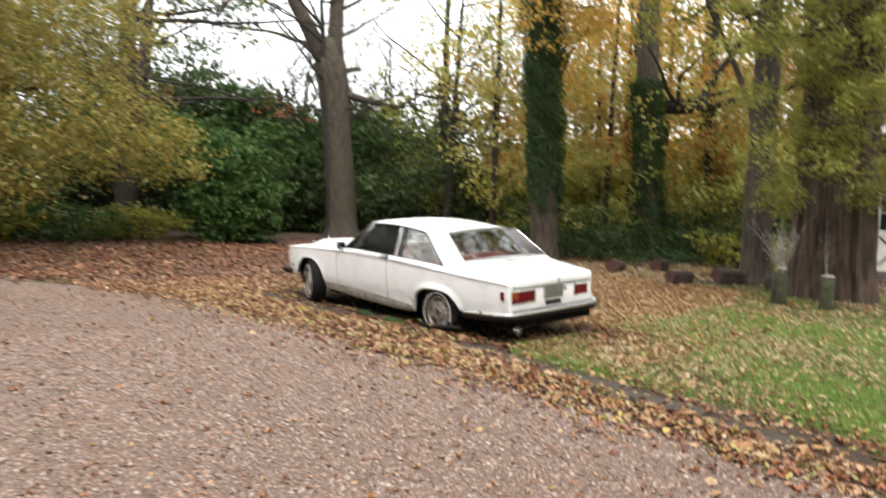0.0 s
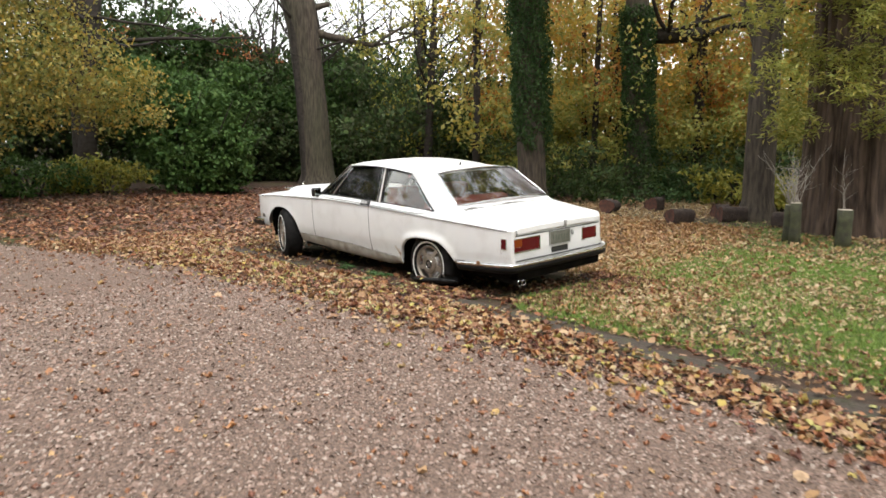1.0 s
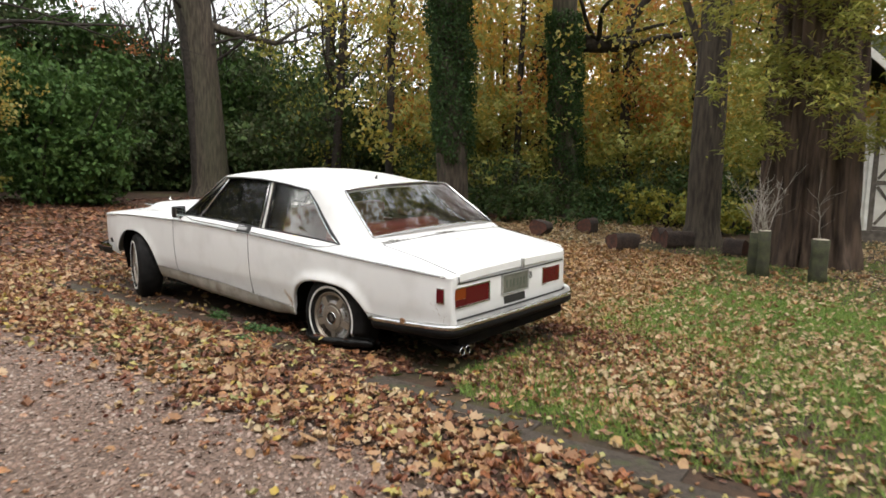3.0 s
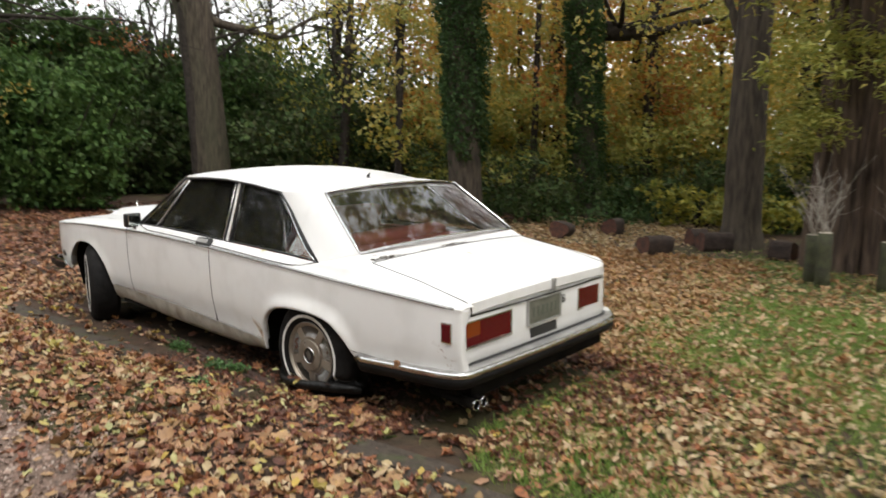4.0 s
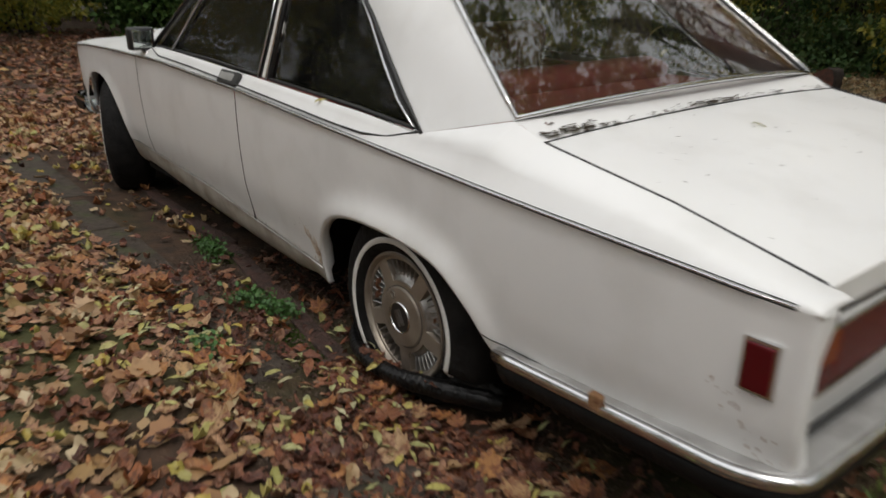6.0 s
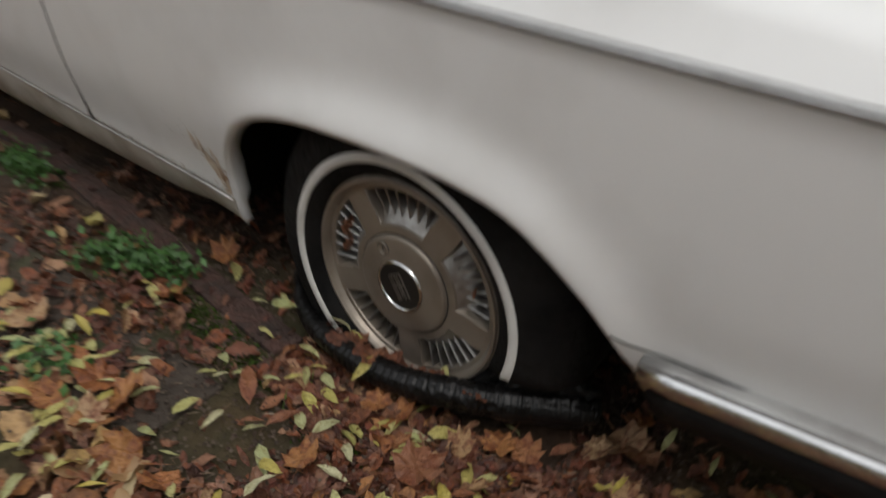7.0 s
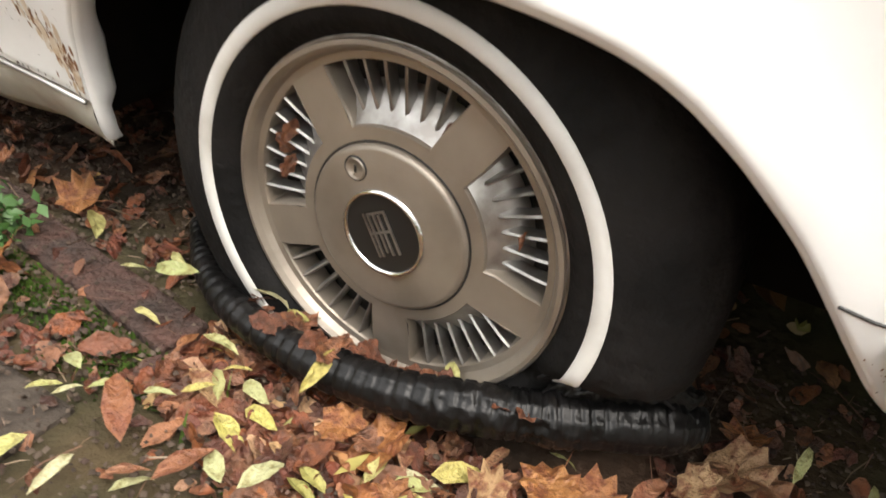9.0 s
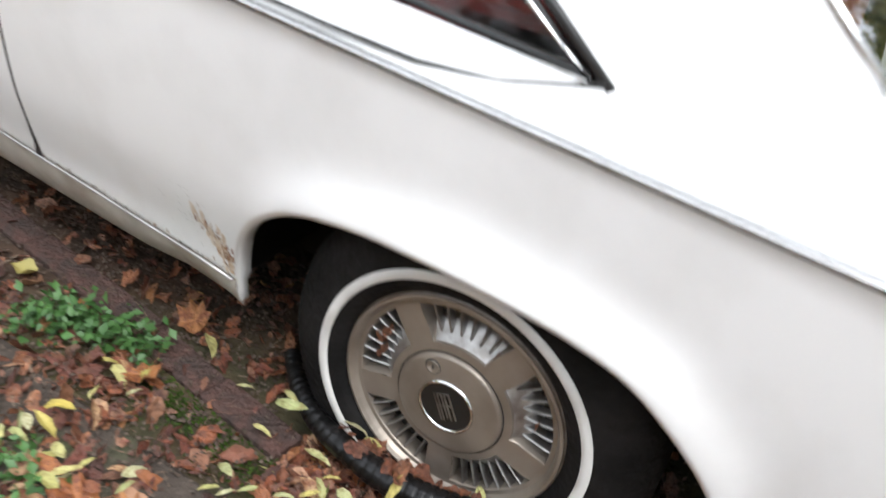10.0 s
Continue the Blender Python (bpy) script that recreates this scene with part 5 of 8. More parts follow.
for sgn in (-1, 1):
    x0, x1 = (-0.762, -0.362) if sgn < 0 else (0.350, 0.745)
    lamp_bm = bmesh.new()
    framed(lamp_bm, (x0, 0.564), (x1, 0.694), -1.156)
    lamp = part("tail_lamp", lamp_bm, M["chrome"], car, "rectangular red and amber tail lamp in a chrome frame")
    xs = x0 + 0.36 * (x1 - x0) if sgn < 0 else x1 - 0.36 * (x1 - x0)
    inner = (xs, x1) if sgn < 0 else (x0, xs)
    outer = (x0, xs) if sgn < 0 else (xs, x1)
    for nm, (a, b), z0, z1, mm in (("red_lens", inner, 0.566, 0.692, "lens_red"), ("amber_lens", outer, 0.614, 0.692, "lens_amber"), ("reflector", outer, 0.566, 0.612, "lens_red")):
        bm = bmesh.new()
        box(bm, (a + 0.001, -1.162, z0), (b - 0.001, -1.133, z1), 0.003)
        part(nm, bm, M[mm], lamp)
    bm = bmesh.new()
    xm = sgn * 0.897
    ya, yb = -1.150, -1.095
    box(bm, (min(xm, xm - sgn * 0.03), ya - 0.006, 0.608), (max(xm, xm - sgn * 0.03), yb + 0.006, 0.716), 0.003)
    mk = part("side_marker", bm, M["chrome"], car, "red side marker lamp in a chrome frame")
    bm = bmesh.new()
    box(bm, (min(xm + sgn * 0.008, xm - sgn * 0.02), ya, 0.616), (max(xm + sgn * 0.008, xm - sgn * 0.02), yb, 0.708), 0.004)
    part("lens", bm, M["lens_red"], mk)

bm = bmesh.new()
box(bm, (-0.212, -1.174, 0.574), (0.118, -1.150, 0.715), 0.010)
plate = part("number_plate", bm, M["plate"], car, "dirty rectangular number plate with illegible marks")
bm = bmesh.new()
for lo_, hi_ in (((-0.217, 0.569), (0.123, 0.577)), ((-0.217, 0.712), (0.123, 0.720)), ((-0.217, 0.577), (-0.209, 0.712)), ((0.115, 0.577), (0.123, 0.712))):
    box(bm, (lo_[0], -1.179, lo_[1]), (hi_[0], -1.150, hi_[1]), 0.002)
part("plate_frame", bm, M["bumper_metal"], plate, "dull silver plate frame")
for k in range(6):
    bm = bmesh.new()
    box(bm, (-0.172 + k * 0.045, -1.1762, 0.615), (-0.152 + k * 0.045, -1.173, 0.675))
    part("plate_mark", bm, M["plate_bar"], plate)
bm = bmesh.new()
box(bm, (-0.180, -1.164, 0.490), (0.092, -1.144, 0.550), 0.004)
part("lower_plate_recess", bm, M["seal"], car, "dark recess under the number plate")
letter = bpy.data.curves.new("country_letter", "FONT")
letter.body, letter.size, letter.extrude, letter.align_x = "B", 0.075, 0.001, "CENTER"
lt = new("country_letter", letter)
lt.data.materials.append(M["black"])
lt.parent = car
lt.matrix_basis = pose(0.146, -1.1655, 0.642, 90, 0, 0)
lt["label"] = "black letter B"

# rear bumper wrapped round to the wheel arches
def bumper_path():
    p = [(-0.926, v) for v in np.linspace(-0.462, -1.05, 12)]
    p += [(-0.926 + 0.11 * (1 - math.cos(a)), -1.07 - 0.155 * math.sin(a)) for a in np.linspace(0.1, 1.5, 8)]
    p += [(u, -1.225 - 0.015 * (1 - (u / 0.82) ** 2)) for u in np.linspace(-0.80, 0.0, 9)]
    return p + [(-x, y) for x, y in p[-2::-1]]


BP = bumper_path()
def sweep(name, prof, material, label=""):
    """prof: (out, z) pairs swept along the bumper's line."""
    bm = bmesh.new()
    rows = []
    for i, (x, y) in enumerate(BP):
        a, b = BP[max(i - 1, 0)], BP[min(i + 1, len(BP) - 1)]
        d = Vector((b[0] - a[0], b[1] - a[1], 0)).normalized()
        out = Vector((d.y, -d.x, 0))
        drop = 0.038 * (1 - min(1.0, max(0.0, (-y - 0.45) / 0.7)))
        end = i in (0, len(BP) - 1)
        rows.append([(x + out.x * o, y + out.y * o - (0.45 * (0.46 - z) if end else 0), z - drop) for o, z in prof])
    vs = grid_faces(bm, rows, close=True)
    bm.faces.new(vs[0])
    bm.faces.new(vs[-1])
    bmesh.ops.recalc_face_normals(bm, faces=bm.faces)
    return part(name, bm, material, car, label, smooth=True)


sweep("bumper", [(-0.10, 0.470), (-0.012, 0.463), (0.000, 0.459), (-0.004, 0.442), (-0.10, 0.436)], M["bumper_metal"], "dull chrome rear bumper with rust spots")
sweep("bumper_gap", [(-0.095, 0.476), (-0.064, 0.474), (-0.064, 0.466), (-0.095, 0.466)], M["seal"], "dark gap between body and bumper")
sweep("bumper_trim", [(-0.004, 0.463), (0.006, 0.460), (0.012, 0.452), (0.012, 0.440), (0.006, 0.428), (-0.006, 0.425)], M["chrome"], "bright chrome bumper edge")
sweep("bumper_rubber", [(-0.02, 0.430), (0.003, 0.428), (0.006, 0.410), (-0.002, 0.380), (-0.03, 0.364), (-0.08, 0.366)], M["rubber"], "black rubber bumper band")
# near-black block; its colour carries the shade below the bumper
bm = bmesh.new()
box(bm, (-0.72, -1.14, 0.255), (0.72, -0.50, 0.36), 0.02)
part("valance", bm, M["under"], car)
bm = bmesh.new()
box(bm, (-0.942, -0.815, 0.424), (-0.922, -0.782, 0.462), 0.004)
part("bumper_clip", bm, M["rustpatch"], car, "rusty brown clip on the bumper trim")
for px_ in (-0.755, -0.690):
    bm = bmesh.new()
    tube(bm, [(px_, -1.196, 0.258), (px_, -1.12, 0.26), (px_, -0.9, 0.28)], 0.0275, 18, cap=False)
    tube(bm, [(px_, -1.196, 0.258), (px_, -1.12, 0.26)], 0.0245, 18, cap=False)
    pipe = part("exhaust_pipe", bm, M["under"], car, "sooty exhaust tail pipe with a chrome ring", smooth=True)
    bm = bmesh.new()
    tube(bm, [(px_ + 0.027 * math.cos(a), -1.199, 0.258 + 0.027 * math.sin(a)) for a in np.linspace(0, 2 * math.pi, 25)], 0.0032, 6, cap=False)
    part("chrome_ring", bm, M["chrome"], pipe, smooth=True)
    bm = bmesh.new()
    tube(bm, [(px_, -1.16, 0.259), (px_, -0.9, 0.28)], 0.0232, 14)
    part("exhaust_bore", bm, M["under"], car)

# windows: pane sets, each with its surround
def side_at(z):
    return 0.826 - (z - 0.93) * 0.42


def pane(name, pts, material, sgn, label="", thick=0.004):
    bm = bmesh.new()
    a = [bm.verts.new((sgn * x, y, z)) for x, y, z in pts]
    b = [bm.verts.new((sgn * (x - thick), y, z)) for x, y, z in pts]
    bm.faces.new(a)
    bm.faces.new(b[::-1])
    for i in range(len(a)):
        j = (i + 1) % len(a)
        bm.faces.new((a[i], b[i], b[j], a[j]))
    bmesh.ops.recalc_face_normals(bm, faces=bm.faces)
    ob = part(name, bm, material, car, label)
    ob.visible_shadow = False
    return ob


DOOR_GLASS = [(2.11, 0.985), (1.61, 1.362), (1.33, 1.368), (0.975, 1.362), (0.93, 0.958), (1.4, 0.976)]
QUART_GLASS = [(0.84, 0.955), (0.892, 1.356), (0.65, 1.334), (0.53, 1.315), (0.44, 1.286), (0.302, 1.183), (0.167, 1.071), (0.047, 0.986), (-0.075, 0.918), (0.23, 0.934)]
for sgn in (-1, 1):
    for nm, tab in (("door_window", DOOR_GLASS), ("quarter_window", QUART_GLASS)):
        pts = [(side_at(z) - 0.012, y, z) for y, z in tab]
        w = pane(nm, pts, M["side_glass"], sgn)
        bm = bmesh.new()
        ring = [(sgn * (p[0] + 0.006), p[1], p[2]) for p in pts]
        tube(bm, ring + [ring[0]], 0.006, 6)
        part("window_seal", bm, M["seal"], w, smooth=True)
        bm = bmesh.new()
        cy, cz = sum(p[0] for p in tab) / len(tab), sum(p[1] for p in tab) / len(tab)
        grown = [(cy + (y - cy) * 1.025, cz + (z - cz) * 1.05) for y, z in tab]
        ring = [(sgn * (side_at(z) + 0.003), y, z) for y, z in grown]
        tube(bm, ring + [ring[0]], 0.005, 6)
        part("window_trim", bm, M["chrome"], w, smooth=True)
    # centre pillar: pale strip between the panes; front quarter-light divider
    bm = bmesh.new()
    grid_faces(bm, [[(sgn * (side_at(z) - 0.006), y + 0.05 * (z - 0.95) / 0.4, z) for y in (0.935, 0.885, 0.835)] for z in np.linspace(0.955, 1.36, 6)])
    pillar = part("centre_pillar", bm, M["seal"], car, "dark centre pillar with a pale strip")
    bm = bmesh.new()
    grid_faces(bm, [[(sgn * (side_at(z) + o), y + 0.05 * (z - 0.95) / 0.4, z) for y, o in ((0.892, -0.002), (0.888, 0.004), (0.868, 0.004), (0.864, -0.002))] for z in np.linspace(0.958, 1.355, 6)])
    part("pale_strip", bm, M["whitewood"], pillar)
    bm = bmesh.new()
    tube(bm, [(sgn * (side_at(1.36) + 0.002), 1.54, 1.363), (sgn * (side_at(0.985) + 0.002), 1.85, 0.982)], 0.007, 6)
    part("window_divider", bm, M["chrome"], car, smooth=True)
    # windscreen pillar
    bm = bmesh.new()
    tube(bm, [(sgn * 0.635, 1.62, 1.352), (sgn * 0.698, 1.87, 1.178), (sgn * 0.775, 2.14, 0.985)], [0.014, 0.017, 0.02], 8)
    part("front_pillar", bm, M["paint"], car, smooth=True)
    bm = bmesh.new()
    tube(bm, [(sgn * 0.652, 1.625, 1.352), (sgn * 0.712, 1.875, 1.178), (sgn * 0.79, 2.145, 0.985)], 0.007, 6)
    part("pillar_trim", bm, M["seal"], car, smooth=True)
    # gutter over the side windows
    bm = bmesh.new()
    tube(bm, [(sgn * (xe + 0.014), v, ze - 0.018) for v, xe, ze, _ in ROOF[1:-3]] + [(sgn * 0.692, 0.415, 1.294), (sgn * 0.721, 0.283, 1.192), (sgn * 0.761, 0.149, 1.080), (sgn * 0.796, 0.029, 0.993), (sgn * 0.838, -0.105, 0.911)], 0.0075, 6)
    part("gutter", bm, M["seal"], car, "dark drip rail over the windows", smooth=True)

# rear window, slightly bowed
bm = bmesh.new()
rows = []
for k in range(7):
    u = k / 6
    xe, y, z = 0.612 + 0.132 * u, 0.066 - 0.432 * u, 1.303 - 0.327 * u
    rows.append([(xe * s, y - 0.045 * (1 - s * s), z + 0.032 * (1 - s * s)) for s in np.linspace(-1, 1, 15)])
grid_faces(bm, rows)
bmesh.ops.recalc_face_normals(bm, faces=bm.faces)
rw = part("rear_window", bm, M["rear_glass"], car, "large sloping rear window mirroring trees", smooth=True)
rw.visible_shadow = False
ring = rows[0] + [r[-1] for r in rows[1:]] + rows[-1][::-1][1:] + [r[0] for r in rows[::-1][1:]]
bm = bmesh.new()
tube(bm, [(x, y - 0.004, z + 0.005) for x, y, z in ring], 0.008, 6)
part("window_trim", bm, M["chrome"], rw, "chrome window surround", smooth=True)
bm = bmesh.new()
tube(bm, [(x * 0.985, y - 0.002, z + 0.002) for x, y, z in ring], 0.007, 6)
part("window_seal", bm, M["seal"], rw, smooth=True)
# windscreen
bm = bmesh.new()
grid_faces(bm, [[(xe * s, y + 0.06 * (1 - s * s), z + 0.03 * (1 - s * s)) for s in np.linspace(-1, 1, 11)] for xe, y, z in ((0.64, 1.66, 1.366), (0.705, 1.91, 1.172), (0.78, 2.18, 0.982))])
ws = part("windscreen", bm, M["side_glass"], car, smooth=True)
ws.visible_shadow = False
# small stub aerial on the roof
bm = bmesh.new()
tube(bm, [(0.0, 0.36, 1.358), (0.0, 0.357, 1.376), (0.004, 0.347, 1.396)], [0.013, 0.010, 0.004], 8)
part("aerial_stub", bm, M["seal"], car, "short black aerial stub", smooth=True)

# bonnet, grille and nose
bm = bmesh.new()
rows = []
for v, z in ((2.19, 0.98), (2.5, 0.978), (2.95, 0.964), (3.3, 0.948), (3.62, 0.925), (3.74, 0.903), (3.79, 0.865)):
    ex = interp(v, EDGE_X)
    rows.append([(ex * s, v, z - 0.004 + (0.055 if abs(s) < 0.36 else 0.055 * max(0, 1 - (abs(s) - 0.36) / 0.22)) * min(1, (v - 2.0) / 0.5) + 0.01 * (1 - s * s)) for s in np.linspace(-1, 1, 23)])
grid_faces(bm, rows)
bmesh.ops.recalc_face_normals(bm, faces=bm.faces)
part("bonnet", bm, M["paint"], car, "white bonnet with raised centre", smooth=True)
bm = bmesh.new()
box(bm, (-0.29, 3.70, 0.40), (0.29, 3.86, 0.955), 0.012)
gr = part("grille", bm, M["chrome"], car, "tall upright chrome grille")
bm = bmesh.new()
tube(bm, [(0, 3.80, 0.955), (0, 3.80, 0.985), (0, 3.83, 1.0), (0, 3.79, 1.03)], [0.016, 0.01, 0.012, 0.005], 8)
part("ornament", bm, M["chrome"], gr, "small chrome radiator ornament", smooth=True)
bm = bmesh.new()
box(bm, (-0.745, 3.66, 0.46), (0.745, 3.745, 0.87), 0.02)
part("nose_panel", bm, M["paint"], car)
for sgn in (-1, 1):
    bm = bmesh.new()
    box(bm, (sgn * 0.52 - 0.19, 3.735, 0.60), (sgn * 0.52 + 0.19, 3.775, 0.80), 0.01)
    part("headlamp", bm, M["mirror_glass"], car)
    bm = bmesh.new()
    box(bm, (sgn * 0.80 - 0.012, 3.50, 0.585), (sgn * 0.80 + 0.012, 3.62, 0.635), 0.005)
    part("side_lamp", bm, M["seal"], car)
bm = bmesh.new()
pf = [(-0.835, 3.52), (-0.835, 3.72), (-0.80, 3.86), (-0.72, 3.90), (0.72, 3.90), (0.80, 3.86), (0.835, 3.72), (0.835, 3.52)]
grid_faces(bm, [[(x, y, 0.56), (x * 1.02, y + 0.012, 0.545), (x * 1.03, y + 0.02, 0.50), (x * 1.02, y + 0.012, 0.46), (x * 0.96, y - 0.03, 0.45)] for x, y in pf])
bmesh.ops.recalc_face_normals(bm, faces=bm.faces)
part("front_bumper", bm, M["chrome"], car, "chrome front bumper with black rubber ends", smooth=True)
bm = bmesh.new()
grid_faces(bm, [[(x * 1.025, y + 0.014, 0.528), (x * 1.045, y + 0.03, 0.515), (x * 1.045, y + 0.03, 0.475), (x * 1.025, y + 0.014, 0.46)] for x, y in pf])
bmesh.ops.recalc_face_normals(bm, faces=bm.faces)
part("bumper_rubber", bm, M["rubber"], car)

# mirrors and door handles
for sgn in (-1, 1):
    bm = bmesh.new()
    box(bm, (min(sgn * 0.80, sgn * 0.965), 2.09, 0.965), (max(sgn * 0.80, sgn * 0.965), 2.15, 1.072), 0.014)
    mir = part("door_mirror", bm, M["black"], car, "rectangular black and chrome door mirror", smooth=True)
    bm = bmesh.new()
    box(bm, (min(sgn * 0.815, sgn * 0.952), 2.084, 0.978), (max(sgn * 0.815, sgn * 0.952), 2.092, 1.059), 0.004)
    part("mirror_glass", bm, M["mirror_glass"], mir)
    bm = bmesh.new()
    tube(bm, [(sgn * 0.885, 2.12, 0.97), (sgn * 0.878, 2.10, 0.948), (sgn * 0.855, 2.08, 0.945)], [0.016, 0.013, 0.02], 8)
    part("mirror_stalk", bm, M["chrome"], mir, smooth=True)
    bm = bmesh.new()
    tilt = pose(sgn * 0.890, 1.09, 0.934, 0, sgn * -40, 0)
    box(bm, (-0.014, -0.095, -0.030), (0.010, 0.085, 0.030), 0.006, tilt)
    hd = part("door_handle", bm, M["seal"], car, "chrome flap door handle in a dark recess", smooth=True)
    bm = bmesh.new()
    box(bm, (-0.016, -0.05, -0.015), (0.016, 0.075, 0.017), 0.004, tilt)
    part("handle_flap", bm, M["bumper_metal"], hd)

# cabin: red leather seats, shelf, dashboard, wheel
def seat(name, x0, x1, y0, y1, zs, zb, lean):
    bm = bmesh.new()
    box(bm, (x0, y0, zs - 0.16), (x1, y1, zs), 0.05)
    s = part(name, bm, M["red_leather"], car, "dark red leather seat", smooth=True)
    bm = bmesh.new()
    m = pose((x0 + x1) / 2, y0 + 0.06, zs - 0.05, lean, 0, 0)
    box(bm, (-(x1 - x0) / 2, -0.07, 0), ((x1 - x0) / 2, 0.07, zb - zs + 0.05), 0.05, m)
    part("backrest", bm, M["red_leather"], s, smooth=True)
    return s


seat("front_seat", -0.62, -0.08, 0.93, 1.46, 0.66, 1.12, 12)
seat("front_seat", 0.08, 0.62, 0.93, 1.46, 0.66, 1.12, 12)
seat("rear_seat", -0.64, 0.64, 0.25, 0.70, 0.66, 1.01, 16)
bm = bmesh.new()
box(bm, (-0.68, -0.33, 0.905), (0.68, 0.22, 0.925))
part("parcel_shelf", bm, M["red_leather"], car, "dark red parcel shelf")
bm = bmesh.new()
box(bm, (-0.72, 1.86, 0.70), (0.72, 2.18, 0.965), 0.04)
part("dashboard", bm, M["black"], car, smooth=True)
bm = bmesh.new()
cw = Vector((0.36, 1.62, 0.96))
mw = pose(*cw, 62, 0, 0)
tube(bm, [mw @ Vector((0.19 * math.cos(a), 0.19 * math.sin(a), 0)) for a in np.linspace(0, 2 * math.pi, 33)], 0.012, 8, cap=False)
for a in (0.0, 2.6, 3.7):
    tube(bm, [mw @ Vector((0, 0, 0)), mw @ Vector((0.19 * math.cos(a), 0.19 * math.sin(a), 0))], 0.010, 6)
tube(bm, [mw @ Vector((0, 0, 0.0)), mw @ Vector((0, 0, -0.3))], 0.03, 8)
part("steering_wheel", bm, M["black"], car, smooth=True)
bm = bmesh.new()
grid_faces(bm, [[((xe - 0.03) * u, v, ze - 0.022 + (cr - 0.012) * (1 - abs(u) ** 2.6)) for u in np.linspace(-1, 1, 9)] for v, xe, ze, cr in ROOF])
part("headlining", bm, M["lining"], car)
for sgn in (-1, 1):
    bm = bmesh.new()
    box(bm, (min(sgn * 0.70, sgn * 0.775), 0.56, 0.42), (max(sgn * 0.70, sgn * 0.775), 2.1, 0.92))
    part("door_card", bm, M["red_leather"], car, "dark red inner trim")

# the gap that widens at the foot of each door
for sgn in (-1, 1):
    bm = bmesh.new()
    grid_faces(bm, [[(sgn * (side_x(y, z) + o), y, z) for y in (1.012 - w, 1.012 + w)] for z, w, o in ((0.378, 0.012, 0.0012), (0.41, 0.007, 0.0012), (0.47, 0.003, 0.0008), (0.88, 0.0022, 0.0006))])
    part("door_gap", bm, M["seal"], car)
# rust flakes and streaks on the wing ahead of the arch, on the sill's tip and on the tail
def flakes(name, n, y0, y1, z0, z1, slant, seed, material, s0=0.002, s1=0.009, sgn=-1):
    rg = random.Random(seed)
    bm = bmesh.new()
    for _ in range(n):
        u = rg.random()
        y, z = y0 + (y1 - y0) * u + rg.gauss(0, slant), z0 + (z1 - z0) * u + rg.gauss(0, slant)
        if z < low_edge(y) + 0.006:
            continue
        r = rg.uniform(s0, s1)
        ring = []
        for k in range(7):
            a = 2 * math.pi * k / 7
            q = r * rg.uniform(0.5, 1.2)
            yy, zz = y + q * math.cos(a) * 0.55, z + q * math.sin(a) * 1.5
            ring.append(bm.verts.new((sgn * (side_x(yy, zz) + 0.0008), yy, zz)))
        bm.faces.new(ring)
    ob = part(name, bm, material, car, "brown rust flakes on white paint")
    ob["kind"] = "stuff"
    return ob


flakes("rust_stain", 34, 0.545, 0.462, 0.475, 0.358, 0.006, 11, M["rust_stain"], 0.004, 0.013)
flakes("rust_stain", 24, 0.50, 0.455, 0.44, 0.356, 0.010, 12, M["rust_stain"], 0.004, 0.012)
flakes("grime", 70, 0.98, 0.455, 0.384, 0.345, 0.004, 13, M["dirt"], 0.001, 0.0035)
flakes("grime", 40, 0.62, 0.455, 0.50, 0.36, 0.03, 14, M["dirt"], 0.0006, 0.0018)
flakes("rust_patch", 70, 0.535, 0.45, 0.465, 0.36, 0.008, 1, M["rustpatch"], 0.0015, 0.006)
flakes("rust_patch", 55, 0.49, 0.445, 0.42, 0.355, 0.010, 2, M["rustpatch"], 0.0015, 0.007)
flakes("rust_patch", 40, 1.0, 0.45, 0.385, 0.348, 0.006, 3, M["rustpatch"], 0.001, 0.004)
flakes("rust_patch", 16, -0.45, -0.50, 0.40, 0.36, 0.010, 4, M["rustpatch"], 0.0005, 0.0018)
flakes("rust_patch", 26, -1.05, -1.16, 0.60, 0.48, 0.02, 5, M["rustpatch"], 0.001, 0.004)
flakes("grime", 40, -0.47, -0.58, 0.36, 0.40, 0.014, 6, M["dirt"], 0.0004, 0.0011)
# wet debris and rust along the front edge of the boot lid
rg = random.Random(8)
bm = bmesh.new()
for k in range(210):
    x = rg.choice((rg.uniform(-0.72, 0.72), rg.gauss(-0.62, 0.06), rg.gauss(-0.05, 0.08)))
    if abs(x) > 0.72:
        continue
    y = -0.457 + rg.gauss(0, 0.006) + (0.02 * rg.random() if x < -0.5 else 0)
    z = interp(y, [(-0.6, 0.911), (-0.462, 0.934), (-0.392, 0.966), (-0.36, 0.976)]) + 0.02 * (1 - (x / 0.74) ** 2) + 0.003
    r = rg.uniform(0.003, 0.009)
    bm.faces.new([bm.verts.new((x + r * rg.uniform(0.8, 2.2) * math.cos(a), y + r * rg.uniform(0.3, 0.7) * math.sin(a), z + rg.uniform(0, 0.004))) for a in np.linspace(0, 2 * math.pi, 6, endpoint=False)])
part("debris_line", bm, M["dirt"], boot, "dark rotten leaf debris along the lid's front edge")["kind"] = "stuff"
bm = bmesh.new()
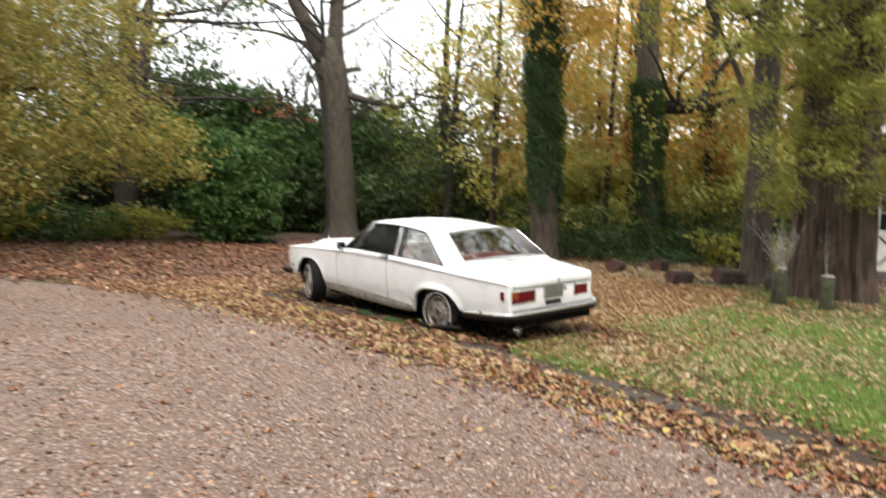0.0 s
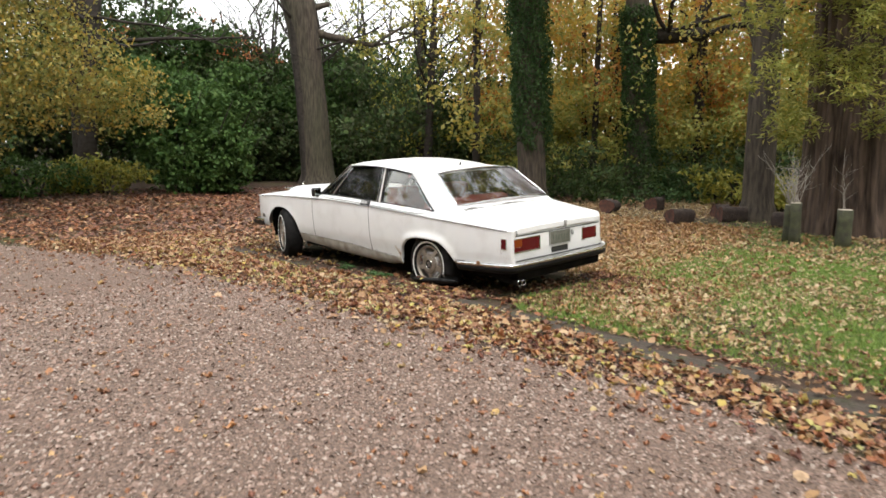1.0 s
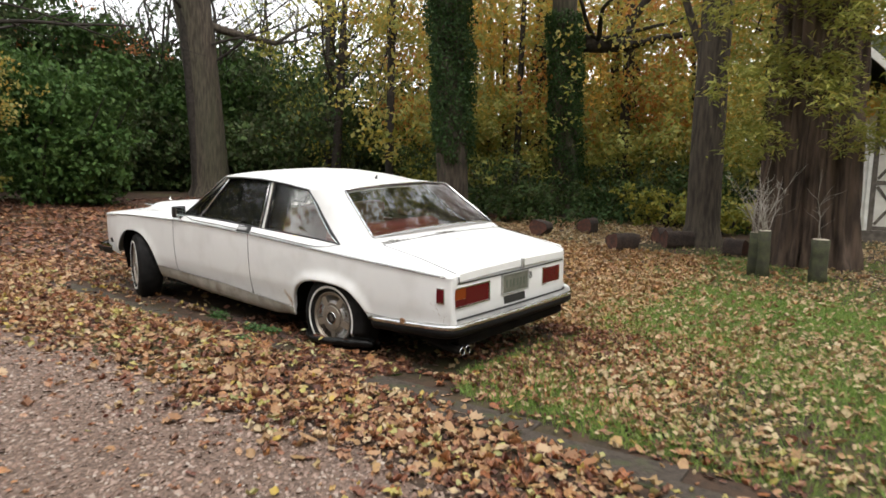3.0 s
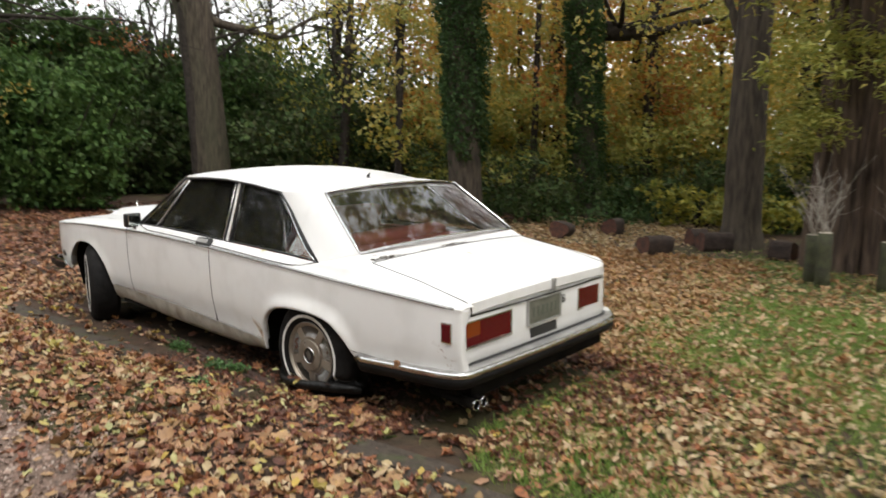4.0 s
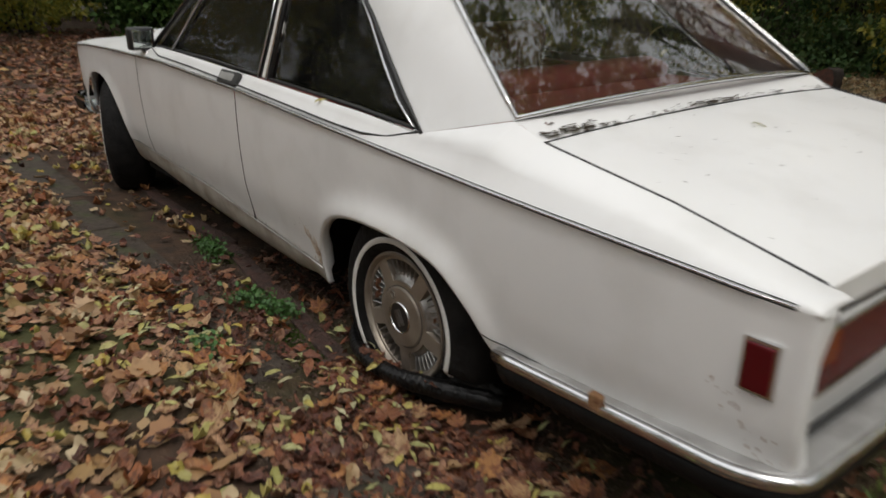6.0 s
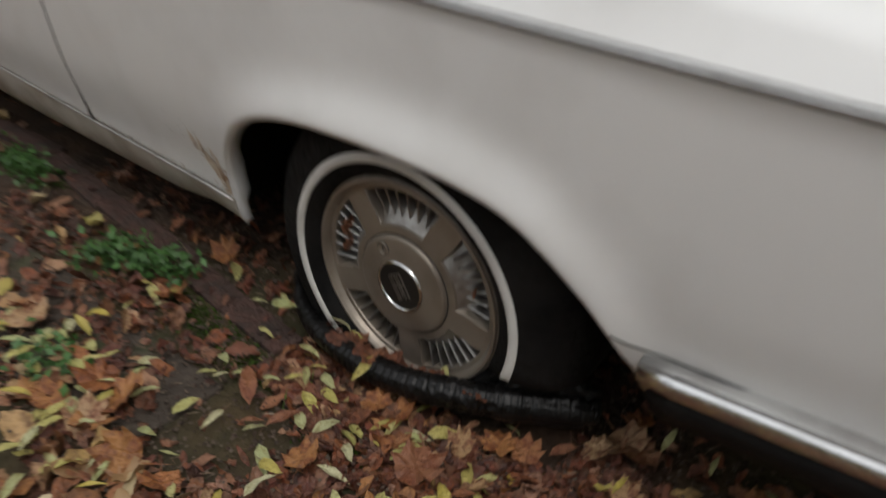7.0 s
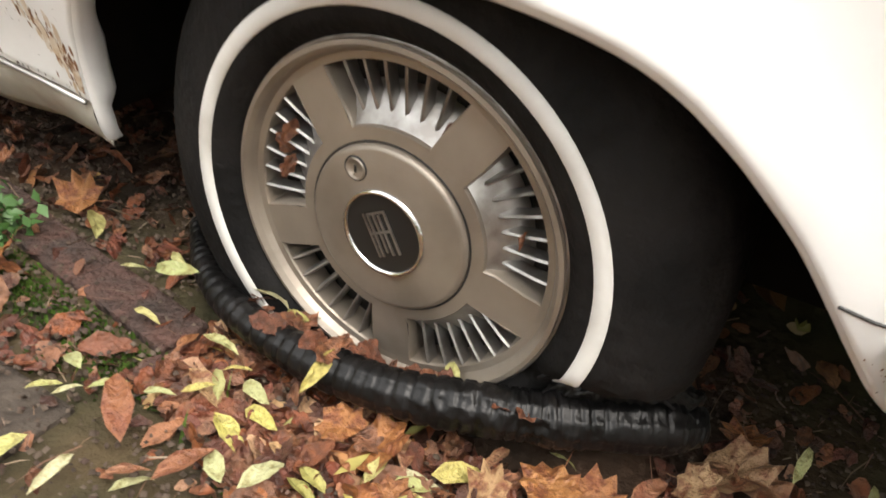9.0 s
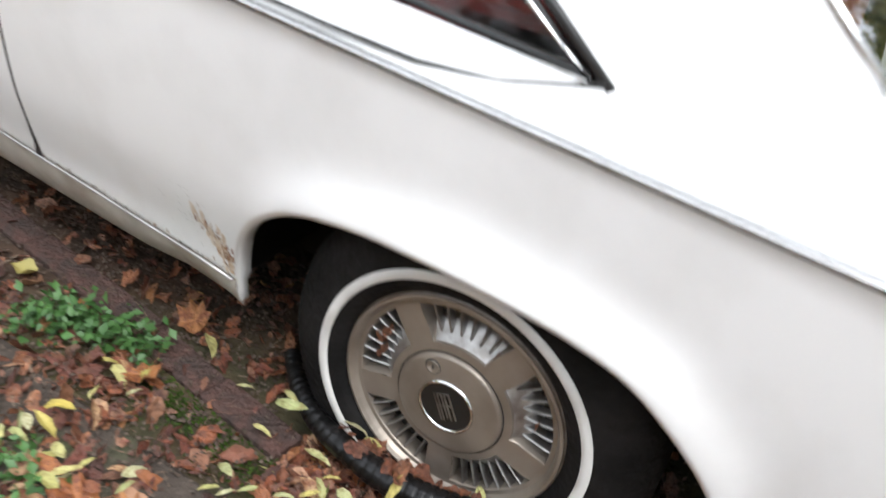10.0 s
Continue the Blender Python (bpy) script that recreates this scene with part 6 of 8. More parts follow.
for k in range(70):
    x, y = rg.uniform(-0.7, 0.7), rg.uniform(-1.1, -0.5)
    z = interp(y, [(-1.11, 0.814), (-1.0, 0.840), (-0.83, 0.876), (-0.6, 0.911), (-0.462, 0.933)]) + 0.018 * (1 - abs(x / 0.733) ** 2.2) + 0.0015
    r = rg.uniform(0.0015, 0.005)
    bm.faces.new([bm.verts.new((x + r * rg.uniform(0.6, 2.0) * math.cos(a), y + r * rg.uniform(0.4, 0.9) * math.sin(a), z)) for a in np.linspace(0, 2 * math.pi, 5, endpoint=False)])
part("specks", bm, M["dirt"], boot, "small dark specks of dirt")["kind"] = "stuff"

# the body's middle lies a little left of the axles' middle: the cabin and the tail follow, the left flank stays
SHIFT = [(-0.95, 0.0), (-0.885, -0.012), (-0.832, -0.045), (-0.76, -0.042), (-0.60, -0.055), (-0.3, -0.035), (0.0, -0.02), (0.70, -0.033), (0.95, -0.04)]
for ob in list(car.children_recursive):
    if ob.type == "MESH" and ob.matrix_basis == Matrix.Identity(4):
        for v in ob.data.vertices:
            v.co.x += interp(v.co.x, SHIFT) * min(1.0, max(0.0, (v.co.z - 0.42) / 0.12))
            # the right rear corner is rounded off
            if v.co.x > 0.67 and v.co.y < -0.85:
                if v.co.z < 0.475:
                    v.co.y += (v.co.x - 0.67) * 0.6 * min(1.0, (-0.85 - v.co.y) / 0.25)
                else:
                    v.co.y = max(v.co.y, -1.16 + (v.co.x - 0.67))

# ---- wheels: local x points outward ----
RR = 0.205
def rim_mesh():
    bm = bmesh.new()
    ri, ro = 0.561 * RR, 0.889 * RR
    def pt(a, r, d):
        return (d, r * math.sin(a), r * math.cos(a))
    def half(r):
        return 0.417 + (0.488 - 0.417) * (r - ri) / (ro - ri)
    rs = [0.095, ri, 0.128, 0.145, 0.165, ro, 0.190, 0.194, 0.199, 0.204, RR]
    fd = [0.004, 0.003, 0.002, 0.0, -0.002, -0.003, -0.002, 0.006, 0.012, 0.011, 0.002]
    for k in range(5):
        c = 2 * math.pi * k / 5
        nxt = c + 2 * math.pi / 5
        for i in range(len(rs) - 1):
            def angs(r):
                h = half(min(max(r, ri), ro))
                return [c + h * u for u in np.linspace(-1, 1, 13)], [c + h + (nxt - c - 2 * h) * u for u in np.linspace(0, 1, 5)]
            A0, S0 = angs(rs[i])
            A1, S1 = angs(rs[i + 1])
            lists = [(S0, S1)]
            if not (ri - 1e-6 <= rs[i] and rs[i + 1] <= ro + 1e-6):
                lists.append((A0, A1))
            for L0, L1 in lists:
                grid_faces(bm, [[pt(a, rs[i], fd[i]) for a in L0], [pt(a, rs[i + 1], fd[i + 1]) for a in L1]])
        # slot walls, with rounded-off corners at the root
        loop = []
        for u in np.linspace(-1, 1, 13):
            loop.append((c + half(ro) * u, ro, -0.003))
        for r in (0.165, 0.145, 0.128):
            loop.append((c + half(r), r, 0.0))
        for u in np.linspace(1, -1, 13):
            loop.append((c + half(ri) * u, ri, 0.003))
        for r in (0.128, 0.145, 0.165):
            loop.append((c - half(r), r, 0.0))
        loop.append(loop[0])
        rows = []
        for dd, sh in ((0, 0), (-0.003, 0.0012), (-0.036, 0.003)):
            rows.append([pt(a + (sh / r if a < c else -sh / r) * (0 if abs(a - c) < half(r) * 0.98 else 1), r + (sh if r < 0.13 else -sh), d + dd) for a, r, d in loop])
        grid_faces(bm, rows)
    bmesh.ops.remove_doubles(bm, verts=bm.verts, dist=0.0004)
    lathe(bm, [(0.002, RR), (-0.012, RR + 0.002), (-0.03, 0.192), (-0.17, 0.188), (-0.2, 0.205)], 64)
    bmesh.ops.recalc_face_normals(bm, faces=bm.faces)
    return bm


def fin_mesh():
    """One radial fin, standing along +z."""
    bm = bmesh.new()
    rows = []
    for r, d, w, dep in ((0.113, -0.010, 0.0070, 0.020), (0.122, -0.015, 0.0056, 0.014), (0.14, -0.012, 0.0042, 0.014), (0.165, -0.008, 0.0038, 0.014), (0.187, -0.006, 0.0042, 0.015)):
        rows.append([(d, -w * 0.5, r), (d + 0.002, 0, r), (d, w * 0.5, r), (d - dep, w, r), (d - dep, -w, r)])
    grid_faces(bm, rows, close=True)
    bmesh.ops.recalc_face_normals(bm, faces=bm.faces)
    return bm


def bowl_mesh():
    bm = bmesh.new()
    lathe(bm, [(0.0, 0.114), (-0.007, 0.121), (-0.015, 0.131), (-0.022, 0.141), (-0.029, 0.149), (-0.037, 0.154)], 80)
    bmesh.ops.recalc_face_normals(bm, faces=bm.faces)
    return bm


TYRE_PROFILE = [(-0.005, 0.200), (0.006, 0.208), (0.014, 0.216), (0.021, 0.2255), (0.0235, 0.2365), (0.0235, 0.256), (0.022, 0.268), (0.015, 0.295), (0.003, 0.318), (-0.012, 0.333), (-0.028, 0.341), (-0.034, 0.345), (-0.10, 0.347), (-0.176, 0.345), (-0.19, 0.338), (-0.205, 0.315), (-0.215, 0.28), (-0.21, 0.24), (-0.20, 0.205)]


def squash(v, floor_r):
    """Let the lower part of a tyre sink on a floor at -floor_r below the hub and bulge sideways."""
    x, y, z = v
    e = -floor_r - z
    if e > 0:
        side = 1 if x > -0.1 else -1
        z = -floor_r - 0.12 * e
        x += side * 0.12 * e
        y *= 1 + 0.10 * e / 0.1
    return (x, y, z)


def hollow(v):
    """The flat tyre's wall is drawn in where its tread has rolled out, behind the hub."""
    w = float(smoothstep(0.13, 0.25, v[1]) * smoothstep(-0.075, -0.135, v[2])) if v[0] > -0.1 else 0.0
    return (v[0] - 0.060 * w, v[1], v[2])


def wheel(name, m, floor_r, rim_turn, label, detailed=True):
    rim = part(name, rim_mesh(), M["alloy"], car, label, smooth=False)
    rim.matrix_basis = m @ pose(0, 0, 0, rim_turn, 0, 0)
    keep = pose(0, 0, 0, -rim_turn, 0, 0)
    bm = bmesh.new()
    lathe(bm, TYRE_PROFILE, 96)
    for v in bm.verts:
        q = squash(v.co, floor_r)
        v.co = keep @ Vector(hollow(q) if detailed else q)
    bmesh.ops.recalc_face_normals(bm, faces=bm.faces)
    part("tyre", bm, M["tyre"], rim, "black tyre, grimy", smooth=True)
    bm = bmesh.new()
    lathe(bm, [(0.0236, 0.2374), (0.0262, 0.239), (0.0262, 0.254), (0.0236, 0.2556)], 96)
    for v in bm.verts:
        q = squash(v.co, floor_r)
        v.co = Vector(hollow(q) if detailed else q)
    bmesh.ops.delete(bm, geom=[f for f in bm.faces if f.calc_center_median().z < (-0.122 if detailed and f.calc_center_median().y > 0.1 else -floor_r + 0.02)], context="FACES")
    for v in bm.verts:
        v.co = keep @ v.co
    bmesh.ops.recalc_face_normals(bm, faces=bm.faces)
    part("whitewall", bm, M["whitewall"], rim, "white ring on the tyre wall", smooth=True)
    bm = bmesh.new()
    lathe(bm, [(0.0, 0.2035), (0.005, 0.2045), (0.0065, 0.2065), (0.004, 0.2085), (-0.002, 0.209)], 96)
    part("rim_edge", bm, M["alloy_raw"], rim, "bright bare rim edge", smooth=True)
    part("slot_bowl", bowl_mesh(), M["alloy_bowl"], rim, smooth=True)
    bm = bmesh.new()
    lathe(bm, [(-0.042, 0.0001), (-0.042, 0.19)], 40)
    part("brake_disc", bm, M["slot_back"], rim)
    bm = bmesh.new()
    lathe(bm, [(0.001, 0.0992), (0.006, 0.0980), (0.0105, 0.0955), (0.0115, 0.092), (0.013, 0.06), (0.0135, 0.049)], 64)
    cap = part("centre_cap", bm, M["alloy"], rim, "round alloy centre cap", smooth=True)
    bm = bmesh.new()
    lathe(bm, [(0.0036, 0.0985), (0.0048, 0.0995), (0.0046, 0.1008), (0.003, 0.1015)], 64)
    part("cap_groove", bm, M["seal"], cap)
    bm = bmesh.new()
    lathe(bm, [(0.0125, 0.0515), (0.0185, 0.050), (0.0185, 0.0475), (0.0145, 0.0465)], 48)
    part("badge_ring", bm, M["chrome"], cap, smooth=True)
    bm = bmesh.new()
    lathe(bm, [(0.0150, 0.0472), (0.0155, 0.02), (0.0155, 0.0001)], 48)
    part("badge", bm, M["black"], cap, "round black badge with pale bars", smooth=True)
    if detailed:
        # plain bars in place of the emblem
        e = pose(0.0165, 0, 0, -rim_turn + 28, 0, 0)
        for a, b in (((-0.016, -0.026), (-0.0135, 0.026)), ((-0.0105, -0.026), (-0.008, 0.026)), ((-0.003, -0.022), (-0.0005, 0.026)), ((0.003, -0.026), (0.0055, 0.022)), ((0.012, -0.026), (0.0145, 0.024)), ((-0.016, 0.001), (0.0145, 0.0035)), ((-0.0105, 0.0235), (0.0145, 0.026))):
            bm = bmesh.new()
            box(bm, (-0.001, a[0], a[1]), (0.001, b[0], b[1]), 0, e)
            part("emblem_bar", bm, M["alloy_raw"], cap)
        bm = bmesh.new()
        lathe(bm, [(0.011, 0.0125), (0.0145, 0.0118), (0.0145, 0.0105), (0.0125, 0.010), (0.0125, 0.0001)], 24)
        for v in bm.verts:
            v.co = v.co + Vector((0, -0.036, 0.066))
        lock = part("lock_cover", bm, M["alloy"], cap, "small round lock cover", smooth=True)
        bm = bmesh.new()
        lathe(bm, [(0.0118, 0.0126), (0.0136, 0.0132), (0.0130, 0.0142), (0.0118, 0.0146)], 28)
        box(bm, (0.012, -0.0012, -0.004), (0.0138, 0.0012, 0.004))
        for v in bm.verts:
            v.co = v.co + Vector((0, -0.036, 0.066))
        part("lock_groove", bm, M["seal"], lock)
    f0 = None
    for k in range(5):
        for j in range(6):
            a = 2 * math.pi * k / 5 + (-0.415 + 0.83 * (j + 0.5) / 6)
            if f0 is None:
                f0 = part("fin", fin_mesh(), M["alloy_raw"], rim)
                o = f0
            else:
                o = new("fin", f0.data)
                o.parent = rim
            o.matrix_basis = pose(0, 0, 0, -math.degrees(a), 0, 0)
    return rim


wheel("rear_wheel", pose(-0.874, 0, 0.325, 0, 0, 180), 0.222, 2, "five-spoke alloy wheel with finned slots, on a flat whitewall tyre")
wheel("front_wheel", pose(-0.865, 3.06, 0.392, 0, 0, 180 - 20), 0.325, 20, "alloy wheel on an inflated whitewall tyre, steered", False)
wheel("rear_wheel", pose(0.834, 0, 0.335, 0, 0, 0), 0.332, 40, "alloy wheel on a whitewall tyre", False)
wheel("front_wheel", pose(0.825, 3.06, 0.335, 0, 0, -20), 0.332, 10, "alloy wheel on a whitewall tyre", False)

# the flattened tyre's tread, rolled out from under the rim as a ribbed black roll
FOLD = [(-0.79, 0.395, 0.132), (-0.835, 0.345, 0.134), (-0.878, 0.288, 0.138), (-0.914, 0.210, 0.140), (-0.938, 0.105, 0.148), (-0.943, 0.006, 0.156), (-0.933, -0.078, 0.163), (-0.907, -0.155, 0.167), (-0.882, -0.211, 0.167), (-0.852, -0.263, 0.166), (-0.820, -0.314, 0.165), (-0.785, -0.358, 0.158)]
bm = bmesh.new()
P = [Vector(p) for p in FOLD]
fine = []
for i in range(len(P) - 1):
    a, b, c, d = P[max(i - 1, 0)], P[i], P[i + 1], P[min(i + 2, len(P) - 1)]
    for k in range(28):
        t = k / 28
        fine.append(0.5 * ((2 * b) + (c - a) * t + (2 * a - 5 * b + 4 * c - d) * t * t + (3 * b - a - 3 * c + d) * t ** 3))
rad = []
for i in range(len(fine)):
    u = i / (len(fine) - 1)
    base = smooth_interp(u, [(0, 0.018), (0.25, 0.0215), (0.45, 0.027), (0.65, 0.030), (0.8, 0.032), (0.93, 0.033), (1.0, 0.024)])
    groove = 0.10 + 0.03 * math.sin(i * 1.7) if (i + int(1.5 * math.sin(i * 0.21))) % 6 == 0 else 0.0
    rad.append(base * (1 - groove * (1 - 0.6 * (u > 0.75)) - 0.02 * math.sin(i * 0.13) - 0.010 * math.sin(i * 0.41)))
tube(bm, fine, rad, 40)
# grooves run round the tread; towards its torn end it is cracked and lumpy
for k, v in enumerate(bm.verts):
    if k < len(fine) * 40 and k % 40 in (2, 9, 16, 23, 30, 37) and k // 40 > 90:
        v.co += (fine[k // 40] - v.co) * 0.07
for v in bm.verts:
    w = float(smoothstep(0.02, -0.26, v.co.y))
    if w > 0:
        q = Vector((-0.86, v.co.y, 0.160))
        n1 = 0.5 * noise.noise(v.co * 30) + 0.6 * noise.noise(v.co * 110)
        crack = max(0.0, 0.12 - abs(noise.noise(v.co * 55 + Vector((3, 1, 7))))) / 0.12
        v.co += (v.co - q) * w * (0.09 * n1 - 0.10 * crack)
bmesh.ops.recalc_face_normals(bm, faces=bm.faces)
part("tyre_fold", bm, M["wet_tyre"], car, "ribbed black roll of collapsed tyre tread", smooth=True)

# the torn wall of the tyre, crumpled where the roll comes off
bm = bmesh.new()
rows = []
for i, u in enumerate(np.linspace(0, 1, 60)):
    c0 = Vector((-0.858 + 0.074 * u, -0.205 - 0.145 * u, 0.180 + 0.016 * math.sin(math.pi * u)))
    r0 = 0.014 + 0.020 * math.sin(math.pi * min(1, u * 0.85 + 0.1))
    row = []
    for j in range(48):
        q = 2 * math.pi * j / 48
        d = Vector((math.cos(q), math.sin(q), 0))
        k = 1 + 0.22 * noise.noise(Vector((2.2 * d.x, 2.2 * d.y, 6 * u))) + 0.16 * noise.noise(Vector((5 * d.x, 5 * d.y, 15 * u))) - 0.22 * max(0.0, 0.2 - abs(noise.noise(Vector((3 * d.x, 3 * d.y, 10 * u + 4))))) / 0.2
        row.append(c0 + Vector((0.92 * d.x, -0.3 * d.x, 1.0 * d.y)) * r0 * k)
    rows.append(row)
vs = grid_faces(bm, rows, close=True)
bm.faces.new(vs[0][::-1])
bm.faces.new(vs[-1])
bmesh.ops.recalc_face_normals(bm, faces=bm.faces)
part("torn_tyre_wall", bm, M["wet_tyre"], car, "crumpled torn black tyre wall", smooth=True)
# the lip of the tear, a thin raised fold on the tyre wall
bm = bmesh.new()
lip = [Vector((-0.880 + 0.055 * u, -0.195 - 0.135 * u, 0.200 + 0.034 * math.sin(math.pi * (0.15 + 0.8 * u)) + 0.003 * math.sin(17 * u))) for u in np.linspace(0, 1, 26)]
tube(bm, lip, [0.002 + 0.004 * math.sin(math.pi * u) for u in np.linspace(0, 1, 26)], 9, wobble=0.15, seed=6)
part("torn_lip", bm, M["tyre"], car, "torn edge of the tyre wall", smooth=True)

# a torn brown strip hanging in the arch behind the wheel
bm = bmesh.new()
strip_line = [(-0.866 - 0.014 * u, -0.335 - 0.045 * u - 0.012 * math.sin(3 * u), 0.515 - 0.075 * u + 0.03 * max(0, u - 0.75) * 4) for u in np.linspace(0, 1, 12)]
tube(bm, strip_line, [0.002 + 0.003 * math.sin(math.pi * u) for u in np.linspace(0, 1, 12)], 7, wobble=0.3, seed=2)
part("torn_strip", bm, M["dirt"], car, "torn brown strip hanging in the wheel arch", smooth=True)

# ---- logs, posts, cottage and fence ----
def log(x, y, ln, r, rz, seed, tilt=0):
    t = tagged(empty("log"), "short dark cut log lying on leaves", "log", group="cut logs")
    t.matrix_world = pose(x, y, gz(x, y) + r * 0.9, 0, tilt, rz)
    rng = random.Random(seed)
    bm = bmesh.new()
    rows = []
    sides = 14
    ph = rng.uniform(0, 6)
    for k in range(6):
        u = -0.5 + k / 5
        rows.append([(u * ln, r * (1 + 0.16 * math.sin(3 * a + ph) + 0.08 * rng.uniform(-1, 1)) * math.cos(a), r * (1 + 0.16 * math.sin(3 * a + ph) + 0.08 * rng.uniform(-1, 1)) * math.sin(a)) for a in np.linspace(0, 2 * math.pi, sides, endpoint=False)])
    vs = grid_faces(bm, rows, close=True)
    part("bark", bm, M["log_bark"], t, smooth=True)
    for e, row in ((-1, rows[0]), (1, rows[-1])):
        bm = bmesh.new()
        c = bm.verts.new((e * (ln / 2 - 0.01), 0, 0))
        ring = [bm.verts.new((p[0] - e * 0.004, p[1] * 0.97, p[2] * 0.97)) for p in row]
        for i in range(sides):
            bm.faces.new((c, ring[i], ring[(i + 1) % sides]))
        part("cut_end", bm, M["log"], t)


log(7.3, 1.5, 0.50, 0.165, -25, 1)
log(8.35, 3.87, 0.40, 0.185, 10, 2)
log(8.65, 1.05, 0.56, 0.165, -38, 3)
log(9.9, 3.6, 0.42, 0.175, 5, 4)
log(9.3, 1.6, 0.36, 0.15, -30, 5)
log(8.3, -0.15, 0.36, 0.16, 80, 6)


def post(x, y, h, r, lean, seed):
    """A mossy cut post with bleached twigs sticking up from it."""
    t = tagged(empty("post"), "short green mossy post with bleached twigs on top", "post", group="green posts")
    t.matrix_world = pose(x, y, gz(x, y) - 0.04, 0, lean, 0)
    bm = bmesh.new()
    tube(bm, [(0, 0, 0), (0, 0, h * 0.3), (0.005, 0, h * 0.7), (0, 0, h)], [r * 1.12, r, r * 0.97, r], 14, wobble=0.05, seed=seed)
    part("stump", bm, M["post"], t, smooth=True)
    bm = bmesh.new()
    tube(bm, [(0, 0, h), (0, 0, h + 0.006)], r * 0.9, 14)
    part("cut_top", bm, M["cut_wood"], t)
    rng = random.Random(seed)
    for k in range(13 if seed != 2 else 3):
        bm = bmesh.new()
        p = limb(bm, (rng.uniform(-0.4, 0.4) * r, rng.uniform(-0.4, 0.4) * r, h - 0.02), (rng.uniform(-0.16, 0.12), rng.uniform(-0.16, 0.16), 1), rng.uniform(0.3, 1.15), 0.0055, 0.002, rng, 9, 0.30, 0.03, 5)
        for q in (p[3], p[5], p[6]):
            limb(bm, q, (rng.uniform(-1, 1), rng.uniform(-1, 1), 0.7), rng.uniform(0.15, 0.35), 0.004, 0.0015, rng, 5, 0.3, 0.02, 4)
        part("twig", bm, M["twig"], t, smooth=True)


post(5.93, -1.27, 0.70, 0.085, -3, 1)
post(6.12, -1.93, 0.62, 0.115, 0, 2)
post(6.12, -1.08, 0.64, 0.08, 2, 3)


def cottage():
    t = tagged(empty("cottage"), "white half-timbered garden cottage with glazed door", "house")
    C = pose(13.4, -0.75, 0, 0, 0, -68) @ pose(0, 0, 0.26)
    t.matrix_world = C
    W, D, H = 1.9, 3.0, 2.75
    def add(name, lo, hi, mm, parent, label="", bevel=0.0, m=None):
        bm = bmesh.new()
        box(bm, lo, hi, bevel, m)
        return part(name, bm, M[mm], parent, label)
    # the front faces -y; the door opening goes through the wall
    add("wall", (-1.05, 0, 0), (-0.46, 0.14, H), "plaster", t, "white plaster panels")
    add("wall", (0.46, 0, 0), (2.6, 0.14, H), "plaster", t)
    add("wall", (-0.46, 0, 2.05), (0.46, 0.14, H), "plaster", t)
    add("wall", (-1.05, 0.14, 0), (-0.91, D, H), "plaster", t)
    add("wall", (2.46, 0.14, 0), (2.6, D, H), "plaster", t)
    add("wall", (-0.91, D - 0.14, 0), (2.46, D, H), "plaster", t)
    add("plinth", (-1.12, -0.12, -0.30), (2.7, D, 0.0), "timber", t, "dark timber plinth")
    for x in (-0.99, -0.58, 0.58, 1.35, 2.52):
        add("timber_post", (x - 0.05, -0.025, 0.0), (x + 0.05, 0.0, H), "timber", t)
    for z in (0.05, 1.05, 2.10, 2.68):
        for a, b in ((-0.94, -0.63), (0.63, 1.30), (1.40, 2.47)):
            add("timber_rail", (a, -0.022, z - 0.045), (b, 0.0, z + 0.045), "timber", t)
    for a, b in ((-0.94, -0.63), (0.63, 1.30), (1.40, 2.47)):
        for z in (0.1, 1.10):
            for s in (1, -1):
                ln = math.hypot(b - a, 0.9)
                m = pose((a + b) / 2, -0.010, z + 0.45, 0, -s * math.degrees(math.atan2(0.9, b - a)), 0)
                add("brace", (-ln / 2 + 0.04, -0.008, -0.03), (ln / 2 - 0.04, 0.010, 0.03), "timber", t, m=m)
    door = add("door", (-0.44, 0.02, 0.0), (0.44, 0.065, 2.03), "whitewood", t, "white glazed door with a braced lower panel")
    for z in (1.02, 1.47):
        for x in (-0.36, 0.02):
            add("pane", (x, 0.012, z), (x + 0.33, 0.024, z + 0.42), "dark_pane", door)
    for s in (1, -1):
        m = pose(0, 0.012, 0.5, 0, -s * 45, 0)
        add("door_brace", (-0.5, -0.006, -0.03), (0.5, 0.006, 0.03), "timber", door, m=m)
    add("door_frame", (-0.52, -0.03, 0.0), (-0.44, 0.1, 2.12), "whitewood", t)
    add("door_frame", (0.44, -0.03, 0.0), (0.52, 0.1, 2.12), "whitewood", t)
    add("door_frame", (-0.44, -0.03, 2.03), (0.44, 0.1, 2.12), "whitewood", t)
    # roof and the pale porch gable
    bm = bmesh.new()
    grid_faces(bm, [[(-1.25, -0.45, H - 0.05), (3.0, -0.45, H - 0.05)], [(-1.2, D / 2, H + 1.7), (2.9, D / 2, H + 1.7)], [(-1.25, D + 0.4, H - 0.05), (3.0, D + 0.4, H - 0.05)]])
    bmesh.ops.solidify(bm, geom=bm.faces[:], thickness=0.16)
    part("roof", bm, M["thatch"], t, "mossy dark roof")
    for s in (-1, 1):
        m = pose(s * 0.62, -0.7, H + 0.55, 0, s * 42, 0)
        add("gable_board", (-0.95, -0.03, -0.07), (0.95, 0.03, 0.07), "whitewood", t, "white gable board", m=m)
        bm = bmesh.new()
        m2 = pose(s * 0.64, 0.1, H + 0.60, 0, s * 42, 0)
        box(bm, (-0.95, -0.8, -0.02), (0.95, 0.9, 0.06), 0, m2)
        part("porch_roof", bm, M["thatch"], t)
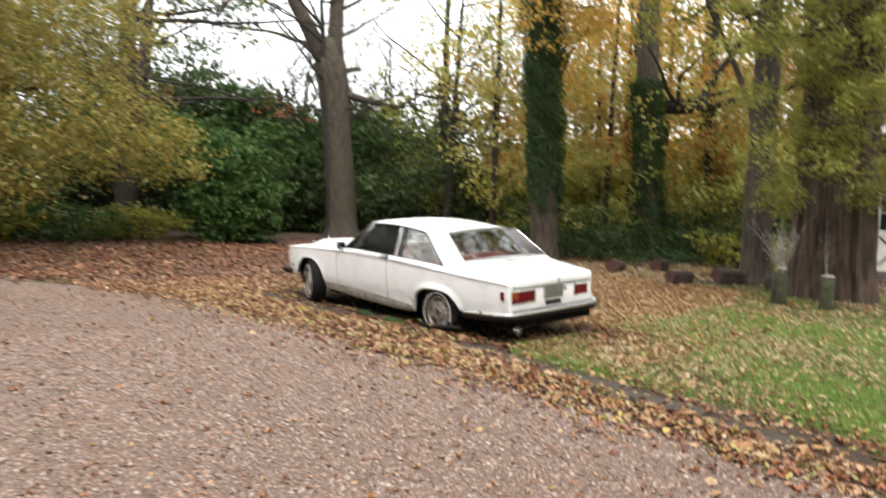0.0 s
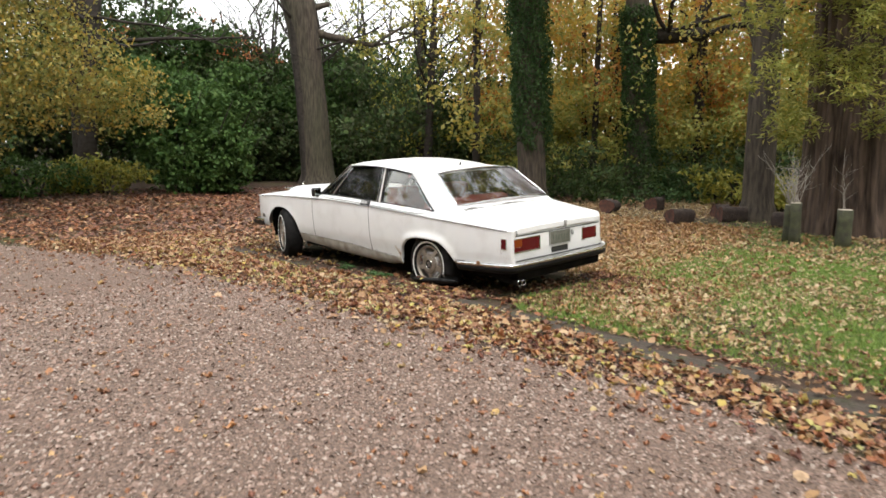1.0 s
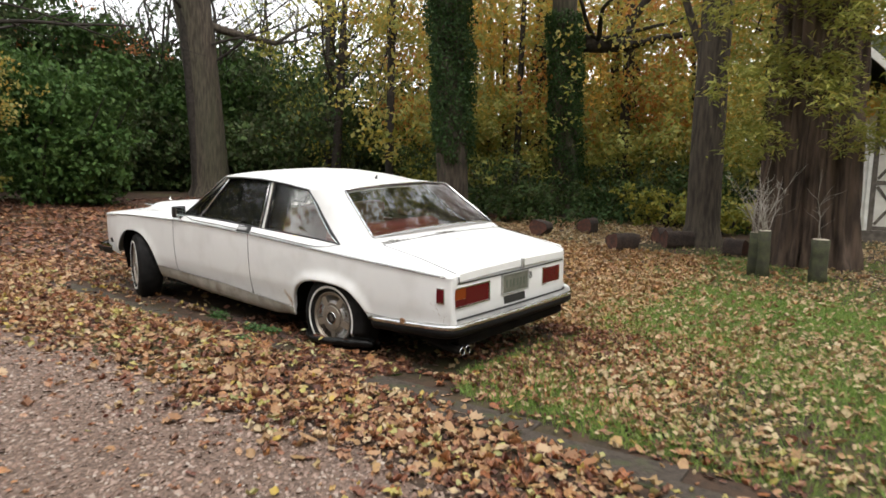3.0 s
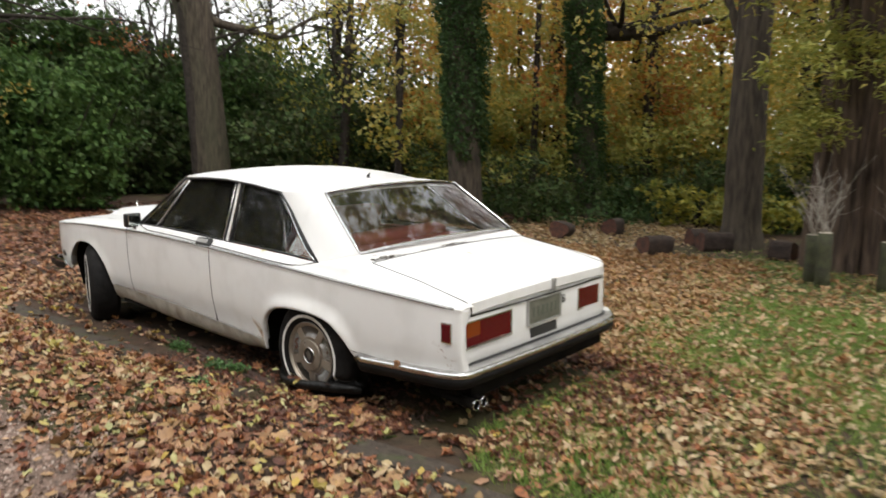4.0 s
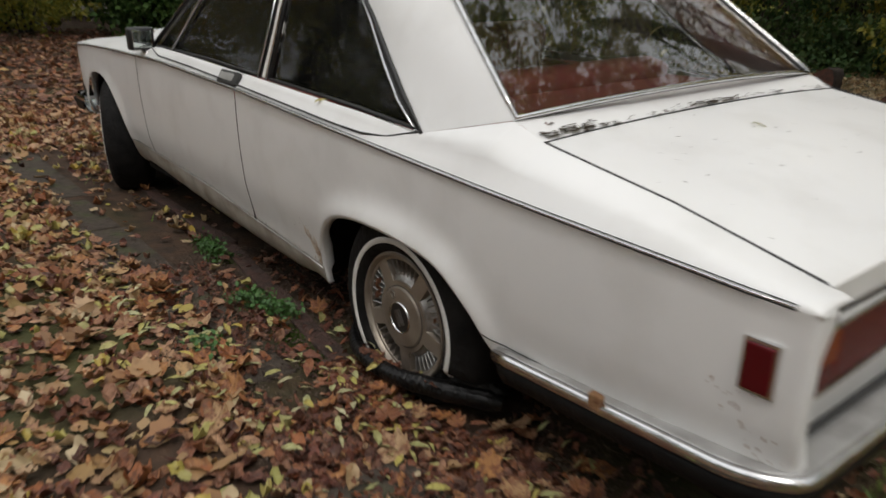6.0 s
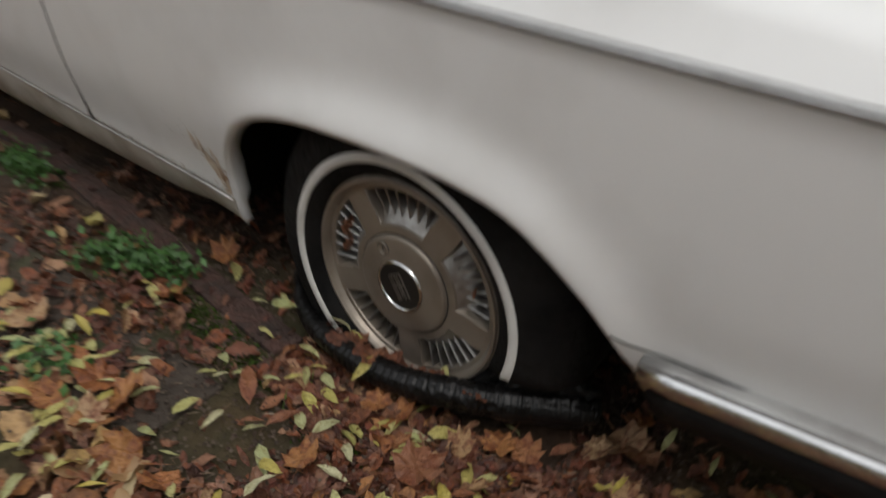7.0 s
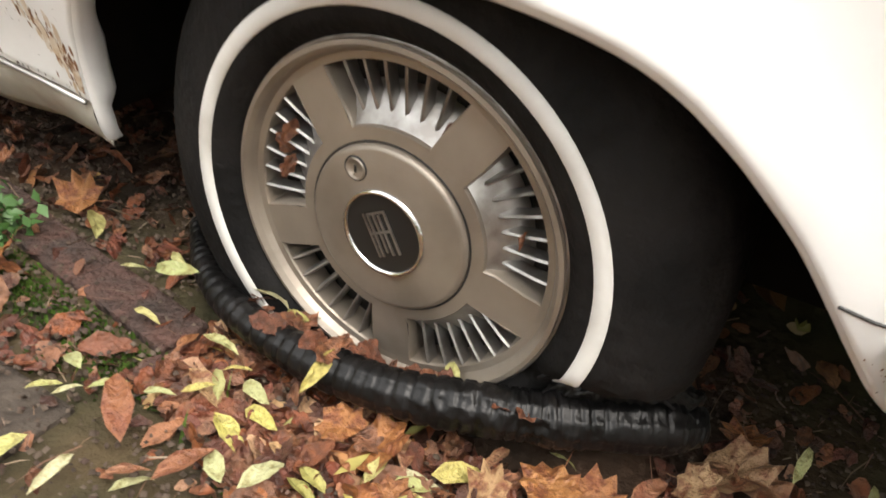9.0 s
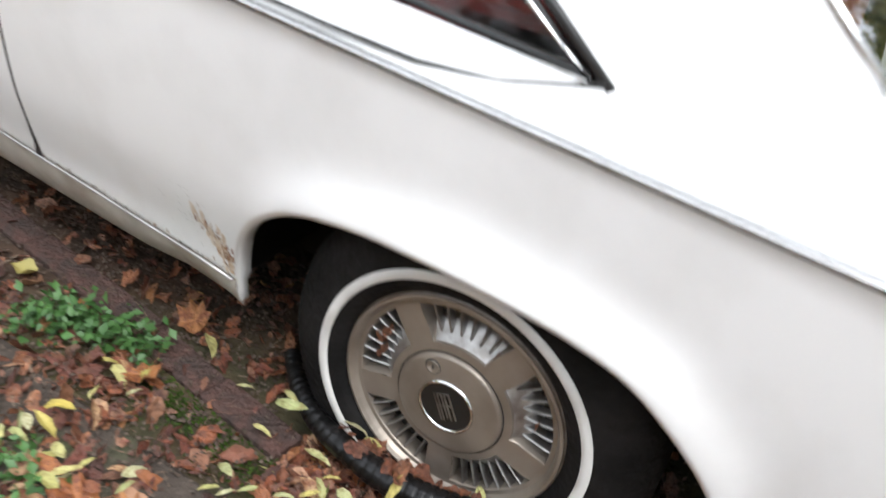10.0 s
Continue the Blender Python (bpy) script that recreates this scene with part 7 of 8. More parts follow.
    leaves("creeper", [((x, -0.45, H - 0.1 + 0.2 * math.sin(3 * x)), (0.5, 0.25, 0.3)) for x in np.linspace(-1.0, 2.4, 9)], 1500, 0.13, M["gold"], 77, t, "golden creeper along the eaves")


cottage()

fence = tagged(empty("fence"), "weathered upright board fence behind bushes", "fence")
for k in range(12):
    bm = bmesh.new()
    box(bm, (-0.065, -0.012, 0), (0.065, 0.012, 1.5), 0.004)
    b = part("board", bm, M["fence"], fence)
    bx, by = -6.2 + k * 0.15, 18.2 - k * 0.02
    b.matrix_world = pose(bx, by, gz(bx, by), 0, 0, -3)
bm = bmesh.new()
box(bm, (-6.3, 18.22, 1.0), (-4.5, 18.28, 1.1))
part("rail", bm, M["fence"], fence)

# ---- fallen leaves, grass and weeds ----
rng = np.random.default_rng(9)
def litter(name, n, x0, x1, y0, y1, size, material, template, dens=None, lift=(0.003, 0.02), label="", tilt=0.28, clear=0.165):
    x, y = rng.uniform(x0, x1, n), rng.uniform(y0, y1, n)
    if dens is not None:
        k = rng.random(n) < dens(x, y)
        x, y = x[k], y[k]
    p = np.stack([x, y, height(x, y) + rng.uniform(*lift, len(x))], -1)
    # nothing under the car's rubber
    k = ~((np.abs(x + 0.77) < clear) & (np.abs(y) < 0.34)) & ~((np.abs(x + 0.75) < 0.17) & (np.abs(y - 3.06) < 0.2))
    p = p[k]
    scatter(name, *template, p, rotations(rng, len(p), tilt), size * rng.uniform(0.55, 1.3, len(p)), material, label, "leaves", flex=0.25, rng=rng, smooth=True)


def band(x, y):
    """Thick along the drive's edge, thinning over gravel and lawn."""
    e = drive_edge(y)
    kx = kerb_x(y) + 0.12
    lawn_side = np.where((y < -1.2) & (x > kx), 0.3, 1.0)
    return lawn_side * np.where(x < e, np.exp((x - e) / 0.22), np.where(x < -0.9, 1.0, np.exp(-(x + 0.9) / 0.5) * 0.7 + 0.06))


def lawn(x, y):
    patch = 0.5 + 0.5 * np.sin(1.7 * x + 0.4 * y) * np.sin(1.1 * y - 0.6 * x)
    return np.where(x > -0.95, np.where(y < -1.3 + 0.25 * x, np.where((x < 2.2) & (y > -3.2), 0.28 + 0.46 * patch, 0.13 + 0.32 * patch), 0.45 + 0.55 * patch), 0)


def paving(x, y):
    """A trodden dark patch beside the flat tyre where few leaves lie."""
    return 0.12 + 0.88 * smoothstep(0.75, 1.2, np.hypot((x + 1.175) / 0.105, (y - 0.20) / 0.15) + 0.12 * np.sin(23 * x + 17 * y))


def open_strip(x, y):
    """Where kerb stone, brick and soil lie bare ahead of the flat tyre."""
    u = x - brick_x(y)
    inside = smoothstep(np.where(u < -0.1, -0.05, 0.1), np.where(u < -0.1, 0.12, 0.26), y) * (1 - smoothstep(1.5, 2.2, y))
    under = (np.abs(x) < 0.85) & (y > -1.25) & (y < 3.7)
    bare = np.where(u < -0.36, 0.8, np.where(u < -0.22, 0.32, np.where(u < -0.12, 0.10, np.where(u < -0.07, 0.2, np.where(u < 0.08, 0.02, 0.10)))))
    beside = smoothstep(-1.4, -1.25, x) * (1 - smoothstep(-0.5, -0.4, x)) * (1 - smoothstep(0.9, 1.2, y)) * smoothstep(-0.85, -0.6, y)
    kx = kerb_x(y)
    wave = 0.5 + 0.5 * np.sin(3.3 * y + 1.0) * np.sin(1.7 * y)
    kerb_line = np.where((np.abs(x - kx - 0.05) < 0.10 + 0.05 * wave) & (y < -0.55), 0.03 + 0.14 * wave, 1.0) * np.where((np.abs(x + 0.93) < 0.40) & (y < -0.45) & (y > -1.2 - 0.1 * np.sin(9 * x)), 0.15, 1.0)
    # trodden soil along the sill to the front wheel
    soil = (1 - smoothstep(0.16, 0.25, np.abs(x + 1.09 + 0.04 * (y - 2.2) + 0.03 * np.sin(4 * y)))) * smoothstep(1.0, 1.4, y) * (1 - smoothstep(4.0, 4.5, y))
    kerb_line = kerb_line * (1 - 0.92 * soil)
    return paving(x, y) * kerb_line * (1 - inside * (1 - bare)) * (1 - 0.93 * beside) * np.where(under, 0.12, 1.0)


def edge_band(x, y):
    return band(x, y) * open_strip(x, y)


litter("leaf_litter", 3400, -3.4, 0.6, -5.5, 6.5, 0.078, M["litter_tan"], MAPLE, edge_band, (0.008, 0.04), "fallen tan and orange-brown maple leaves")
litter("leaf_litter", 18000, -3.4, 0.6, -5.5, 6.5, 0.057, M["litter"], CRUMPLE, edge_band, (0.002, 0.03), "thick curled brown leaves along the drive")
litter("leaf_litter", 3800, -3.2, -0.9, -5.5, 6.5, 0.055, M["litter_pale"], CRUMPLE, edge_band, (0.006, 0.035), "pale tan fallen leaves along the drive", 0.35)
litter("leaf_litter", 10000, -3.0, 0.4, -5.5, 6.5, 0.052, M["litter_red"], CRUMPLE, edge_band, (0.002, 0.025), "dark red-brown fallen leaves")
litter("leaf_litter", 3200, -3.0, 2.0, -5.5, 5.0, 0.055, M["litter_yellow"], CRUMPLE, edge_band, (0.01, 0.04), "yellow fallen leaves")
litter("leaf_litter", 8000, -0.95, 1.2, -1.75, -0.7, 0.042, M["litter_red"], CRUMPLE, lambda x, y: np.where(y > -1.35 - 0.25 * np.sin(3 * x), 0.75, 0.3) * open_strip(x, y), (0.002, 0.03), "red-brown leaves and straw under the tail", 0.45)
litter("leaf_litter", 3500, -0.95, 1.6, -2.6, -0.9, 0.045, M["litter"], CRUMPLE, lambda x, y: 0.6 * open_strip(x, y) + 0 * y, (0.004, 0.035), "brown leaves behind the tail", 0.45)
litter("leaf_litter", 9000, -1.0, 3.2, -4.5, 0.0, 0.05, M["litter_pale"], CRUMPLE, lambda x, y: lawn(x, y) * open_strip(x, y), (0.004, 0.03), "brown leaves behind the car", 0.4)
litter("leaf_litter", 12000, -1.0, 5.0, -6.5, 5.0, 0.06, M["litter_pale"], CRUMPLE, lambda x, y: lawn(x, y) * open_strip(x, y), (0.004, 0.04), "brown leaves lying in the grass", 0.4)
litter("leaf_litter", 25000, 3.0, 14.0, -3.5, 7.0, 0.07, M["litter_pale"], CRUMPLE, lambda x, y: lawn(x, y) * open_strip(x, y), (0.004, 0.03), "scattered brown leaves on grass")
litter("leaf_litter", 16000, 1.0, 7.5, -2.5, 5.0, 0.075, M["litter_tan"], CRUMPLE, lambda x, y: np.where(y > -1.6 + 0.2 * x, 0.9, 0.15), (0.004, 0.03), "brown leaves beside the car", 0.35)
litter("leaf_litter", 26000, -9.0, 12.0, 4.2, 14.0, 0.095, M["litter"], LEAF, lambda x, y: np.where(x > drive_edge(y), 0.9, 0.04), (0.002, 0.03), "brown leaves covering the bank")
litter("leaf_litter", 22000, -9.0, 12.0, 6.5, 17.0, 0.11, M["litter_red"], LEAF, lambda x, y: np.where(x > drive_edge(y), 0.95, 0.0), (0.002, 0.03), "red-brown leaves covering the bank")
litter("leaf_litter", 5000, -9.0, -1.8, -6.8, 6.0, 0.035, M["litter"], CRUMPLE, None, (0.006, 0.012), "small broken leaves on gravel", 0.15)
litter("leaf_litter", 500, -9.0, -2.0, -6.5, 6.0, 0.06, M["litter"], CRUMPLE, None, (0.006, 0.012), "stray leaves on gravel", 0.15)

# the same leaves go on along the drive and over the lawn behind the walker
def fade(x, y):
    return smoothstep(-16.0, -8.0, y)
litter("leaf_litter", 15000, -4.6, 0.6, -16.0, -5.0, 0.07, M["litter"], CRUMPLE, lambda x, y: edge_band(x, y) * fade(x, y), (0.004, 0.03), "brown leaves along the drive")
litter("leaf_litter", 16000, -2.0, 14.0, -16.0, -3.0, 0.075, M["litter_pale"], CRUMPLE, lambda x, y: lawn(x, y) * fade(x, y), (0.004, 0.03), "scattered brown leaves on the lawn")
# close by the flat tyre: crumbled small leaves, and single leaves that can be picked out
def near_tyre(x, y):
    u = x - brick_x(y)
    ahead = np.where(np.abs(u) < 0.075, 0.025, np.where(u < -0.12, 0.19, np.where(u < 0, 0.10, np.where(x > -0.80, 0.10, 0.24))))
    behind = np.where(u < -0.16, 0.55, np.where((x > -0.80 + 0.2 * (y + 0.4)) & (y < -0.1), 0.06, 1.0))
    return np.where(y > 0.25 - 0.22 * (u < -0.12), ahead, behind) * paving(x, y)
for k, (nn, sz, mm) in enumerate(((5200, 0.044, "litter_red"), (6500, 0.036, "litter_red"), (7500, 0.030, "litter_red"), (2000, 0.048, "litter"))):
    litter("leaf_litter", nn, -1.4, -0.45, -0.85, 1.4, sz, M[mm], DRY[k], near_tyre, (0.0, 0.024), "withered red-brown leaves by the tyre", 0.5, 0.13)
litter("leaf_litter", 7000, -1.4, -0.45, -0.85, 1.4, 0.014, M["litter_red"], LEAF, near_tyre, (0.0, 0.014), "broken bits of red-brown leaf by the tyre", 0.7, 0.13)
litter("leaf_litter", 70, -1.4, -0.9, -0.9, 0.3, 0.05, M["litter_yellow"], LONG, near_tyre, (0.018, 0.032), "narrow yellow-green leaves by the tyre", 0.4)
litter("leaf_litter", 420, -1.15, -0.5, -0.75, 0.5, 0.018, M["dirt"], CRUMPLE, near_tyre, (0.0, 0.012), "black rotten leaf crumbs by the tyre", 0.5)

pile = tagged(empty("loose_leaves"), "large loose autumn leaves lying by the flat tyre", "leaves")
def curled(tv, tf, sub, seed, wild=0.6):
    me = bpy.data.meshes.new("leaf")
    r2 = random.Random(seed)
    vs = [(x * r2.uniform(0.9, 1.1), y * r2.uniform(0.9, 1.1), z * r2.uniform(1 - wild, 1 + wild) + 0.08 * math.sin(3 * x + seed) + 0.06 * math.sin(4 * y)) for x, y, z in tv]
    bm = bmesh.new()
    vv = [bm.verts.new(v) for v in vs]
    for f in tf:
        bm.faces.new([vv[i] for i in f])
    if sub:
        # a thin bent stalk
        st = [bm.verts.new(q) for q in ((-0.012, -0.33, 0.03), (0.012, -0.33, 0.03), (0.05, -0.62, 0.09), (0.03, -0.62, 0.09), (0.10, -0.92, 0.05))]
        bm.faces.new((st[0], st[1], st[2], st[3]))
        bm.faces.new((st[3], st[2], st[4]))
    # finer, with a rippled surface between the veins
    bmesh.ops.subdivide_edges(bm, edges=bm.edges[:], cuts=2, use_grid_fill=True, smooth=0.25)
    for v in bm.verts:
        v.co.z += 0.03 * math.sin(11 * v.co.x + seed) * math.sin(9 * v.co.y + 2 * seed)
    bm.to_mesh(me)
    bm.free()
    me.shade_smooth()
    return me
oval = ([(0, 0, 0), (0.16, 0.2, 0.05), (0.2, 0.5, 0.06), (0.13, 0.8, 0.02), (0, 1.05, -0.05), (-0.13, 0.8, 0.02), (-0.2, 0.5, 0.06), (-0.16, 0.2, 0.05), (0, 0.5, -0.01)], [(0, 1, 8), (1, 2, 8), (2, 3, 8), (3, 4, 8), (4, 5, 8), (5, 6, 8), (6, 7, 8), (7, 0, 8)])
narrow = ([(x * 0.62, y, z) for x, y, z in oval[0]], oval[1])
kinds = []
for s in range(4):
    for tpl, mm, sz in ((MAPLE, mat("orange_leaf", objrand=[(0.34, 0.13, 0.045), (0.38, 0.18, 0.06), (0.23, 0.085, 0.04), (0.44, 0.29, 0.16), (0.38, 0.23, 0.11)], rough=0.42, color2=(0.18, 0.055, 0.025), scale=5, mix=(0.45, 0.7), bump=0.5, bump_scale=12, trans=0.1, stain=(0.09, 0.03, 0.015), stain_scale=10, stain_amount=0.7) if s == 0 else None, 0.115), (narrow, mat("yellow_leaf", objrand=[(0.48, 0.43, 0.12), (0.44, 0.45, 0.23), (0.52, 0.41, 0.08), (0.36, 0.39, 0.17), (0.53, 0.50, 0.31)], rough=0.38, color2=(0.20, 0.16, 0.04), scale=7, mix=(0.5, 0.75), bump=0.4, bump_scale=14, trans=0.12, stain=(0.14, 0.08, 0.03), stain_scale=16, stain_amount=0.4) if s == 0 else None, 0.085), (oval, None, 0.08)):
        me = curled(*tpl, tpl is MAPLE, s)
        key = "orange" if tpl is MAPLE else "yellow"
        if mm is None:
            mm = bpy.data.materials[{"orange": "orange_leaf", "yellow": "yellow_leaf"}[key]] if not (tpl is oval) else bpy.data.materials["yellow_leaf" if s % 2 else "orange_leaf"]
        me.materials.append(mm)
        kinds.append((me, sz))
for s in range(3):
    me = curled(*DRY[s], 0, s + 20, 0.05)
    me.materials.append(mat("dry_brown_leaf", objrand=[(0.18, 0.06, 0.03), (0.25, 0.10, 0.045), (0.13, 0.045, 0.028), (0.30, 0.14, 0.075)], rough=0.4, color2=(0.07, 0.028, 0.016), scale=5, mix=(0.42, 0.7), bump=0.5, bump_scale=14, trans=0.1) if s == 0 else bpy.data.materials["dry_brown_leaf"])
    kinds.append((me, 0.04))
r3 = random.Random(12)
def lay(kind, x, y, z, s, yaw, tip=0.0, roll=0.0):
    me = kinds[kind][0]
    o = new("leaf", me)
    o.parent = pile
    o.matrix_world = pose(x, y, z, tip, roll, yaw) @ Matrix.Diagonal((s, s, s, 1))


# kinds: 0, 3, 6, 9 lobed orange; 1, 4, 7, 10 narrow yellow-green; 2, 8 oval orange; 5, 11 oval yellow
narrow_leaves = ((4, -0.914, 0.437, 0.042, -133), (10, -0.969, 0.34, 0.042, -176), (4, -0.956, 0.226, 0.065, 177), (1, -1.034, 0.123, 0.056, -45), (7, -0.992, 0.159, 0.034, -131), (5, -1.054, 0.108, 0.060, 164), (11, -1.025, 0.09, 0.046, 176), (4, -1.052, 0.162, 0.040, -128), (1, -1.112, 0.246, 0.042, -138), (4, -1.139, 0.265, 0.034, -125), (7, -1.15, 0.297, 0.036, -123), (10, -1.077, 0.195, 0.034, -147), (5, -1.086, 0.307, 0.044, 164), (1, -0.972, 0.008, 0.046, -158))
oval_leaves = ((8, -1.142, 0.15, 0.078, -40), (2, -1.157, 0.09, 0.060, -110), (5, -1.119, 0.012, 0.055, -107), (11, -1.07, -0.059, 0.046, -20), (5, -1.123, 0.029, 0.05, -31), (11, -0.991, 0.125, 0.046, 169), (2, -0.996, 0.23, 0.044, -76), (8, -1.015, 0.189, 0.069, 168), (8, -0.994, -0.105, 0.051, -62), (4, -0.872, -0.222, 0.036, -177), (5, -1.035, -0.083, 0.042, -93), (11, -0.977, -0.129, 0.06, -144), (2, -0.883, -0.26, 0.04, 157), (8, -0.882, -0.322, 0.051, -121), (2, -0.891, -0.183, 0.034, 66))
lobed_leaves = ((0, -0.821, 0.641, 0.075, 20), (3, -0.987, -0.065, 0.090, 200), (6, -0.913, -0.243, 0.070, 80), (9, -0.777, -0.408, 0.095, 140), (9, -0.707, -0.415, 0.065, 40), (3, -0.904, -0.287, 0.060, 300), (6, -0.821, -0.378, 0.055, 170), (0, -0.962, -0.193, 0.055, 10), (9, -1.01, 0.579, 0.080, 100), (9, -0.817, 0.851, 0.050, 220))
for kind, x, y, s, yaw in narrow_leaves + oval_leaves + lobed_leaves:
    lay(kind, x, y, float(height(x, y)) + 0.034, s * 1.05, yaw, r3.gauss(0, 9), r3.gauss(0, 9))
# folded brown leaves hanging over the roll, and a blotched yellow one behind it
for kind, p, s, yaw, tip, roll in ((12, (-0.945, 0.055, 0.184), 0.042, 70, 8, -35), (13, (-0.950, 0.032, 0.182), 0.045, 95, 0, -30), (5, (-0.905, 0.185, 0.170), 0.062, 185, 0, -25)):
    lay(kind, *(CAR @ Vector(p)), s, yaw, tip, roll)
for k in range(34):
    kind = r3.choice((0, 1, 2, 3, 4, 5, 7, 5, 10, 11, 1, 11))
    for _ in range(30):
        x, y = r3.gauss(-1.12, 0.22), r3.uniform(-0.75, 1.4)
        bare = y > (0.0 if x < -1.08 else 0.25) and -1.34 < x < -0.7
        if (x < -0.99 or abs(y) > 0.5) and not (bare and r3.random() < 0.85):
            break
    s = kinds[kind][1] * r3.uniform(0.5, 0.95)
    lay(kind, x, y, float(height(x, y)) + r3.uniform(0.022, 0.036), s, r3.uniform(0, 360), r3.gauss(0, 16), r3.gauss(0, 16))

for k in range(120):
    x, y = r3.uniform(-1.62, -1.24), r3.uniform(0.2, 1.5)
    kind = r3.choice((1, 4, 7, 10, 5, 11, 0, 3, 2, 9))
    lay(kind, x, y, float(height(x, y)) + r3.uniform(0.022, 0.036), kinds[kind][1] * r3.uniform(0.55, 0.95), r3.uniform(0, 360), r3.gauss(0, 14), r3.gauss(0, 14))
# drifts of pale yellow-green leaves
for cx, cy, n_leaves, spread in ((-1.11, -0.19, 8, 0.05), (-1.14, -0.33, 8, 0.05), (-1.27, 0.02, 12, 0.07), (-1.23, 0.32, 5, 0.08), (-1.29, 0.47, 16, 0.06), (-1.34, 0.66, 14, 0.08), (-1.10, 0.64, 9, 0.06)):
    for k in range(n_leaves):
        x, y = cx + r3.gauss(0, spread), cy + r3.gauss(0, spread)
        kind = r3.choice((5, 11, 5, 11, 1, 4, 2))
        lay(kind, x, y, float(height(x, y)) + r3.uniform(0.026, 0.042), r3.uniform(0.04, 0.062), r3.uniform(0, 360), r3.gauss(0, 14), r3.gauss(0, 14))
# big brown and orange leaves heaped behind the tyre and along the roll
for k in range(58):
    x, y = (r3.uniform(-1.03, -0.72), r3.uniform(-0.75, -0.42)) if k < 34 else (r3.uniform(-1.04, -0.96), r3.uniform(-0.5, 0.02))
    kind = r3.choice((0, 3, 6, 9, 2, 8, 9, 5, 1, 4, 12, 13, 14)) if k < 34 else r3.choice((0, 6, 2, 8, 5, 1, 7, 10, 12, 13, 14, 12))
    lay(kind, x, y, float(height(x, y)) + r3.uniform(0.024, 0.042), kinds[kind][1] * r3.uniform(0.45, 0.8) * (1.7 if kind > 11 else 1), r3.uniform(0, 360), r3.gauss(0, 18), r3.gauss(0, 18))

# leaves lodged between the tyre roll and the rim, and in the wheel's slots
for k in range(70):
    u = r3.uniform(-0.20, 0.20)
    q = CAR @ Vector((-0.905 + r3.uniform(-0.010, 0.012), u, 0.150 + 0.25 * max(0, -u - 0.06) + r3.uniform(-0.012, 0.012)))
    kind = 12 + r3.randrange(3) if r3.random() < 0.86 else r3.choice((1, 4, 5))
    lay(kind, *q, r3.uniform(0.022, 0.045) * (1.15 if kind < 12 else 1), r3.uniform(0, 360), r3.gauss(0, 14), r3.gauss(-14, 14))
for kind, y, z, s, yaw in ((4, 0.235, 0.195, 0.075, 20), (1, 0.262, 0.20, 0.045, 350), (4, 0.03, 0.178, 0.07, 100), (12, 0.115, 0.168, 0.04, 60), (13, 0.128, 0.168, 0.045, 20)):
    lay(kind, *(CAR @ Vector((-0.936, y, z))), s, yaw, r3.gauss(0, 12), -30)
for y, z, s in ((0.142, 0.395, 0.03), (0.150, 0.375, 0.028), (0.147, 0.35, 0.03), (-0.058, 0.455, 0.024), (-0.15, 0.365, 0.022), (-0.15, 0.30, 0.02)):
    lay(12 + r3.randrange(3), *(CAR @ Vector((-0.868, y, z))), s, r3.uniform(0, 360), 80, r3.uniform(-40, 40))

strays = tagged(empty("stray_leaves"), "single fallen leaves lying on the white car", "leaves")
for kind, x, y, z, s, yaw, tip, roll in ((4, -0.858, 0.42, 0.930, 0.05, 80, 0, -12), (12, -0.853, 0.13, 0.920, 0.03, 20, 0, -12), (12, -0.846, 0.30, 0.926, 0.022, 70, 0, -12),
                                         (1, 0.12, -0.13, 1.152, 0.045, 40, -32, 0), (5, 0.03, -0.22, 1.088, 0.04, 90, -32, 0), (1, -0.35, -0.02, 1.225, 0.04, 150, -32, 0),
                                         (5, -0.715, -0.35, 0.972, 0.05, 30, 0, 0), (12, -0.70, -0.40, 0.960, 0.04, 120, 0, 0), (1, -0.12, -0.62, 0.930, 0.04, 200, -8, 0)):
    o = new("leaf", kinds[kind][0])
    o.parent = strays
    o.matrix_world = CAR @ pose(x, y, z, tip, roll, yaw) @ Matrix.Diagonal((s, s, s, 1))

# grass and weeds
def blades(n, x0, x1, y0, y1, h, dens, name, label):
    x, y = rng.uniform(x0, x1, n), rng.uniform(y0, y1, n)
    k = rng.random(n) < dens(x, y)
    x, y = x[k], y[k]
    p = np.stack([x, y, height(x, y) - 0.004], -1)
    tv = [(-0.05, 0, 0), (0.05, 0, 0), (0.02, 0.18, 0.6), (0, 0.4, 1)]
    scatter(name, tv, [(0, 1, 2), (0, 2, 3)], p, rotations(rng, len(p), 0.3), h * rng.uniform(0.5, 1.4, len(p)), M["grass"], label, "grass")


def turf(x, y):
    patch = np.clip(0.72 + 0.5 * np.sin(0.9 * x + 1.3) * np.sin(0.8 * y + 0.5) + 0.3 * np.sin(2.7 * x - 1.9 * y), 0.18, 1)
    near = np.where((np.abs(x) < 0.95) & (y > -1.15) & (y < 3.8), 0.0, 1.0) * smoothstep(0.10, 0.24, x - kerb_x(y)) * (1 - smoothstep(-1.7, 0.6, y - 0.10 * x)) * np.where((x < -0.75) & (y > -1.35), 0.0, 1.0)
    return patch * near
blades(170000, -1.2, 4.5, -6.5, -0.6, 0.04, turf, "grass", "short green lawn grass between fallen leaves")
blades(120000, -1.2, 9.5, -7, 1.8, 0.05, turf, "grass", "short green lawn grass with fallen leaves")
blades(120000, -2.6, 12.0, -16.0, -5.0, 0.055, lambda x, y: turf(x, y) * fade(x, y), "grass", "lawn grass behind the walker")
blades(26000, -1.1, 1.8, -6, -1.0, 0.065, turf, "grass", "tufts of green grass along the kerb")
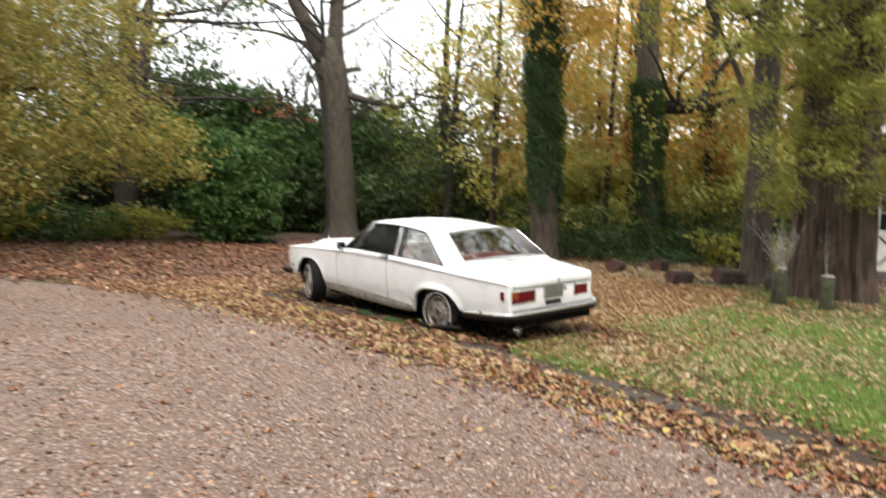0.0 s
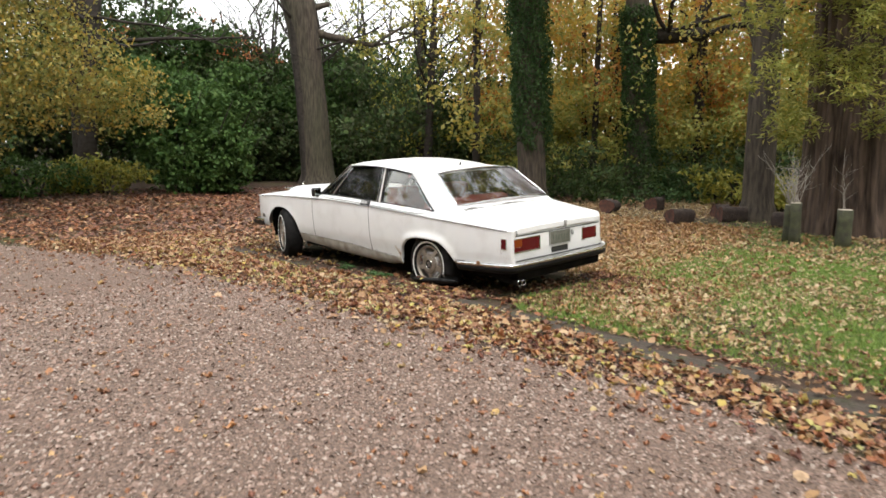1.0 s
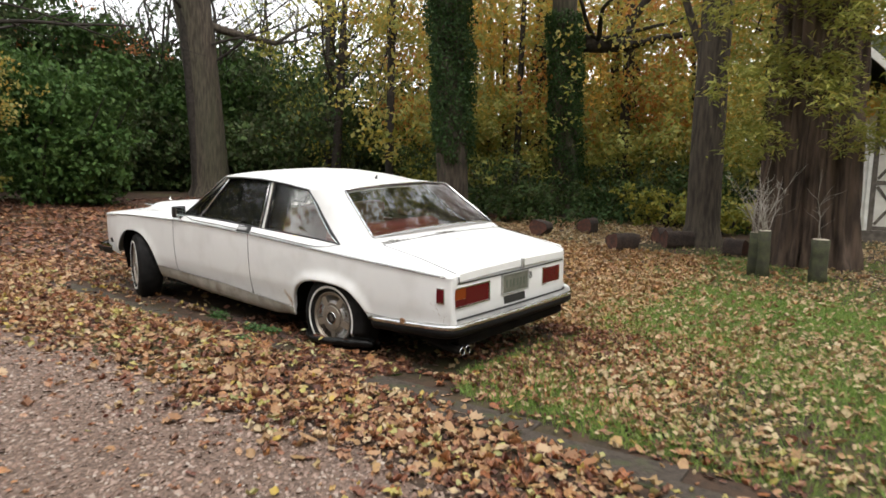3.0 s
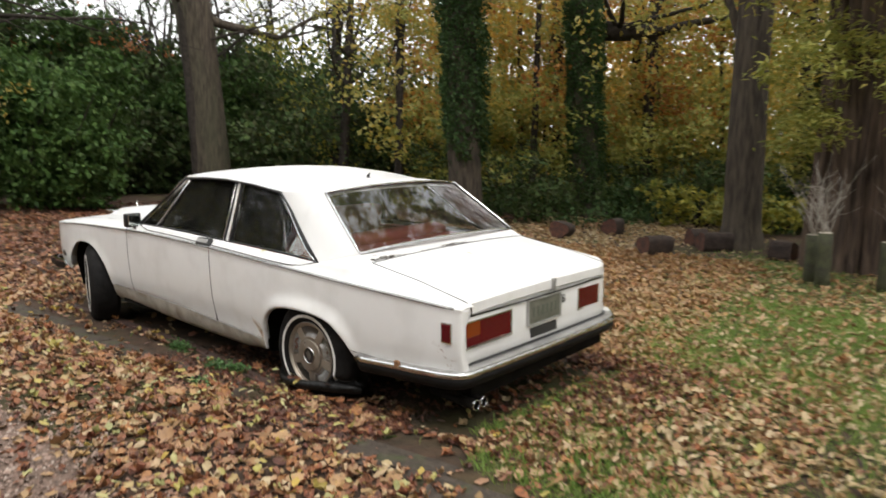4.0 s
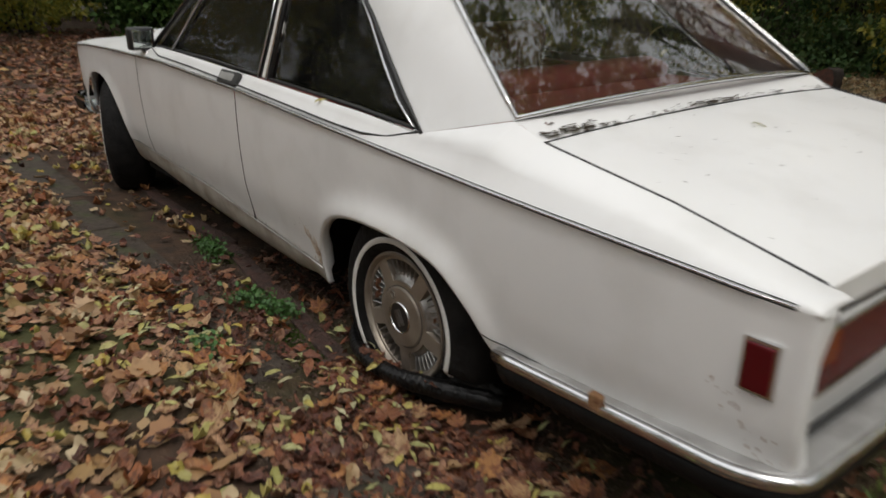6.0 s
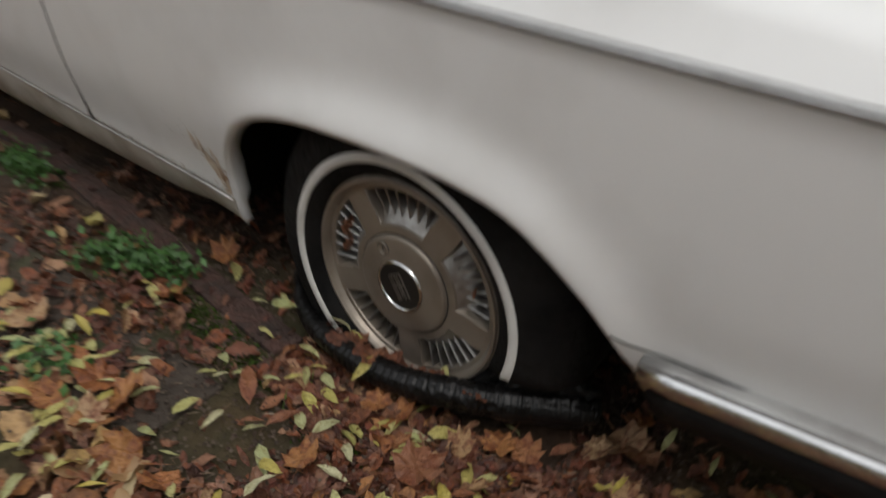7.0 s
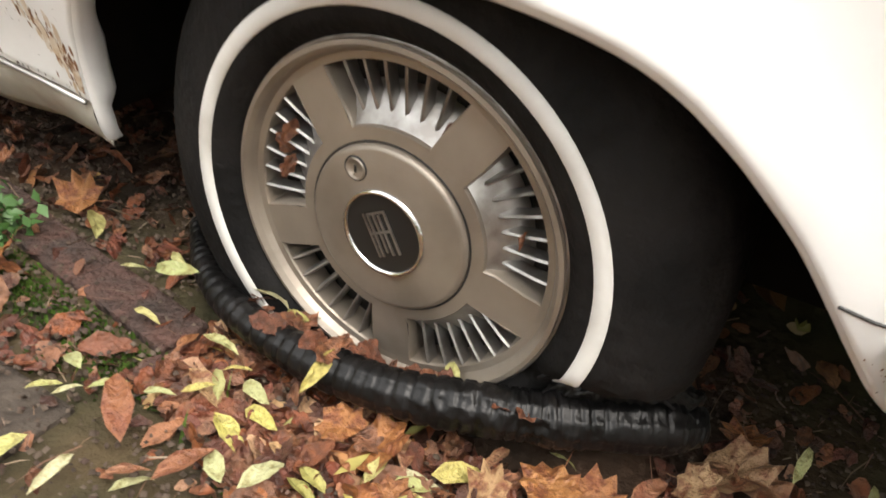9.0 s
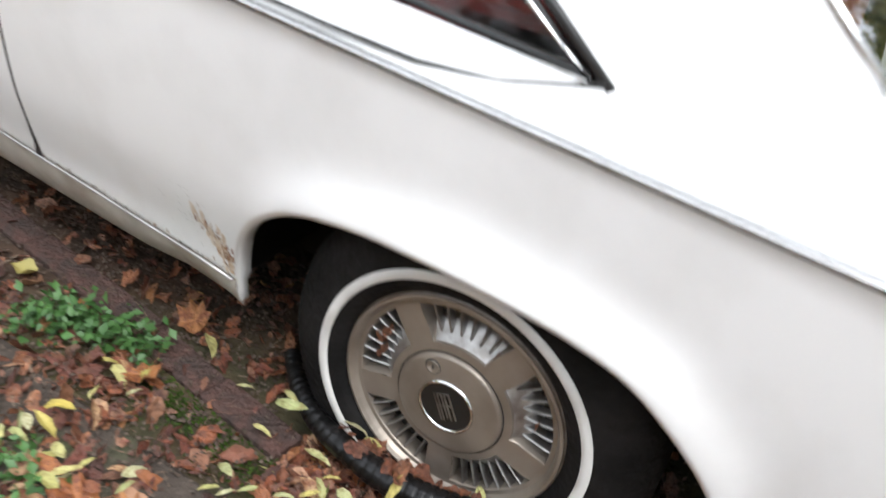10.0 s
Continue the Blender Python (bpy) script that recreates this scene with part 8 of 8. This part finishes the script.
blades(5000, -1.1, 12, -2, 6, 0.05, lambda x, y: np.where((np.abs(x) < 0.95) & (y > -1.15) & (y < 3.8), 0.0, 0.4), "grass", "thin grass among leaves")

def weed(x, y, n, seed):
    rg = np.random.default_rng(seed)
    p = np.stack([x + rg.normal(0, 0.032, n), y + rg.normal(0, 0.038, n), np.zeros(n)], -1)
    p[:, 2] = height(p[:, 0], p[:, 1]) + rg.uniform(0.01, 0.07, n)
    scatter("weed", *LEAF, p, rotations(rg, n, 0.6), 0.022 * rg.uniform(0.6, 1.4, n), M["weed"], "small bright green weed by the kerb", "weed")
for k, (wx, wy) in enumerate(((-0.965, 0.74), (-0.985, 0.83), (-0.945, 0.68), (-1.03, 0.85), (-1.31, 0.54), (-0.88, 1.6), (-0.89, 1.45))):
    weed(wx, wy, 120, 40 + k)
# straw, stalks and soil crumbs on the bare ground by the tyre
rg = np.random.default_rng(91)
def crumbs(name, n, size, material, template, label, cat, lift):
    x, y = rg.uniform(-1.45, -0.5, n), rg.uniform(-0.9, 1.5, n)
    k = ~((np.abs(x + 0.77) < 0.15) & (np.abs(y) < 0.33))
    p = np.stack([x, y, height(x, y) + rg.uniform(*lift, n)], -1)[k]
    scatter(name, *template, p, rotations(rg, len(p), 0.35), size * rg.uniform(0.4, 1.4, len(p)), material, label, cat)


crumbs("soil_crumbs", 14000, 0.009, M["crumb"], ([(0.5, 0, 0), (0, 0.45, 0.05), (-0.45, 0.08, 0), (0.05, -0.4, 0.02), (0.04, 0.03, 0.4)], [(0, 1, 4), (1, 2, 4), (2, 3, 4), (3, 0, 4)]), "dark crumbs of soil and grit", "soil", (0.002, 0.022))
crumbs("straw_bits", 900, 0.022, M["straw"], ([(-0.03, -0.5, 0), (0.03, -0.5, 0), (0.035, 0.1, 0.05), (0.02, 0.5, 0), (-0.03, 0.1, 0.07)], [(0, 1, 2), (0, 2, 4), (4, 2, 3)]), "thin dry straw and leaf stalks", "straw", (0.006, 0.03))
crumbs("leaf_stalks", 120, 0.075, M["straw"], ([(-0.012, -0.5, 0), (0.012, -0.5, 0), (0.05, 0.0, 0.06), (0.028, 0.0, 0.06), (0.0, 0.5, 0.02)], [(0, 1, 2), (0, 2, 3), (3, 2, 4)]), "long reddish leaf stalks", "stalks", (0.014, 0.032))
# moss between the kerb and the bricks
rg = np.random.default_rng(77)
n = 12000
y = rg.uniform(-0.9, 2.2, n)
x = brick_x(y) - 0.085 + rg.normal(0, 0.028, n)
k = (np.sin(9 * y + 14 * x) + np.sin(4.3 * y + 1) > 0.3) | ((y > 0.33) & (y < 0.62))
p = np.stack([x, y, height(x, y) + 0.004], -1)[k]
scatter("moss", [(-0.5, 0, 0), (0.5, 0, 0), (0, 0.2, 1)], [(0, 1, 2)], p, rotations(rg, len(p), 0.5), 0.0065 * rg.uniform(0.6, 1.4, len(p)), M["moss"], "green moss in the joint beside the kerb", "moss")
